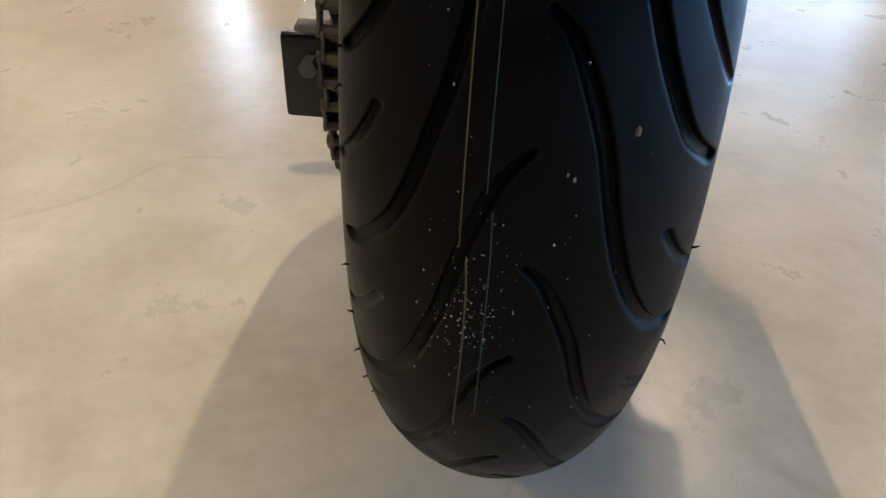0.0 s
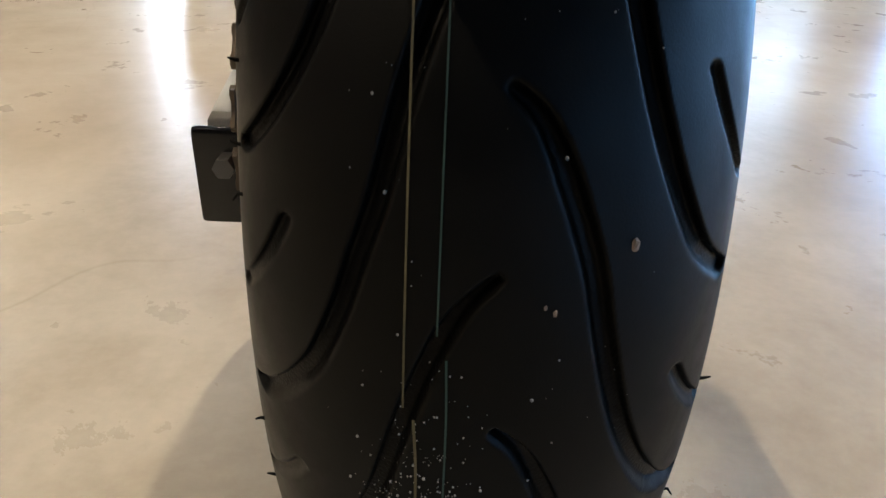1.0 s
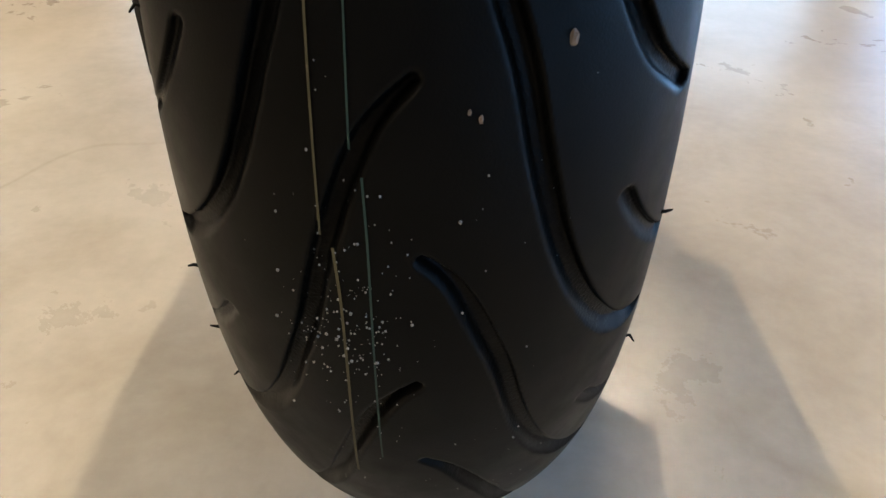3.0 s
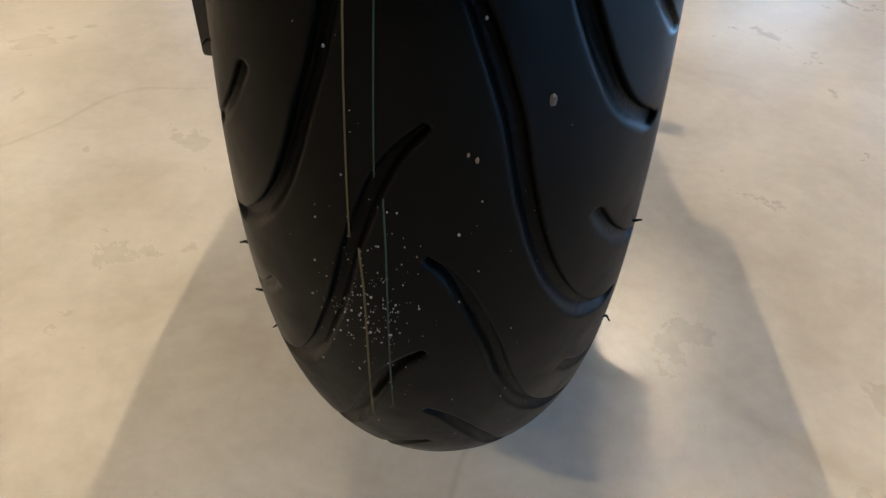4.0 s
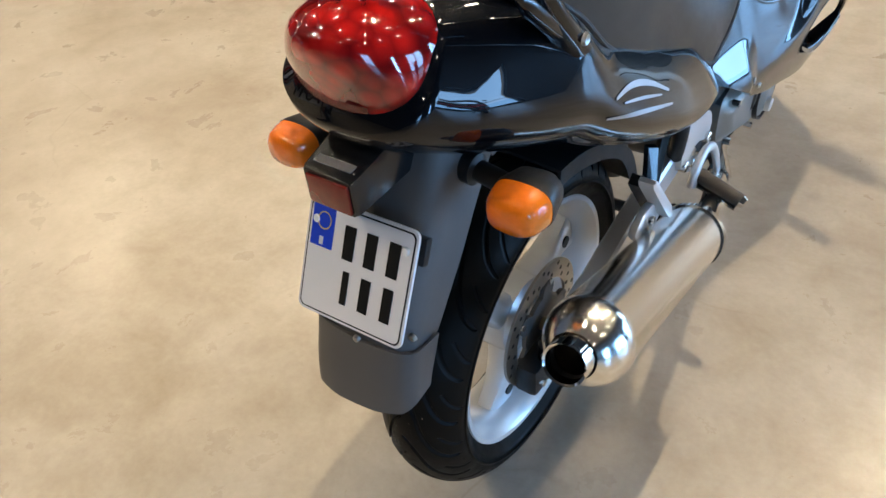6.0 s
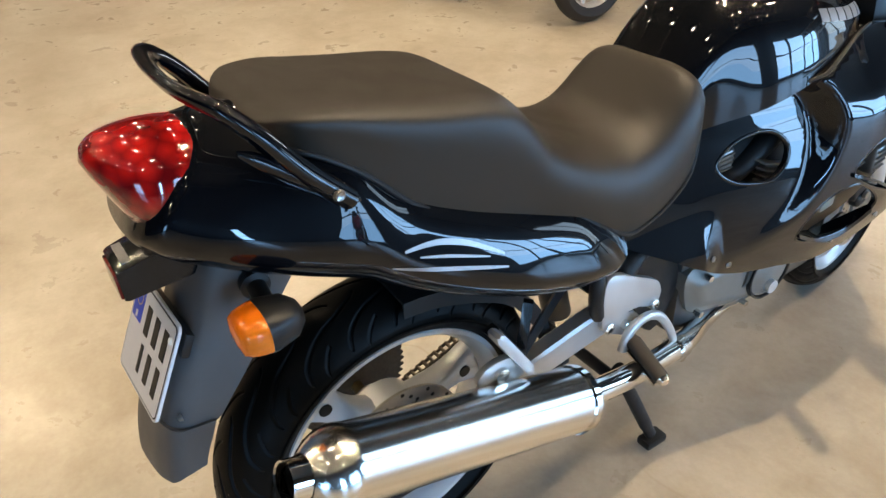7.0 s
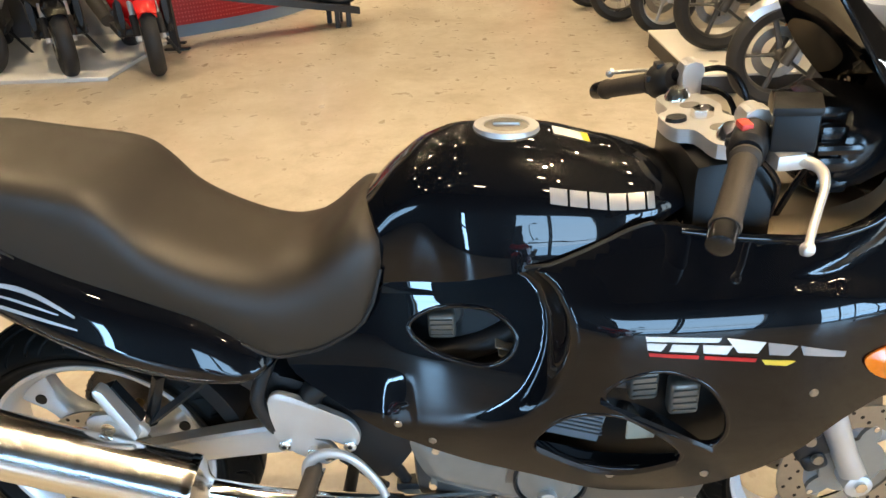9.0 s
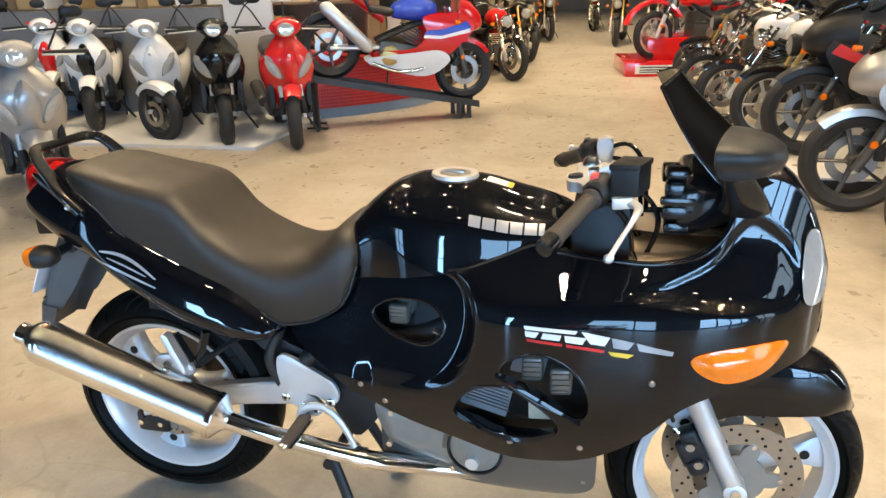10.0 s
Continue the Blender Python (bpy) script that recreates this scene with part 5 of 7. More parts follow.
# reflector box
bx = part("reflector_box", loft([[(-0.005 + u * w, y, zc + v * h) for u, v in ((-1, -0.9), (-0.9, -1), (0.9, -1), (1, -0.9), (1, 0.9), (0.9, 1), (-0.9, 1), (-1, 0.9))]
                              for y, w, h, zc in ((-0.348, 0.033, 0.022, 0.810), (-0.343, 0.035, 0.024, 0.811), (-0.29, 0.038, 0.028, 0.820), (-0.21, 0.042, 0.038, 0.836))]), "gloss_plastic", bike, "black plastic box under the tail", 35)
part("reflector", block(0.058, 0.005, 0.037, (-0.005, -0.349, 0.809), 0.003), "reflector", bx, "dark red rectangular reflector")
part("reflector_label", moved(block(0.052, 0.022, 0.001, (0, 0, 0), 0), Matrix.Translation((-0.005, -0.327, 0.8385)) @ Matrix.Rotation(radians(5), 4, "X")), "silver_print", bx, "pale printed label")
# rear indicators
for sg in (1, -1):
    cx, cy, cz = (0.160 if sg > 0 else -0.179), -0.222, (0.776 if sg > 0 else 0.752)
    ind = part("rear_indicator", tube([(sg * 0.060, -0.200, cz + 0.004), (sg * 0.085, -0.202, cz + 0.003), (sg * 0.088, -0.202, cz + 0.003), (sg * 0.130, -0.207, cz)], [0.020, 0.020, 0.013, 0.013], 18), "plastic", bike, "black rear indicator stalk")

    def shell_rings(ys, es):
        out = []
        for d, e in zip(ys, es):
            out.append([(cx + 0.037 * e * math.copysign(abs(math.cos(a)) ** 0.7, math.cos(a)), cy + d, cz + 0.0285 * e * math.copysign(abs(math.sin(a)) ** 0.7, math.sin(a)) - 0.002 * d) for a in [2 * math.pi * k / 28 for k in range(28)]])
        return out
    part("housing", loft(shell_rings((0.046, 0.044, 0.030, 0.0, -0.006), (0.15, 0.45, 0.82, 1.0, 1.0))), "plastic", ind, "black indicator housing", 60)
    part("lens", loft(shell_rings((-0.006, -0.016, -0.030, -0.038, -0.041), (0.985, 0.96, 0.86, 0.70, 0.25))), "orange", ind, "amber indicator lens", 60)

# swingarm, chain, stand ------------------------------------------------------------------
for sg in (1, -1):
    arm, ax_, end = [], (0.131 if sg < 0 else 0.106), (-0.102 if sg < 0 else -0.052)
    for s in np.linspace(0, 1, 12):
        y, z = 0.46 - (0.555 if sg < 0 else 0.505) * s, 0.418 - 0.098 * s + 0.012 * math.sin(math.pi * s)
        h, w = 0.034 - 0.008 * s, (0.013 if sg < 0 else 0.017)
        arm.append([(sg * (ax_ + w * u), y, z + h * v) for u, v in ((-1, -0.8), (-0.75, -1), (0.75, -1), (1, -0.8), (1, 0.8), (0.75, 1), (-0.75, 1), (-1, 0.8))])
    sw = P("swingarm", loft(arm), "alu", "silver box-section swingarm", smooth=30)
    Q("end_plate", block(0.040 if sg < 0 else 0.036, 0.008, 0.056, (sg * ax_, end, 0.312), 0.004), "gloss_plastic", sw, "dark swingarm end plate")
    Q("adjuster_bolt", rod((sg * ax_, end - 0.016, 0.322), (sg * ax_, end, 0.322), 0.006, 6), "engine", sw)
    Q("axle_end", lathe([(sg * (ax_ + 0.010), 0), (sg * (ax_ + 0.030), 0.0), (sg * (ax_ + 0.030), 0.015), (sg * (ax_ + 0.012), 0.016)], 6, "x", (0, 0.0, 0.32)), "steel", sw)
P("rear_axle", rod((-0.16, 0, 0.32), (0.116, 0, 0.32), 0.012, 16), "brass", "brass-coloured rear axle spacer")
cal = P("rear_caliper", block(0.05, 0.10, 0.066, (0.080, -0.040, 0.262), 0.014), "plastic", "black rear brake caliper")
Q("caliper_bracket", prism([(-0.075, 0.24), (0.03, 0.24), (0.04, 0.33), (-0.02, 0.34)], 0.084, 0.092), "grey_metal", cal)
Q("caliper_pin", rod((0.102, -0.072, 0.262), (0.112, -0.072, 0.262), 0.008, 10), "steel", cal)
Q("caliper_pin", rod((0.102, -0.010, 0.262), (0.112, -0.010, 0.262), 0.008, 10), "steel", cal)


def sprocket(r, teeth, x):
    pts = []
    for k in range(teeth * 4):
        a = 2 * math.pi * k / (teeth * 4)
        q = r + (0.004 if k % 4 in (1, 2) else -0.004)
        pts.append((-math.cos(a) * q, 0.32 + math.sin(a) * q))
    return prism(pts, x - 0.003, x + 0.003, 0)


P("sprocket", sprocket(0.112, 46, -0.114), "chain", "dark oiled rear sprocket")
R1, R2, C2 = 0.115, 0.036, Vector((0.50, 0.405))
path = [Vector((0.02, 0.32 + R1)).lerp(Vector((C2.x, C2.y + R2)), k / 30) for k in range(30)]
path += [Vector((C2.x + R2 * math.sin(a), C2.y + R2 * math.cos(a))) for a in np.linspace(0, math.pi, 7)]
path += [Vector((C2.x, C2.y - R2)).lerp(Vector((0.0, 0.32 - R1)), k / 30) for k in range(1, 30)]
path += [Vector((-R1 * math.sin(a), 0.32 - R1 * math.cos(a))) for a in np.linspace(0, math.pi, 24)]
run, total = [], 0.0
for p, q in zip(path, path[1:] + path[:1]):
    total += (q - p).length
n_links = int(total / 0.0159)
pos, i, acc = [], 0, 0.0
loop = path + [path[0]]
for k in range(n_links):
    want = total * k / n_links
    while acc + (loop[i + 1] - loop[i]).length < want:
        acc += (loop[i + 1] - loop[i]).length
        i += 1
    pos.append(loop[i].lerp(loop[i + 1], (want - acc) / max((loop[i + 1] - loop[i]).length, 1e-6)))
ch = bmesh.new()
for k, p in enumerate(pos):
    q = pos[(k + 1) % n_links]
    ang = math.atan2(q.y - p.y, q.x - p.x)
    for dx in ((-0.009, 0.009) if k % 2 else (-0.0065, 0.0065)):
        m = Matrix.Translation((-0.114 + dx, (p.x + q.x) / 2, (p.y + q.y) / 2)) @ Matrix.Rotation(ang, 4, "X")
        ln, hh = 0.0115, 0.0062
        oct_ = [(-ln, 0), (-ln * 0.8, hh), (-0.003, hh * 0.72), (0.003, hh * 0.72), (ln * 0.8, hh), (ln, 0), (ln * 0.8, -hh), (0.003, -hh * 0.72), (-0.003, -hh * 0.72), (-ln * 0.8, -hh)]
        va = [ch.verts.new(m @ Vector((-0.001, a, b))) for a, b in oct_]
        vb = [ch.verts.new(m @ Vector((0.001, a, b))) for a, b in oct_]
        for j in range(10):
            ch.faces.new((va[j], va[(j + 1) % 10], vb[(j + 1) % 10], vb[j]))
        ch.faces.new(list(reversed(va)))
        ch.faces.new(vb)
    m = Matrix.Translation((-0.114, p.x, p.y))
    va = [ch.verts.new(m @ Vector((-0.011, 0.0042 * math.cos(a), 0.0042 * math.sin(a)))) for a in [math.pi * j / 4 for j in range(8)]]
    vb = [ch.verts.new(m @ Vector((0.011, 0.0042 * math.cos(a), 0.0042 * math.sin(a)))) for a in [math.pi * j / 4 for j in range(8)]]
    for j in range(8):
        ch.faces.new((va[j], va[(j + 1) % 8], vb[(j + 1) % 8], vb[j]))
    ch.faces.new(va)
    ch.faces.new(vb)
P("chain", ch, "chain", "oily dark drive chain", smooth=30)
stand = P("centre_stand", tube([(-0.12, 0.50, 0.20), (0.12, 0.50, 0.20)], 0.014, 12), "plastic", "black steel centre stand")
for sg in (1, -1):
    Q("stand_leg", tube(spline([(sg * 0.105, 0.50, 0.235), (sg * 0.116, 0.535, 0.15), (sg * 0.134, 0.572, 0.055), (sg * 0.145, 0.590, 0.008)], 5), [0.016] * 12 + [0.014] * 4, 12, True, 0.7), "plastic", stand)
    Q("stand_foot", block(0.034, 0.06, 0.022, (sg * 0.147, 0.594, -0.0055 - sg * 0.0013), 0.006), "plastic", stand)
Q("stand_tang", tube(spline([(-0.09, 0.55, 0.05), (-0.13, 0.50, 0.045), (-0.16, 0.43, 0.07)], 5), 0.009, 10), "plastic", stand)

# engine and frame ------------------------------------------------------------------------
eng = P("engine", block(0.24, 0.40, 0.22, (0, 0.85, 0.36), 0.03), "engine", "dark cast engine block")
Q("cylinder_head", moved(block(0.26, 0.20, 0.26, (0, 0, 0), 0.02), Matrix.Translation((0, 0.93, 0.56)) @ Matrix.Rotation(radians(-18), 4, "X")), "engine", eng)
for k in range(9):
    z = 0.475 + 0.017 * k
    Q("cooling_fin", moved(block(0.292, 0.20, 0.004, (0, 0, 0), 0.001, 1), Matrix.Translation((0, 0.955 - 0.32 * (z - 0.47), z)) @ Matrix.Rotation(radians(-18), 4, "X")), "grey_metal", eng)
for sg in (1, -1):
    Q("vent_insert", moved(block(0.006, 0.110, 0.085, (0, 0, 0), 0.015), Matrix.Translation((sg * 0.166, 0.945, 0.510)) @ Matrix.Rotation(radians(-14), 4, "X")), "panel", eng, "grey finned insert")
    Q("vent_insert", moved(block(0.006, 0.075, 0.07, (0, 0, 0), 0.015), Matrix.Translation((sg * 0.168, 1.045, 0.605)) @ Matrix.Rotation(radians(-14), 4, "X")), "panel", eng)
    Q("vent_insert", block(0.006, 0.05, 0.055, (sg * 0.165, 1.125, 0.575), 0.012), "plastic", eng)
    Q("vent_insert", block(0.006, 0.05, 0.06, (sg * 0.160, 1.065, 0.482), 0.012), "inner", eng)
    for k in range(6):
        Q("insert_rib", moved(block(0.004, 0.106, 0.003, (0, 0, 0), 0.001, 1), Matrix.Translation((sg * 0.1705, 0.945, 0.486 + 0.009 * k)) @ Matrix.Rotation(radians(-14), 4, "X")), "fender", eng)
    Q("frame_spar", tube(spline([(sg * 0.11, 1.12, 0.82), (sg * 0.115, 0.95, 0.73), (sg * 0.100, 0.80, 0.62), (sg * 0.10, 0.62, 0.58), (sg * 0.11, 0.48, 0.52), (sg * 0.105, 0.46, 0.40)], 5), 0.024, 12), "plastic", eng, "black frame spar")
    Q("carburettor", lathe([(sg * 0.04, 0.0), (sg * 0.04, 0.026), (sg * 0.088, 0.028), (sg * 0.094, 0.022), (sg * 0.094, 0.0)], 20, "x", (0, 0.735, 0.675)), "engine", eng)
    Q("carburettor", lathe([(sg * 0.04, 0.0), (sg * 0.04, 0.022), (sg * 0.085, 0.022), (sg * 0.090, 0.016), (sg * 0.090, 0.0)], 20, "x", (0, 0.79, 0.645)), "grey_metal", eng)
    cov = ring_spline([(0.655, 0.425), (0.668, 0.345), (0.70, 0.310), (0.78, 0.285), (0.86, 0.265), (0.95, 0.285), (0.985, 0.335), (0.975, 0.395), (0.86, 0.425), (0.75, 0.440)], 4)
    cv = P("engine_cover", panel(cov, [], lambda y, z: 0.128 + 0.022 * step01(edge_distance(cov, y, z), 0.035), 0.05, 0.012, sg), "grey_metal", "grey cast engine cover", smooth=50)
    Q("clutch_cover", lathe([(sg * 0.12, 0.066), (sg * 0.150, 0.066), (sg * 0.157, 0.060), (sg * 0.158, 0.048), (sg * 0.164, 0.040), (sg * 0.164, 0.0)], 40, "x", (0, 0.910, 0.345)), "grey_metal", cv)
    Q("cover_ring", lathe([(sg * 0.149, 0.064), (sg * 0.160, 0.0645), (sg * 0.160, 0.069), (sg * 0.149, 0.069)], 40, "x", (0, 0.910, 0.345), closed=True), "plastic", cv)
    Q("oil_plug", lathe([(sg * 0.160, 0.018), (sg * 0.174, 0.016), (sg * 0.176, 0.0)], 20, "x", (0, 0.905, 0.315)), "alu", cv)
    for by, bz in ((0.70, 0.415), (0.79, 0.415), (0.69, 0.325), (0.85, 0.28)):
        Q("cover_bolt", lathe([(sg * 0.140, 0.008), (sg * 0.156, 0.008), (sg * 0.157, 0.0)], 6, "x", (0, by, bz)), "steel", cv)
    bel = ring_spline([(0.84, 0.392), (0.90, 0.380), (0.99, 0.372), (1.10, 0.380), (1.185, 0.392), (1.194, 0.31), (1.182, 0.232), (1.12, 0.192), (1.00, 0.178), (0.88, 0.195), (0.79, 0.228), (0.82, 0.29)], 4)
    bp = P("belly_pan", panel(bel, [], lambda y, z: 0.060 + 0.095 * np.clip((z - 0.168) / 0.18, 0, 1) ** 0.6, 0.006, 0.012, sg), "belly", "dark champagne lower fairing", smooth=50)
    for by, bz in ((0.99, 0.362), (1.10, 0.365), (1.165, 0.265)):
        bx_ = 0.060 + 0.095 * min(1, max(0, (bz - 0.168) / 0.18)) ** 0.6
        Q("pan_screw", lathe([(sg * 0.002, 0), (sg * 0.002, 0.0045), (0, 0.006)], 12, "x", (sg * bx_, by, bz)), "disc", bp)
    # rider's footrest bracket
    brk = ring_spline([(0.398, 0.500), (0.405, 0.526), (0.430, 0.530), (0.50, 0.492), (0.548, 0.462), (0.560, 0.425), (0.545, 0.402), (0.515, 0.418), (0.46, 0.425), (0.430, 0.408), (0.412, 0.402), (0.400, 0.425)], 4)
    fb = P("footrest_bracket", prism(brk, sg * 0.122, sg * 0.134, 0.003), "alu", "cast aluminium footrest bracket", smooth=35)
    for by, bz in ((0.416, 0.412), (0.540, 0.410), (0.468, 0.392), (0.497, 0.385)):
        bo = Q("bracket_bolt", lathe([(sg * 0.120, 0.012), (sg * 0.140, 0.012), (sg * 0.142, 0.009), (sg * 0.142, 0.0)], 20, "x", (0, by, bz)), "steel", fb)
        Q("bolt_socket", lathe([(sg * 0.1424, 0.0), (sg * 0.1424, 0.005), (sg * 0.141, 0.005)], 6, "x", (0, by, bz)), "ink", bo)
    Q("bracket_lower", prism(ring_spline([(0.405, 0.425), (0.455, 0.425), (0.50, 0.405), (0.512, 0.375), (0.485, 0.355), (0.455, 0.372), (0.42, 0.395)], 3), sg * 0.118, sg * 0.130, 0.003), "alu", fb)
    arc = spline([(sg * 0.146, 0.452, 0.345), (sg * 0.147, 0.464, 0.385), (sg * 0.147, 0.505, 0.402), (sg * 0.148, 0.548, 0.384), (sg * 0.150, 0.588, 0.325), (sg * 0.153, 0.610, 0.262)], 5)
    ped = P("foot_pedal", tube(arc, [0.013 - 0.005 * k / 25 for k in range(len(arc))], 14, True, 0.7), "alu", "cast aluminium brake pedal" if sg > 0 else "cast aluminium gear pedal", smooth=50)
    Q("pedal_toe", tube([(sg * 0.140, 0.612, 0.254), (sg * 0.166, 0.612, 0.254)], 0.011, 14), "plastic", ped)
    Q("pedal_tip", rod((sg * 0.166, 0.612, 0.254), (sg * 0.172, 0.612, 0.254), 0.009, 12), "steel", ped)
    peg = P("footrest", tube([(sg * 0.140, 0.470, 0.366), (sg * 0.155, 0.468, 0.365), (sg * 0.238, 0.452, 0.344)], [0.012, 0.017, 0.015], 14, True, 0.85), "grip", "black rubber footrest")
    Q("footrest_tip", rod((sg * 0.238, 0.452, 0.344), (sg * 0.246, 0.450, 0.342), 0.013, 14, 0.010), "steel", peg)
    Q("footrest_plate", loft([[(sg * x, y - 0.016, z - 0.012), (sg * x, y + 0.016, z - 0.012), (sg * x, y + 0.016, z - 0.017), (sg * x, y - 0.016, z - 0.017)] for x, y, z in ((0.138, 0.470, 0.366), (0.19, 0.461, 0.356), (0.232, 0.453, 0.345))]), "steel", peg)
    # pillion footrest, folded up, with its bracket
    pp = P("pillion_footrest", loft([[(sg * (0.178 + u), y + v * 0.9, z + v * 0.45) for u, v in ((-0.012, -w), (0.012, -w), (0.015, 0), (0.012, w), (-0.012, w))] for y, z, w in ((0.114, 0.605, 0.004), (0.119, 0.596, 0.009), (0.165, 0.500, 0.009), (0.171, 0.486, 0.005))]), "alu", "folded silver pillion footrest", smooth=40)
    Q("footrest_rubber", loft([[(sg * (0.160 + u), y + v * 0.9, z + v * 0.45) for u, v in ((-0.014, -w), (0.006, -w), (0.006, w), (-0.014, w))] for y, z, w in ((0.124, 0.590, 0.011), (0.168, 0.500, 0.011))]), "plastic", pp)
    Q("pillion_bracket", prism(ring_spline([(0.075, 0.505), (0.10, 0.525), (0.15, 0.520), (0.185, 0.490), (0.17, 0.470), (0.10, 0.475)], 3), sg * 0.160, sg * 0.172, 0.003), "alu", pp)
    Q("pillion_bolt", lathe([(sg * 0.168, 0.013), (sg * 0.180, 0.013), (sg * 0.181, 0.0)], 20, "x", (0, 0.120, 0.500)), "steel", pp)
    P("subframe_strut", tube([(sg * 0.145, 0.212, 0.60), (sg * 0.150, 0.182, 0.485)], 0.012, 4), "gloss_plastic", "black subframe strut", smooth=20)
    P("subframe_strut", tube([(sg * 0.135, 0.300, 0.585), (sg * 0.150, 0.185, 0.490)], 0.009, 4), "plastic", "black subframe strut", smooth=20)
    P("subframe_strut", tube(spline([(sg * 0.12, 0.42, 0.64), (sg * 0.13, 0.38, 0.52), (sg * 0.12, 0.40, 0.44)], 4), 0.014, 10), "plastic", "black subframe strut")
P("chain_guard", loft([[(-0.10, y, z), (-0.10, y, z + 0.012), (-0.135, y, z + 0.008), (-0.135, y, z - 0.004)] for y, z in ((0.40, 0.475), (0.20, 0.468), (0.05, 0.455), (-0.06, 0.425))]), "plastic", "black chain guard")
P("inner_mudguard", loft([[(x, 0.0 + math.cos(a) * r, 0.32 + math.sin(a) * r) for x, r in ((-0.085, 0.305), (-0.085, 0.335), (0, 0.342), (0.085, 0.335), (0.085, 0.305), (0.08, 0.33), (0, 0.337), (-0.08, 0.33))] for a in np.linspace(radians(18), radians(88), 16)]), "plastic", "black inner mudguard", smooth=40)
P("rear_shock", tube([(0, 0.36, 0.62), (0, 0.42, 0.36)], 0.030, 16), "engine", "dark rear shock absorber")
P("side_frame", prism(ring_spline([(0.30, 0.585), (0.40, 0.575), (0.46, 0.53), (0.60, 0.50), (0.66, 0.40), (0.60, 0.30), (0.55, 0.33), (0.50, 0.45), (0.42, 0.46), (0.36, 0.52)], 3), -0.108, 0.108, 0.006), "plastic", "black frame side plates")

# exhaust -----------------------------------------------------------------------------------
ex0, ex1 = Vector((0.221, 0.262, 0.393)), Vector((0.235, -0.203, 0.569))
ax = (ex1 - ex0).normalized()
prof = [(-0.030, 0.024), (-0.020, 0.030), (-0.004, 0.052), (0.0, 0.0575), (0.012, 0.059), (0.014, 0.0575), (0.02, 0.0575)]
L = (ex1 - ex0).length
prof += [(L - 0.02, 0.0575), (L - 0.016, 0.059), (L - 0.002, 0.0585), (L + 0.010, 0.0555), (L + 0.024, 0.048), (L + 0.036, 0.038), (L + 0.042, 0.031)]
mf = part("muffler", tube([ex0 + ax * u for u, r in prof], [r for u, r in prof], 40, False), "steel", bike, "polished stainless muffler", 35)
tip = [(L + 0.036, 0.0305), (L + 0.046, 0.0285), (L + 0.066, 0.0285), (L + 0.069, 0.028), (L + 0.067, 0.0252), (L + 0.040, 0.0240), (L - 0.02, 0.0235)]
EX = Matrix.Translation(ex0) @ Vector((1, 0, 0)).rotation_difference(ax).to_matrix().to_4x4()
part("muffler_tip", moved(lathe(tip, 36, "x"), EX), "chrome", mf, "chrome muffler outlet", 35)
part("muffler_bore", moved(lathe([(L - 0.02, 0.0), (L - 0.02, 0.0245), (L + 0.03, 0.0243), (L + 0.054, 0.0241)], 28, "x"), EX), "ink", mf, "black outlet bore", 35)
part("muffler_band", tube([ex0 + ax * 0.002, ex0 + ax * 0.016], 0.0605, 36), "chrome", mf)
pipe = spline([ex0 - ax * 0.02, Vector((0.208, 0.40, 0.346)), Vector((0.184, 0.53, 0.305)), Vector((0.158, 0.66, 0.268)), Vector((0.11, 0.80, 0.235)), Vector((0.08, 1.0, 0.225)), Vector((0.08, 1.15, 0.27)), Vector((0.08, 1.19, 0.40))], 8)
part("exhaust_pipe", tube(pipe, 0.0235, 24), "chrome", bike, "chrome exhaust pipe", 60)
part("exhaust_clamp", tube([pipe[20], pipe[22]], 0.0275, 20), "steel", bike)

# tail badges as plain shapes
for sg in (1, -1):
    def tail_x(y, z):
        y, z = np.asarray(y, float), np.asarray(z, float)
        zc = q_low(y) + 0.36 * (q_top(y) - q_low(y))
        hi, lo = np.clip((z - zc) / (q_top(y) - zc), 0, 0.98), np.clip((zc - z) / (zc - q_low(y)), 0, 0.98)
        return q_w(y) * flank(hi) * (1 - lo ** 2.5) ** 0.4
    strokes = (([(-0.050, 0.800), (0.03, 0.772), (0.128, 0.736)], 0.0030), ([(-0.030, 0.818), (0.02, 0.812), (0.070, 0.792), (0.126, 0.756)], 0.0040),
               ([(-0.010, 0.803), (0.04, 0.786), (0.10, 0.762)], 0.0022))
    for line, half in strokes:
        pts = spline(line, 4)
        left_, right_ = [], []
        for i, p in enumerate(pts):
            d = (pts[min(i + 1, len(pts) - 1)] - pts[max(i - 1, 0)]).normalized()
            w_ = half * (0.45 + 0.55 * math.sin(math.pi * i / (len(pts) - 1)))
            left_.append(p + Vector((-d[1], d[0])) * w_)
            right_.append(p - Vector((-d[1], d[0])) * w_)
        bm_ = bmesh.new()
        rows = [[bm_.verts.new((sg * (float(tail_x(q[0], q[1])) + 0.0013), q[0], q[1])) for q in pr] for pr in zip(left_, right_)]
        for r0, r1 in zip(rows, rows[1:]):
            bm_.faces.new((r0[0], r0[1], r1[1], r1[0]))
        P("tail_badge", bm_, "silver_print", "thin silver badge stroke", smooth=60)

# marks and grit on the rear tyre --------------------------------------------------------------
random.seed(7)


def on_tyre(phi, u, lift=0.0):
    u = max(-0.0755, min(0.0755, u))
    r = 0.3207 - (0.0825 - math.sqrt(0.0825 ** 2 - u * u)) + lift
    return Vector((u + RC.x, RC.y - math.cos(radians(phi)) * r, RC.z + math.sin(radians(phi)) * r))


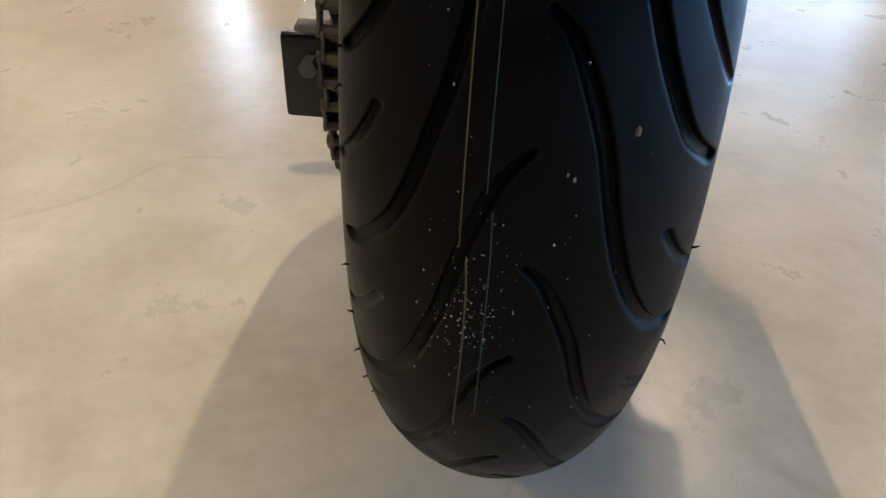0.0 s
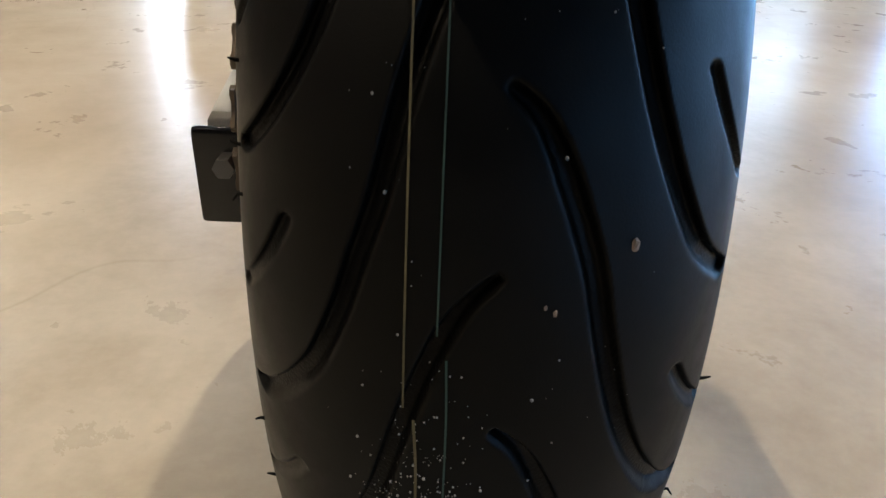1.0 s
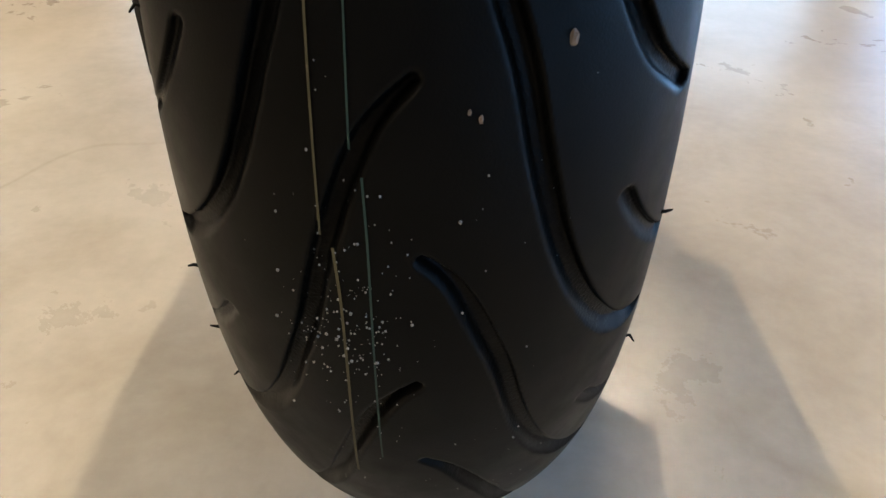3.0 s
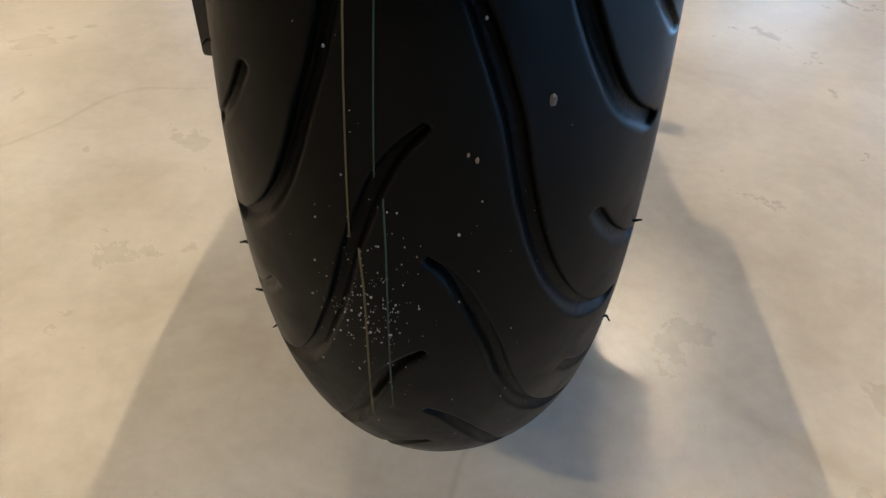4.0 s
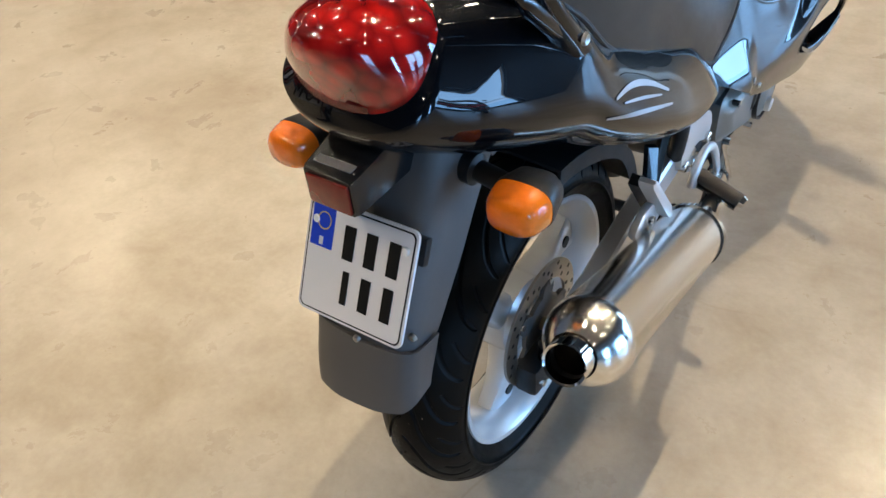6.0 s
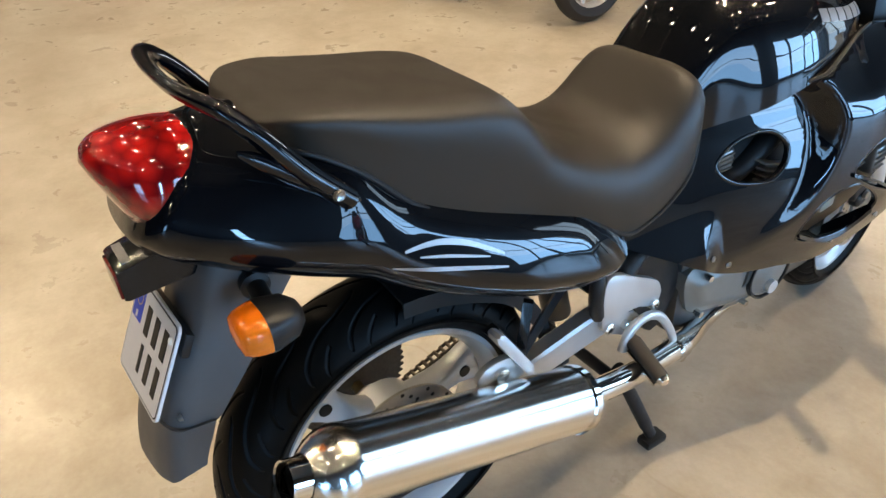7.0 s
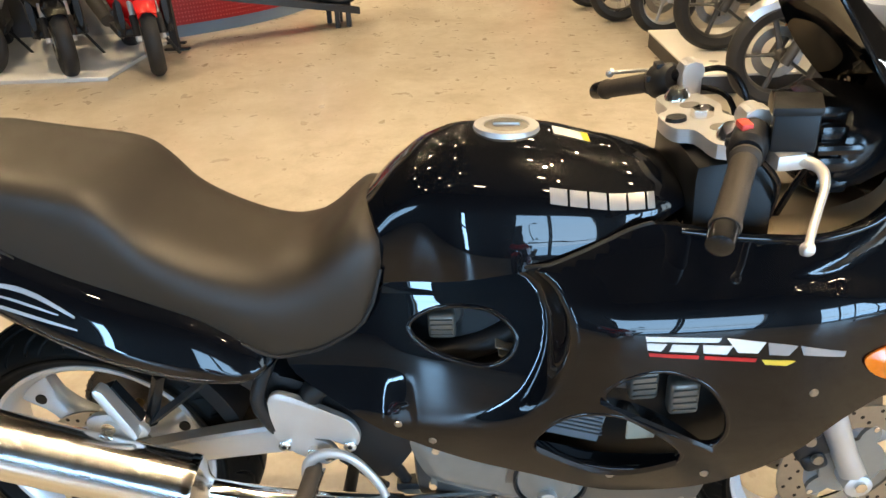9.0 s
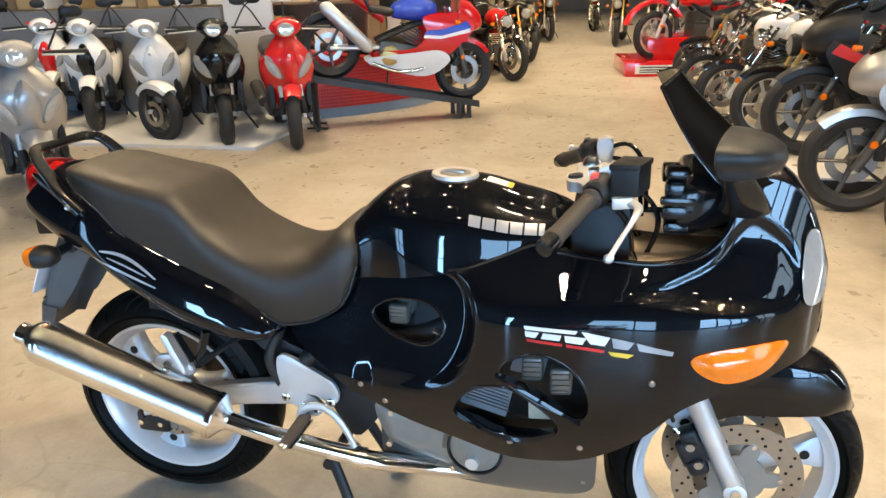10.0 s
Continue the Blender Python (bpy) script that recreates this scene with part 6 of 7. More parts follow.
def tread_strip(pts, w, lift=0.0005):
    bm_ = bmesh.new()
    rows = [[bm_.verts.new(on_tyre(ph, u + d, lift)) for d in (-w, w)] for ph, u in pts]
    for a_, b_ in zip(rows, rows[1:]):
        bm_.faces.new((a_[0], a_[1], b_[1], b_[0]))
    return bm_


for line, w, m_ in (([(24, -0.0210), (3.2, -0.0219)], 0.0003, "line_y"), ([(2.6, -0.0190), (-1.0, -0.0182), (-17, -0.0208)], 0.0004, "line_y"),
                    ([(24, -0.0126), (7.4, -0.0133)], 0.00025, "line_g"), ([(6.2, -0.0107), (2.5, -0.0102), (-14, -0.0112)], 0.0003, "line_g")):
    run_ = along([p[0] for p in reversed(line)], [p[1] for p in reversed(line)])
    part("tread_line", tread_strip([(ph, float(run_(ph))) for ph in np.linspace(line[0][0], line[-1][0], 40)], w), m_, bike, "thin painted factory line", 60)
gr = bmesh.new()
for k in range(300):
    if k < 225:
        ph, u = random.gauss(-2.2, 3.6), random.gauss(-0.018, 0.0085)
    else:
        ph, u = random.uniform(-22, 22), random.uniform(-0.04, 0.05)
    u = max(-0.062, min(0.062, u))
    c = on_tyre(ph, u, 0.0003)
    s = random.choice((0.00014, 0.00017, 0.00022, 0.0003, 0.00045)) * random.uniform(0.7, 1.2)
    bmesh.ops.create_icosphere(gr, subdivisions=1, radius=s, matrix=Matrix.Translation(c) @ Matrix.Diagonal((1, 0.6, 1.3, 1)))
tagged(part("tread_grit", gr, "dust", bike, "pale grit stuck to the tread", 0), kind="stuff")
for ph, u, s in ((11.7, 0.0356, 0.0014), (8.7, 0.0161, 0.0008), (9.0, 0.0135, 0.0006)):
    b_ = bmesh.new()
    bmesh.ops.create_icosphere(b_, subdivisions=2, radius=s, matrix=Matrix.Translation(on_tyre(ph, u, 0.0004)) @ Matrix.Diagonal((0.7, 0.35, 1.4, 1)))
    for v in b_.verts:
        v.co += Vector((random.uniform(-1, 1), random.uniform(-0.3, 0.3), random.uniform(-1, 1))) * s * 0.25
    part("mud_fleck", b_, "crust", bike, "dried brown mud fleck", 0)
for k in range(30):
    ph = -50 + 4.1 * k + random.uniform(-1, 1)
    for sg in (1, -1):
        if random.random() < 0.72:
            continue
        c = on_tyre(ph, sg * 0.0735, -0.001)
        part("tyre_whisker", tube([c, c + Vector((sg * 0.0018, 0, 0.0003)), c + Vector((sg * 0.0034, -0.001, random.uniform(-0.002, 0.002)))], [0.0007, 0.0006, 0.0003], 5), "rubber", bike)

# ---------------------------------------------------------------- other machines in the showroom


def small_wheel(parent, name, y, R, half, rim_r, spokes, rim_mat, disc_side=1, thin=False, turn=0.0, z=None):
    """A wheel for the machines further off: tyre, rim, spokes, hub and disc."""
    t = part(name, lathe([(-half * 0.7, rim_r - 0.004), (-half, (R + rim_r) / 2), (-half * 0.85, R - half * 0.55), (-half * 0.45, R - half * 0.12), (0, R), (half * 0.45, R - half * 0.12), (half * 0.85, R - half * 0.55), (half, (R + rim_r) / 2), (half * 0.7, rim_r - 0.004)], 44, "x"),
             "rubber_side", parent, "black tyre")
    t.location, t.rotation_euler = (0, y, R if z is None else z), (0, 0, radians(turn))
    part("rim", lathe([(-half * 0.7, rim_r), (-half * 0.5, rim_r - 0.016), (0, rim_r - 0.024), (half * 0.5, rim_r - 0.016), (half * 0.7, rim_r), (half * 0.5, rim_r - 0.006), (-half * 0.5, rim_r - 0.006)], 44, "x", closed=True), rim_mat, t)
    part("hub", lathe([(-0.05, 0), (-0.05, 0.03), (-0.03, 0.042), (0.03, 0.042), (0.05, 0.03), (0.05, 0)], 20, "x"), rim_mat, t)
    for k in range(spokes):
        a = 2 * math.pi * k / spokes
        e = Vector((0, math.cos(a), math.sin(a)))
        if thin:
            sx = 0.028 if k % 2 else -0.028
            b = a + (0.35 if (k // 2) % 2 else -0.35)
            part("spoke", tube([Vector((sx, math.cos(a) * 0.035, math.sin(a) * 0.035)), Vector((0, math.cos(b) * (rim_r - 0.018), math.sin(b) * (rim_r - 0.018)))], 0.0028, 4), "steel", t, smooth=0)
        else:
            part("spoke", tube([e * 0.03, e * (rim_r * 0.55), e * (rim_r - 0.014)], [0.022, 0.014, 0.018], 8, True, 0.7), rim_mat, t)
    part("brake_disc", lathe([(disc_side * 0.055 - 0.002, rim_r * 0.42), (disc_side * 0.055 - 0.002, rim_r * 0.66), (disc_side * 0.055 + 0.002, rim_r * 0.66), (disc_side * 0.055 + 0.002, rim_r * 0.42)], 40, "x", closed=True), "disc", t)
    return t


def oval_loft(rows, n=20, p=2.4):
    """A body through sections (y, z centre, half width, half height)."""
    return loft([[(w * math.copysign(abs(math.cos(a)) ** (2 / p), math.cos(a)), y, z + h * math.copysign(abs(math.sin(a)) ** (2 / p), math.sin(a))) for a in [2 * math.pi * k / n for k in range(n)]] for y, z, w, h in rows])


def mirror_pair(parent, x, y, z, up=0.16):
    for sg in (1, -1):
        st = part("mirror_stem", tube(spline([(sg * x * 0.55, y, z), (sg * x * 0.8, y - 0.01, z + up * 0.7), (sg * x, y - 0.03, z + up)], 4), 0.006, 8), "plastic", parent)
        part("mirror_head", moved(oval_loft([(-0.018, 0, 0.050, 0.034), (-0.014, 0, 0.058, 0.042), (0.012, 0, 0.046, 0.032), (0.022, 0, 0.02, 0.014)], 16), Matrix.Translation((sg * (x + 0.02), y - 0.03, z + up + 0.02))), "plastic", st)


def scooter(m, main, accent, label, steer=0.0, low="plastic"):
    """A scooter, its front wheel's contact at the origin, nose towards +y."""
    s = thing("scooter", m @ Matrix.Diagonal((1.22, 1.02, 1.03, 1.0)), label, "scooter", "row of scooters")
    wb = 1.25
    small_wheel(s, "front_wheel", 0.0, 0.265, 0.048, 0.180, 6, "engine", 1, turn=steer)
    small_wheel(s, "rear_wheel", -wb, 0.255, 0.055, 0.170, 6, "engine", -1)
    for sg in (1, -1):
        part("fork_leg", rod((sg * 0.072, 0.0, 0.265), (sg * 0.068, -0.13, 0.60), 0.019, 12), "alu", s)
        part("fork_guard", rod((sg * 0.074, -0.005, 0.30), (sg * 0.072, -0.06, 0.44), 0.026, 10), low, s)
    g = []
    for th in np.linspace(48, 140, 18):
        a, r = radians(th), 0.290
        w = 0.040 + 0.030 * math.sin(radians(th)) ** 2
        g.append([(u * w, math.cos(a) * (r + v), 0.265 + math.sin(a) * (r + v)) for u, v in ((-1.0, -0.055), (-0.95, -0.01), (-0.5, 0.012), (0, 0.018), (0.5, 0.012), (0.95, -0.01), (1.0, -0.055), (0.9, -0.05), (0.45, 0.004), (0, 0.010), (-0.45, 0.004), (-0.9, -0.05))])
    mg = part("front_mudguard", loft(g), main, s)
    mg.rotation_euler = (0, 0, radians(steer))
    # apron
    rows = []
    for z, w, yf, yb in ((0.34, 0.085, -0.150, -0.20), (0.40, 0.115, -0.130, -0.20), (0.50, 0.150, -0.085, -0.20), (0.60, 0.180, -0.035, -0.20), (0.68, 0.192, 0.000, -0.20), (0.76, 0.182, 0.018, -0.20),
                         (0.83, 0.150, 0.005, -0.20), (0.90, 0.105, -0.035, -0.20), (0.95, 0.070, -0.070, -0.19), (0.97, 0.045, -0.095, -0.18)):
        half = [(0.0, yf), (w * 0.34, yf - 0.012), (w * 0.62, yf - 0.040), (w * 0.90, yf - 0.085), (w, max(yb + 0.02, yf - 0.125)), (w * 0.96, yb)]
        rows.append([(x, y, z) for x, y in half] + [(-x, y, z) for x, y in reversed(half[1:])])
    part("apron", loft(rows), main, s, "", 50)
    part("apron_centre", oval_loft([(0.040, 0.76, 0.012, 0.02), (0.030, 0.74, 0.045, 0.085), (-0.01, 0.72, 0.072, 0.150), (-0.06, 0.69, 0.075, 0.20)], 16, 1.6), accent, s)
    for sg in (1, -1):
        part("indicator", moved(oval_loft([(0.020, 0, 0.008, 0.03), (0.012, 0, 0.034, 0.095), (-0.035, 0, 0.046, 0.125)], 14, 1.7), Matrix.Translation((sg * 0.112, -0.030, 0.690)) @ Matrix.Rotation(sg * radians(30), 4, "Y") @ Matrix.Rotation(sg * radians(-24), 4, "Z")), "clear", s, "clear slanted front position lamp")
        part("leg_panel", oval_loft([(-0.13, 0.46, 0.018, 0.12), (-0.20, 0.43, 0.026, 0.16), (-0.32, 0.36, 0.026, 0.12)], 12), low, s).location = (sg * 0.135, 0, 0)
    cowl = part("handlebar_cowl", oval_loft([(0.005, 1.00, 0.035, 0.04), (-0.02, 1.01, 0.075, 0.075), (-0.07, 1.02, 0.112, 0.085), (-0.14, 1.02, 0.118, 0.062), (-0.20, 1.00, 0.06, 0.03)], 22, 1.8), main, s, "", 50)
    part("headlight", oval_loft([(0.028, 1.000, 0.016, 0.016), (0.020, 1.001, 0.048, 0.046), (-0.03, 1.01, 0.066, 0.064)], 20, 2.0), "lamp_glass", cowl, "bright clear headlight")
    for sg in (1, -1):
        part("cowl_fin", moved(block(0.012, 0.10, 0.030, (0, 0, 0), 0.005), Matrix.Translation((sg * 0.095, -0.045, 1.055)) @ Matrix.Rotation(sg * radians(28), 4, "Y")), accent, cowl)
    cowl.rotation_euler = (0, 0, radians(steer * 0.6))
    for sg in (1, -1):
        part("grip", rod((sg * 0.13, -0.11, 1.01), (sg * 0.335, -0.16, 1.0), 0.017, 12), "plastic", s)
        part("lever", tube([(sg * 0.12, -0.075, 1.005), (sg * 0.20, -0.06, 1.0), (sg * 0.32, -0.10, 0.99)], 0.006, 6), "alu", s)
    mirror_pair(s, 0.28, -0.10, 1.03, 0.20)
    part("floorboard", block(0.34, 0.46, 0.06, (0, -0.42, 0.30), 0.02), "plastic", s)
    part("rear_body", oval_loft([(-0.60, 0.50, 0.10, 0.16), (-0.66, 0.54, 0.15, 0.20), (-0.90, 0.60, 0.165, 0.17), (-1.20, 0.68, 0.15, 0.12), (-1.45, 0.74, 0.08, 0.06), (-1.50, 0.75, 0.02, 0.02)], 24), main, s)
    part("seat", oval_loft([(-0.60, 0.74, 0.06, 0.03), (-0.66, 0.75, 0.12, 0.055), (-0.90, 0.76, 0.14, 0.055), (-1.05, 0.79, 0.145, 0.06), (-1.32, 0.84, 0.11, 0.05), (-1.40, 0.85, 0.04, 0.02)], 20), "seat", s)
    part("engine", block(0.22, 0.42, 0.16, (0.02, -1.08, 0.30), 0.04), "engine", s)
    part("muffler", rod((0.15, -0.85, 0.30), (0.17, -1.40, 0.40), 0.048, 16, 0.055), "engine", s)
    part("side_stand", tube([(-0.12, -0.58, 0.25), (-0.24, -0.62, 0.012)], 0.011, 8), "iron", s)
    part("apron_badge", block(0.02, 0.004, 0.02, (0, 0.047, 0.80), 0), "silver_print", s)
    return s


def machine(m, style, main, accent, label, group="", steer=0.0, second="plastic"):
    """A motorcycle: style is 'naked', 'cruiser', 'sport' or 'cross'; front wheel's contact at the origin, nose towards +y."""
    s = thing("motorcycle", m, label, "motorcycle", group)
    cruiser, sport, cross = style == "cruiser", style == "sport", style == "cross"
    wb = {"cruiser": 1.62, "sport": 1.42, "cross": 1.46, "naked": 1.42}[style]
    R = 0.335 if cross else 0.312
    rake = 0.52 if cruiser else 0.40
    thin = style in ("cruiser", "cross")
    rim_mat = "chrome" if cruiser else "engine" if sport else "alu"
    small_wheel(s, "front_wheel", 0.0, R, 0.055 if not cross else 0.045, R - 0.085, 16 if thin else 5, rim_mat, 1, thin, steer)
    small_wheel(s, "rear_wheel", -wb, 0.315, 0.080, 0.216, 16 if thin else 5, rim_mat, -1, thin)
    top = Vector((0, -rake * 0.72, 0.90 if not cross else 1.0))
    for sg in (1, -1):
        x = 0.105
        leg = part("fork_leg", rod((sg * x, 0, R), (sg * x, top.y, top.z), 0.021, 14), "chrome" if cruiser else "gold" if style == "naked" else "steel", s)
        part("fork_slider", rod((sg * x, 0.01, R - 0.03), (sg * x, top.y * 0.42, R + (top.z - R) * 0.42), 0.030, 14), "alu" if not sport else "engine", leg)
        part("brake_caliper", block(0.04, 0.06, 0.09, (sg * 0.082, -0.11, R + 0.07), 0.01), "plastic", leg)
        part("indicator", oval_loft([(0.03, 0, 0.012, 0.012), (0.02, 0, 0.030, 0.024), (-0.03, 0, 0.022, 0.018)], 14), "orange", s, "amber indicator").location = (sg * 0.20, top.y + 0.09, top.z - 0.13)
        part("reflector", lathe([(0, 0), (0, 0.022), (-sg * 0.006, 0.024)], 14, "x", (sg * (x + 0.032), -0.06, R + 0.13)), "orange", leg, "round amber reflector")
    g = []
    for th in np.linspace(45 if not cross else 20, 150, 16):
        a, r = radians(th), R + (0.02 if not cross else 0.16)
        g.append([(u * 0.066, math.cos(a) * (r + v), R + math.sin(a) * (r + v)) for u, v in ((-1.0, -0.05), (-0.9, -0.008), (0, 0.012), (0.9, -0.008), (1.0, -0.05), (0.88, -0.045), (0, 0.004), (-0.88, -0.045))])
    part("front_mudguard", loft(g), accent if cruiser else main, s)
    bz = 1.0 if cruiser else 1.02
    bar_p = spline([(-0.40, top.y - 0.22, bz + 0.02), (-0.26, top.y - 0.12, bz + 0.06), (-0.08, top.y - 0.02, bz - 0.02), (0.08, top.y - 0.02, bz - 0.02), (0.26, top.y - 0.12, bz + 0.06), (0.40, top.y - 0.22, bz + 0.02)], 5)
    hb = part("handlebar", tube(bar_p, 0.012, 10), "chrome" if cruiser else "plastic", s)
    for sg in (1, -1):
        part("grip", rod((sg * 0.29, top.y - 0.145, bz + 0.052), (sg * 0.41, top.y - 0.225, bz + 0.018), 0.017, 10), "plastic", hb)
        part("lever", tube([(sg * 0.24, top.y - 0.05, bz + 0.05), (sg * 0.38, top.y - 0.13, bz + 0.02)], 0.006, 6), "alu", hb)
    mirror_pair(s, 0.34, top.y - 0.08, bz + 0.04, 0.14)
    if sport:
        part("nose_fairing", oval_loft([(0.10, 0.80, 0.02, 0.02), (0.085, 0.80, 0.09, 0.06), (0.03, 0.82, 0.15, 0.11), (-0.08, 0.85, 0.20, 0.16), (-0.20, 0.86, 0.22, 0.18)], 24, 2.2), main, s)
        part("windscreen", oval_loft([(0.02, 0.94, 0.04, 0.02), (-0.06, 1.00, 0.11, 0.05), (-0.18, 1.05, 0.14, 0.07), (-0.24, 1.06, 0.13, 0.07)], 20, 2.0), "smoke", s)
        for sg in (1, -1):
            out = ring_spline([(-0.12, 0.86), (-0.02, 0.74), (-0.12, 0.58), (-0.22, 0.46), (-0.42, 0.30), (-0.92, 0.27), (-0.96, 0.36), (-0.62, 0.44), (-0.50, 0.60), (-0.56, 0.76), (-0.34, 0.84)], 4)
            fp = part("side_fairing", panel(out, [], lambda y, z: 0.21 - 0.10 * np.clip((0.55 - z) / 0.3, 0, 1) ** 1.5 - 0.05 * np.clip((z - 0.7) / 0.2, 0, 1) ** 2, 0.006, 0.02, sg), main, s, "", 60)
            lowp = ring_spline([(-0.36, 0.47), (-0.62, 0.40), (-0.98, 0.30), (-1.04, 0.25), (-0.92, 0.20), (-0.42, 0.19), (-0.22, 0.36), (-0.24, 0.44)], 4)
            part("belly_pan", panel(lowp, [], lambda y, z: 0.217 - 0.10 * np.clip((0.50 - z) / 0.3, 0, 1) ** 1.5, 0.006, 0.02, sg), second, s, "", 60)
            st = [(-0.10, 0.80), (-0.05, 0.74), (-0.34, 0.62), (-0.52, 0.60), (-0.50, 0.64), (-0.34, 0.68)]
            part("fairing_stripe", panel(st, [], lambda y, z: 0.2125 - 0.05 * np.clip((z - 0.7) / 0.2, 0, 1) ** 2, 0.002, 0.02, sg), accent, fp, "", 60)
            st = [(-0.06, 0.735), (-0.05, 0.70), (-0.34, 0.585), (-0.52, 0.565), (-0.52, 0.595), (-0.34, 0.615)]
            part("fairing_stripe", panel(st, [], lambda y, z: 0.2125 - 0.05 * np.clip((z - 0.7) / 0.2, 0, 1) ** 2, 0.002, 0.02, sg), second, fp, "", 60)
    else:
        hl = part("headlight", lathe([(0.065, 0.0), (0.06, 0.05), (0.045, 0.085), (0.02, 0.095), (-0.06, 0.07), (-0.10, 0.02), (-0.10, 0)], 28, "y", (0, top.y + 0.11, top.z - 0.10)), "chrome" if cruiser else main if cross else "plastic", s, "round headlight")
        part("headlight_glass", lathe([(0.072, 0.0), (0.066, 0.05), (0.050, 0.080)], 28, "y", (0, top.y + 0.11, top.z - 0.10)), "clear", hl)
    ty = top.y - 0.10
    part("fuel_tank", oval_loft([(ty, 0.82, 0.05, 0.05), (ty - 0.04, 0.83, 0.12, 0.10), (ty - 0.16, 0.84, 0.165, 0.13), (ty - 0.32, 0.82, 0.155, 0.12), (ty - 0.44, 0.78, 0.10, 0.08), (ty - 0.48, 0.77, 0.04, 0.04)], 24, 2.3), accent if accent == "sc_blue" else main, s)
    sy_ = ty - 0.44
    hi_ = 0.10 if sport else 0.0
    part("seat", oval_loft([(sy_, 0.76, 0.08, 0.03), (sy_ - 0.05, 0.75, 0.12, 0.045), (sy_ - 0.25, 0.75 - (0.05 if cruiser else 0), 0.15, 0.05), (sy_ - 0.36, 0.79 + hi_, 0.13, 0.05), (sy_ - 0.58, 0.82 + hi_, 0.10, 0.04), (sy_ - 0.64, 0.83 + hi_, 0.04, 0.02)], 20), "seat", s)
    part("tail", oval_loft([(sy_ - 0.10, 0.68, 0.10, 0.05), (sy_ - 0.40, 0.74 + hi_, 0.11, 0.06), (sy_ - 0.66, 0.80 + hi_, 0.07, 0.045), (sy_ - 0.78, 0.83 + hi_, 0.03, 0.02)], 18), main if not cruiser else "plastic", s)
    part("tail_light", block(0.10, 0.03, 0.04, (0, sy_ - 0.79, 0.82 + hi_), 0.008), "red_lens", s)
    g = []
    for th in np.linspace(30, 150, 14):
        a, r = radians(th), 0.345
        g.append([(u * 0.09, -wb + math.cos(a) * (r + v), 0.315 + math.sin(a) * (r + v)) for u, v in ((-1, -0.05), (-0.9, 0), (0, 0.012), (0.9, 0), (1, -0.05), (0.88, -0.045), (0, 0.004), (-0.88, -0.045))])
    part("rear_mudguard", loft(g), accent if cruiser else "plastic", s)
    eng_ = part("engine", block(0.30, 0.42, 0.24, (0, -wb * 0.52, 0.36), 0.05), "engine", s)
    for k in range(6):
        part("cylinder_fin", moved(block(0.30 - 0.008 * k, 0.20, 0.012, (0, 0, 0), 0.003, 1), Matrix.Translation((0, -wb * 0.44, 0.50 + 0.028 * k)) @ Matrix.Rotation(radians(-15), 4, "X")), "chrome" if cruiser else "engine", eng_)
    for sg in (1, -1):
        part("engine_cover", lathe([(sg * 0.14, 0.10), (sg * 0.158, 0.096), (sg * 0.166, 0.07), (sg * 0.167, 0)], 28, "x", (0, -wb * 0.58, 0.34)), "chrome" if cruiser else "gold" if sport else "grey_metal", eng_)
        part("frame_rail", tube(spline([(sg * 0.05, top.y - 0.06, top.z - 0.12), (sg * 0.13, -wb * 0.45, 0.66), (sg * 0.12, -wb * 0.68, 0.46)], 5), 0.024, 10), "plastic", s)
        part("swingarm", rod((sg * 0.11, -wb * 0.66, 0.40), (sg * 0.11, -wb, 0.315), 0.024, 10), "alu", s)
    pipe_ = spline([(0.10, -wb * 0.36, 0.48), (0.13, -wb * 0.30, 0.30), (0.14, -wb * 0.5, 0.20), (0.16, -wb * 0.7, 0.24)], 5)
    part("exhaust_pipe", tube(pipe_, 0.022, 12), "chrome", s)
    e0, e1 = (Vector((0.17, -wb * 0.72, 0.36)), Vector((0.19, -wb - 0.14, 0.72))) if sport else (Vector((0.17, -wb * 0.70, 0.25)), Vector((0.19, -wb - 0.22, 0.34)))
    part("muffler", tube([e0, e0.lerp(e1, 0.08), e0.lerp(e1, 0.92), e1], [0.03, 0.068 if sport else 0.055, 0.068 if sport else 0.055, 0.035], 18), "alu" if sport else "steel" if not cruiser else "chrome", s)
    part("footrest", rod((-0.26, -wb * 0.66, 0.36), (0.26, -wb * 0.66, 0.36), 0.012, 8), "plastic", s)
    part("side_stand", tube([(-0.13, -wb * 0.55, 0.26), (-0.26, -wb * 0.52, 0.010)], 0.011, 8), "iron", s)
    return s


def at(x, y, turn, z=0.0):
    return pose(x, y, z, 0, 0, turn)


# scooters in a row, noses towards the aisle
scooter(at(-4.83, -4.12, -62), "sc_white", "gloss_plastic", "white and black scooter with clear lamps in a row")
scooter(at(-4.49, -3.11, -66), "sc_white", "sc_white", "plain white scooter with its front wheel turned", 42)
scooter(at(-4.38, -2.36, -62), "gloss_plastic", "gloss_plastic", "glossy black scooter between two others", 6)
scooter(at(-4.34, -1.64, -58), "sc_red", "sc_red", "bright red scooter beside the red podium", -6)
scooter(at(-2.21, -2.43, -44), "sc_grey", "sc_grey", "silver grey scooter standing in front of the row", 4)
scooter(at(-5.17, -4.88, -62), "sc_white", "sc_red", "white and red scooter behind the others")

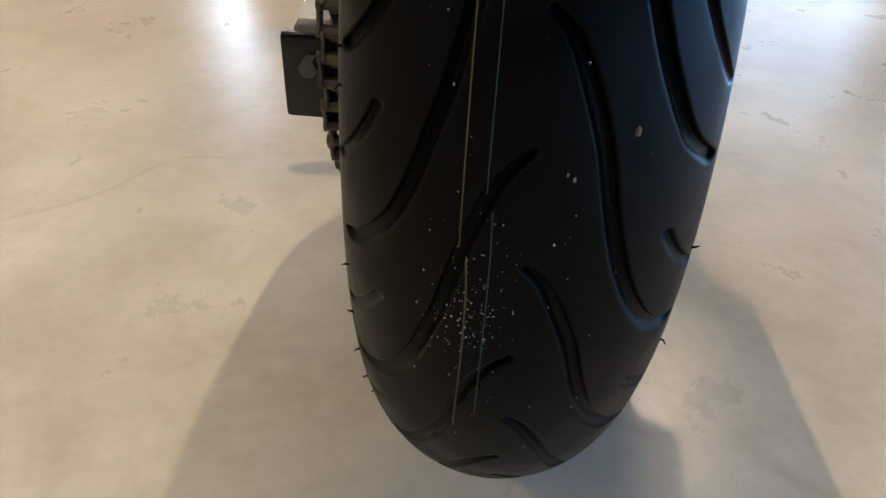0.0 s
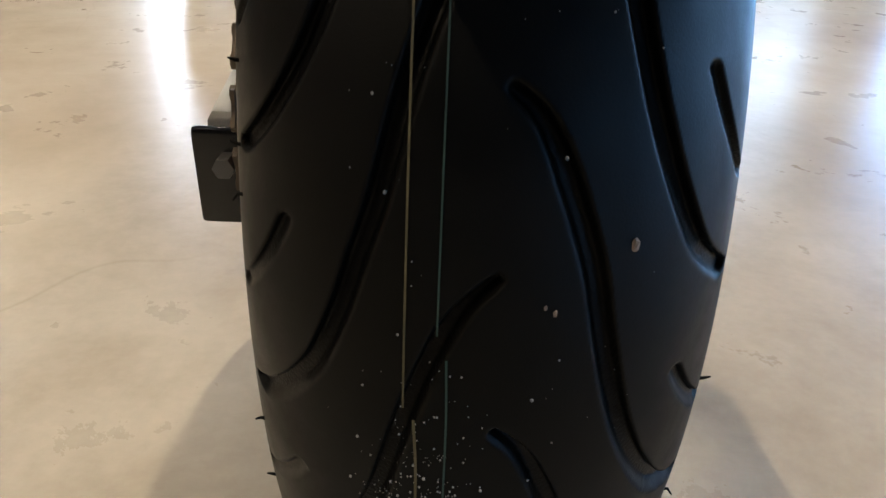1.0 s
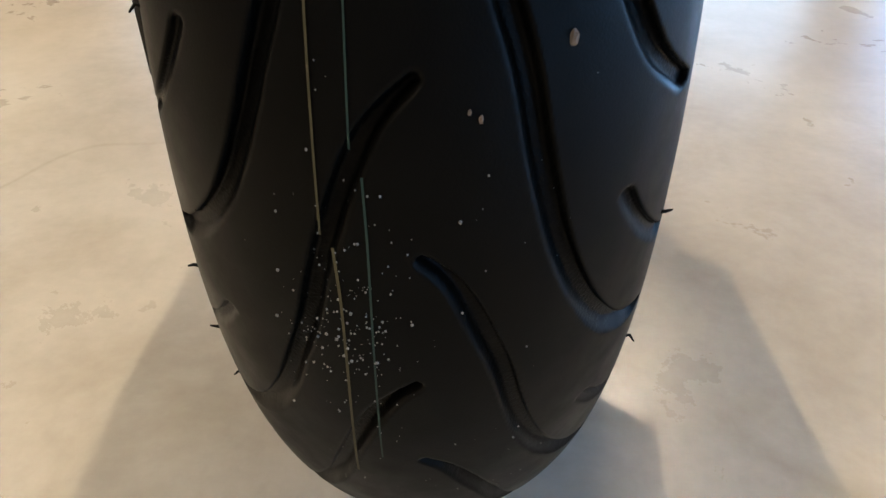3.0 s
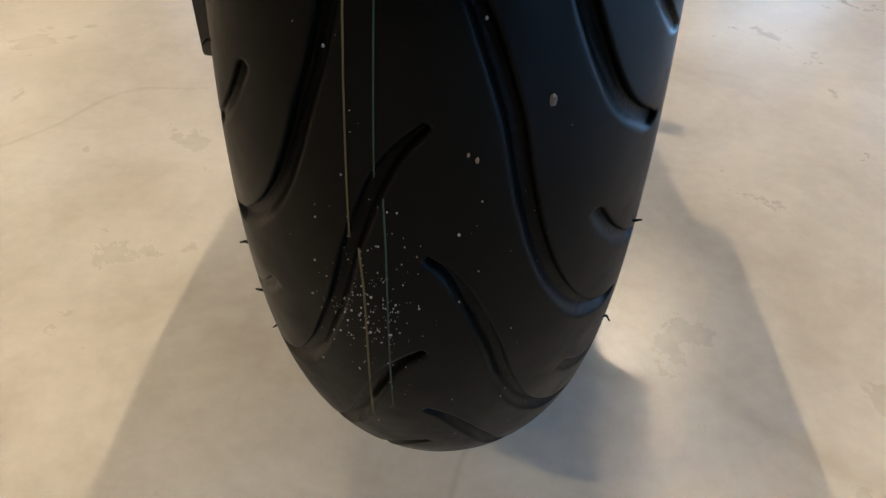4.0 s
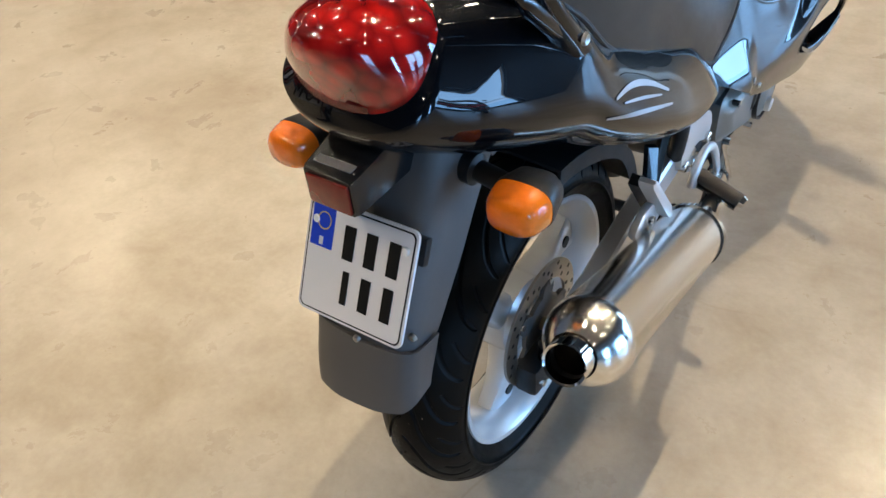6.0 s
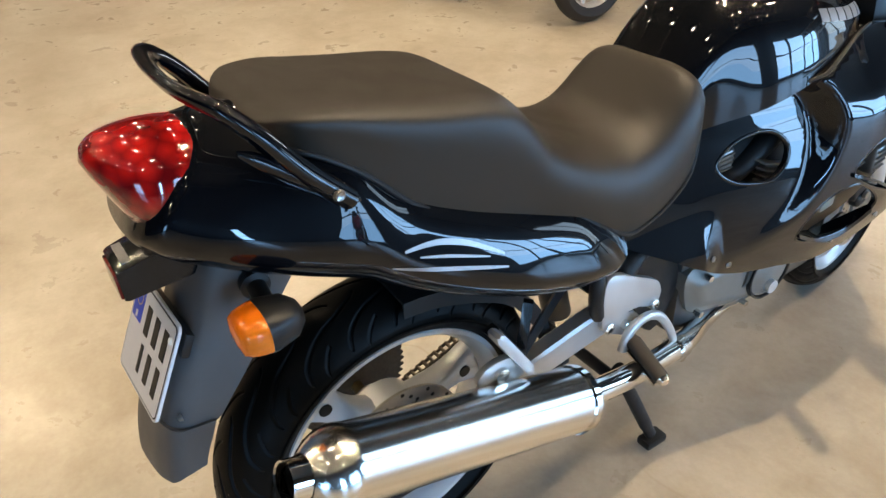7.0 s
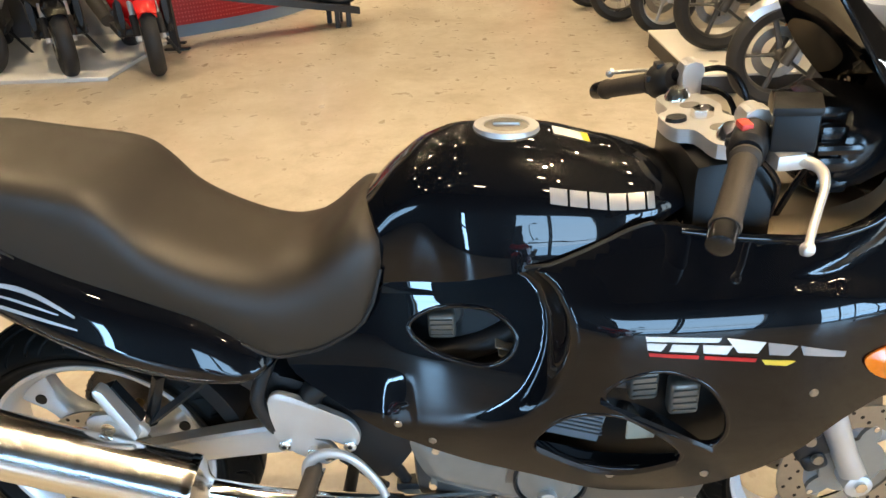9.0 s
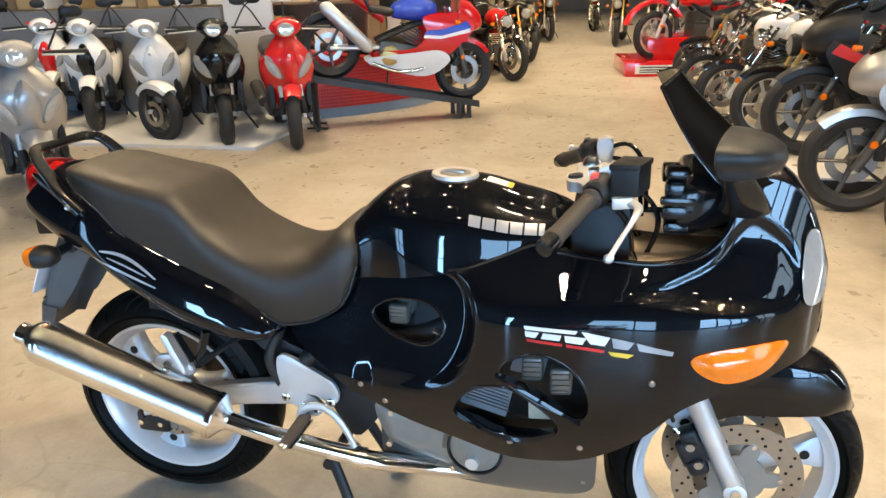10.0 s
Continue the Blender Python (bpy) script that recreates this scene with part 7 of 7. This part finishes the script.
# low grey panels and shelves behind the scooters
for k, (py, ln, mt) in enumerate(((-6.11, 1.99, "panel"), (-4.45, 1.54, "panel"), (-3.41, 0.59, "panel"), (-2.80, 0.57, "panel_light"))):
    d = thing("partition", at(-5.88, py, 0), "low grey partition behind the scooters" if mt == "panel" else "pale grey partition behind the scooters", "partition", "partitions")
    part("sheet", block(0.05, ln, 1.16 if mt == "panel" else 1.40, (0, 0, 0.02 + (0.58 if mt == "panel" else 0.70)), 0.006), mt, d)
    for q in (-0.4, 0.4):
        part("foot", block(0.30, 0.05, 0.02, (0, q * ln, 0.010), 0.004), "iron", d)
# added thin slab; the floor's pale reflecting look is put into its colour
structure("low_deck", block(1.8, 5.1, 0.03, (-5.12, -4.55, 0.015), 0.006), "panel_light", "thin pale slab standing in for the brighter floor under the scooters")


def shelf_unit(m, label):
    u = thing("shelf_unit", m, label, "shelf", "shelves")
    for sg in (-1, 1):
        part("upright", block(0.45, 0.03, 2.3, (0, sg * 0.985, 1.15), 0.003), "shelf", u)
    for z in (0.12, 0.66, 1.16, 1.66, 2.24):
        part("board", block(0.44, 1.93, 0.03, (0, 0, z), 0.003), "shelf", u)
    part("back_board", block(0.012, 1.93, 2.2, (-0.214, 0, 1.13), 0.002), "shelf", u)
    return u


random.seed(11)
sh0 = None
for k, (sx, sy2, rot) in enumerate(((-7.05, -5.83, 0), (-7.25, -4.42, 0), (-7.47, -2.91, 0), (-8.59, -2.1, 0), (-9.73, -1.8, 0), (-10.78, -1.83, 0), (-11.91, -1.84, 0), (-13.33, -1.95, 0))):
    m = at(sx, sy2, rot)
    sh0 = shelf_unit(m, "dark wooden shelf unit packed with boxes") if sh0 is None else copy_thing(sh0, m)
    for z in (0.675, 1.175, 1.675):
        y = -0.90
        while y < 0.80:
            w, h = random.uniform(0.16, 0.36), random.uniform(0.16, 0.38)
            if random.random() < 0.88:
                bxo = part("carton", block(random.uniform(0.25, 0.36), w, h, (0, 0, h / 2), 0.004, 1), random.choice(("carton", "carton", "carton2", "white", "panel_light", "carton2", "carton")), None)
                bxo.matrix_world = m @ Matrix.Translation((random.uniform(0, 0.05), y + w / 2, z))
                tagged(bxo, "small goods carton standing on a shelf", "box", "boxes on the shelves")
            y += w + random.uniform(0.01, 0.06)


def sign_card(m, w, h, label):
    c = thing("sign_card", m, label, "sign", "price signs")
    part("stem", rod((0, 0, 0), (0, 0, 1.25), 0.010, 8), "iron", c)
    part("base", lathe([(0, 0), (0, 0.13), (0.012, 0.125), (0.014, 0)], 20, "z"), "iron", c)
    part("card", block(0.006, w, h, (0.008, 0, 1.22 + h / 2), 0.001, 1), "white", c)
    for q in range(4):
        part("text_bar", block(0.001, w * (0.75 - 0.12 * (q % 2)), h * 0.06, (0.0117, 0, 1.22 + h * (0.80 - 0.2 * q)), 0), "panel", c)
    return c


for x, y in ((-5.66, -4.38), (-5.98, -2.44)):
    sign_card(at(x, y, -8), 0.24, 0.34, "white price card with grey text bars on a stem")

# red podium with studded sheet, and the ramp in front of it
pod_ = thing("podium", at(0, 0, 0), "red studded sheet podium with a blue grey plinth", "podium")
A, B = Vector((-5.66, -2.08)), Vector((-7.07, -0.97))
curve_p = [A.lerp(B, t) + Vector((0.57, 0.82)) * (0.16 * math.sin(math.pi * t)) for t in np.linspace(-0.15, 1, 25)]
nrm = Vector((0.57, 0.82))


def wall_strip(z0, z1f, off, thick):
    rows = []
    for i, p in enumerate(curve_p):
        a, b = p + nrm * off, p + nrm * (off - thick)
        z1 = z1f(i / 24)
        rows.append([(a.x, a.y, z0), (a.x, a.y, z1), (b.x, b.y, z1), (b.x, b.y, z0)])
    return loft(rows)


top_f = lambda t: 0.76 - 0.32 * t
part("red_sheet", wall_strip(0.11, top_f, 0.0, 0.05), "podium_red", pod_, "red sheet front")
part("plinth", wall_strip(0.0, lambda t: 0.11, -0.02, 0.06), "skirt", pod_, "blue grey plinth")
st = bmesh.new()
for i in range(70):
    t = i / 69
    j = min(int(t * 24), 23)
    p = curve_p[j].lerp(curve_p[j + 1], t * 24 - j)
    for q in range(20):
        z = 0.145 + 0.036 * q
        if z < top_f(t) - 0.02:
            c = p + nrm * 0.001
            bmesh.ops.create_cone(st, cap_ends=True, segments=6, radius1=0.0105, radius2=0.006, depth=0.006, matrix=Matrix.Translation((c.x, c.y, z)) @ Vector((0, 0, 1)).rotation_difference(Vector((nrm.x, nrm.y, 0))).to_matrix().to_4x4())
tagged(part("studs", st, "dot_red", pod_, "rows of small bright studs", 0), kind="stuff")
part("podium_top", loft([[(p.x, p.y, top_f(i / 24) - 0.003), (p.x - 1.0, p.y - 1.1, top_f(i / 24) - 0.003), (p.x - 1.0, p.y - 1.1, top_f(i / 24) - 0.03), (p.x, p.y, top_f(i / 24) - 0.03)] for i, p in enumerate(curve_p)]), "podium_red", pod_)

d_ = Vector((-0.75, 1.45, -0.34))
ramp = thing("display_ramp", at(0, 0, 0), "dark iron wheel ramp with rails on short legs", "ramp")
perp = Vector((-1.62, -0.76, 0)).normalized()
for off in (0.0, 0.30):
    a = Vector((-5.20, -1.81, 0.505)) + perp * off
    b = a + d_ * 1.02
    part("rail", loft([[p + perp * u + Vector((0, 0, v)) for u, v in ((-0.03, -0.035), (0.03, -0.035), (0.03, 0.03), (-0.03, 0.03))] for p in (a - d_ * 0.02, b + d_ * 0.03)]), "iron", ramp, "", 20)
    part("leg", loft([[Vector((a.x + u, a.y + v, z)) for u, v in ((-0.025, -0.025), (0.025, -0.025), (0.025, 0.025), (-0.025, 0.025))] for z in (0.0, 0.54)]), "iron", ramp, "", 20)
    part("leg", loft([[Vector((b.x + u, b.y - 0.06 + v, z)) for u, v in ((-0.022, -0.022), (0.022, -0.022), (0.022, 0.022), (-0.022, 0.022))] for z in (0.0, b.z - 0.02)]), "iron", ramp, "", 20)
    part("leg", loft([[Vector((b.x + 0.05 + u, b.y - 0.16 + v, z)) for u, v in ((-0.022, -0.022), (0.022, -0.022), (0.022, 0.022), (-0.022, 0.022))] for z in (0.0, b.z)]), "iron", ramp, "", 20)
    part("leg_foot", block(0.05, 0.22, 0.02, (a.x, a.y, 0.010), 0.003), "iron", ramp)
a = Vector((-5.20, -1.81, 0.505)) + perp * 0.15
part("deck", loft([[p + perp * u + Vector((0, 0, v)) for u, v in ((-0.13, -0.02), (0.13, -0.02), (0.13, 0.0), (-0.13, 0.0))] for p in (a - d_ * 0.02, a + d_ * 1.05)]), "iron", ramp, "", 20)
yaw = math.degrees(math.atan2(0.75, 1.45))
front_c = a + d_ * 0.93 + Vector((0, 0, 0.0))
machine(Matrix.Translation(front_c) @ Matrix.Rotation(radians(yaw), 4, "Z") @ Matrix.Rotation(math.atan2(-0.34, 1.63), 4, "X"), "sport", "sc_red", "sc_blue", "red white and blue sport motorcycle on an iron ramp", "", 0, "sc_white")

# white deck and the row of motorcycles to its sides, noses towards the aisle
dk = thing("display_deck", at(-4.05, 3.29, 0), "low white display deck with dark sides", "platform", "display decks")
part("deck_side", block(1.32, 2.2, 0.115, (0, 0, 0.0575), 0.004), "iron", dk)
part("deck_top", block(1.34, 2.22, 0.016, (0, 0, 0.123), 0.004), "deck", dk)
for q in (-0.4, 0.1, 0.5):
    part("deck_ring", lathe([(0.1315, 0.0), (0.1315, 0.03), (0.130, 0.034)], 20, "z", (0.35, q - 0.5, 0)), "grey_metal", dk)
copy_thing(dk, at(4.75, 7.85, 20))

ROW = "row of motorcycles along the aisle"
n1 = machine(at(-5.14, 2.40, 184), "naked", "gloss_plastic", "grey_metal", "black naked motorcycle with gold fork legs", ROW, 12)
machine(at(-4.00, 2.48, 178, 0.131), "sport", "plastic", "red", "matt black sport motorcycle on the white deck", ROW, 0, "plastic")
machine(at(-3.10, 2.57, 176), "sport", "sc_grey", "sc_white", "silver sport motorcycle beside the white deck", ROW, 4, "sc_grey")
n2 = machine(at(-2.24, 2.80, 180), "naked", "gloss_plastic", "grey_metal", "black naked motorcycle on its side stand", ROW, 0)
c1 = machine(at(-5.77, 2.15, 186), "cruiser", "sc_white", "chrome", "white and chrome cruiser with a long fork", ROW, 8)
copy_thing(c1, at(-6.52, 2.01, 190))
machine(at(-7.30, 2.05, 188), "cruiser", "gloss_plastic", "chrome", "black and chrome cruiser with a long fork", ROW, 8)
copy_thing(n1, at(-8.03, 2.07, 186))
copy_thing(n2, at(-1.15, 2.92, 186))
copy_thing(n1, at(-3.04, 5.67, 210))
copy_thing(c1, at(-3.53, 7.15, 190))
copy_thing(n2, at(-7.25, 5.06, 180))
copy_thing(n1, at(-6.21, 5.03, 182))
copy_thing(n2, at(-9.01, 4.35, 184))
machine(at(3.5, 0.55, 100), "sport", "sc_red", "sc_red", "red sport motorcycle standing near the side windows", "", 0, "sc_red")
# machines along the other side and further back
k1 = machine(at(-8.77, -0.34, -60), "cruiser", "sc_red", "chrome", "dark red and chrome cruiser behind the ramp", "machines further back", 20)
k2 = machine(at(-10.95, -0.41, -66), "naked", "gloss_plastic", "gloss_plastic", "black naked motorcycle further back", "machines further back", 10)
copy_thing(k2, at(-12.42, -0.53, -70))
copy_thing(k1, at(-9.81, -0.69, -62))
copy_thing(k2, at(-13.87, 0.98, -95))
copy_thing(k1, at(-14.60, 2.09, -90))
copy_thing(k2, at(-15.18, -0.48, -80))
copy_thing(k1, at(-16.23, -0.65, -80))
copy_thing(k2, at(-17.58, 1.79, -95))
copy_thing(k1, at(-17.89, 0.36, -90))
rp = thing("red_podium", at(-9.95, 1.86, 8), "bright red stepped podium with a white notice", "podium")
part("base", block(1.3, 1.5, 0.20, (0, 0, 0.10), 0.01), "sc_red", rp)
part("upper_step", block(0.9, 1.1, 0.30, (-0.15, 0.15, 0.352), 0.01), "sc_red", rp)
part("notice", block(0.004, 0.62, 0.12, (0.653, -0.30, 0.10), 0.001, 1), "white", rp, "white notice with text bars")
for q in (0.03, -0.005, -0.035):
    part("text_bar", block(0.001, 0.5, 0.016, (0.6555, -0.30, 0.10 + q), 0), "ink", rp)
machine(at(-9.64, 1.57, 205, 0.202), "cross", "sc_red", "sc_red", "red off-road motorcycle on the red podium", "", 10)
copy_thing(n2, at(-10.67, 3.13, 200))
copy_thing(c1, at(-9.11, 2.50, 195))
copy_thing(k1, at(-12.14, 3.18, 190))
copy_thing(k2, at(-13.02, 3.39, 190))
# sloping board on the far side of the black motorcycle
bd = thing("sloping_board", at(2.99, 5.85, -20), "brown sloping display board with a pale edge", "display board")
part("board", moved(block(1.6, 2.6, 0.03, (0, 0, 0), 0.004), Matrix.Translation((0, 0, 0.42)) @ Matrix.Rotation(radians(14), 4, "Y")), "carton", bd)
part("edge_strip", moved(block(0.05, 2.6, 0.045, (-0.825, 0, 0), 0.006), Matrix.Translation((0, 0, 0.42)) @ Matrix.Rotation(radians(14), 4, "Y")), "deck", bd)
for q in (-1.2, 1.2):
    part("board_leg", block(0.05, 0.05, 0.20, (0.6, q, 0.10), 0.004), "iron", bd)
    part("board_leg", block(0.05, 0.05, 0.58, (-0.6, q, 0.29), 0.004), "iron", bd)
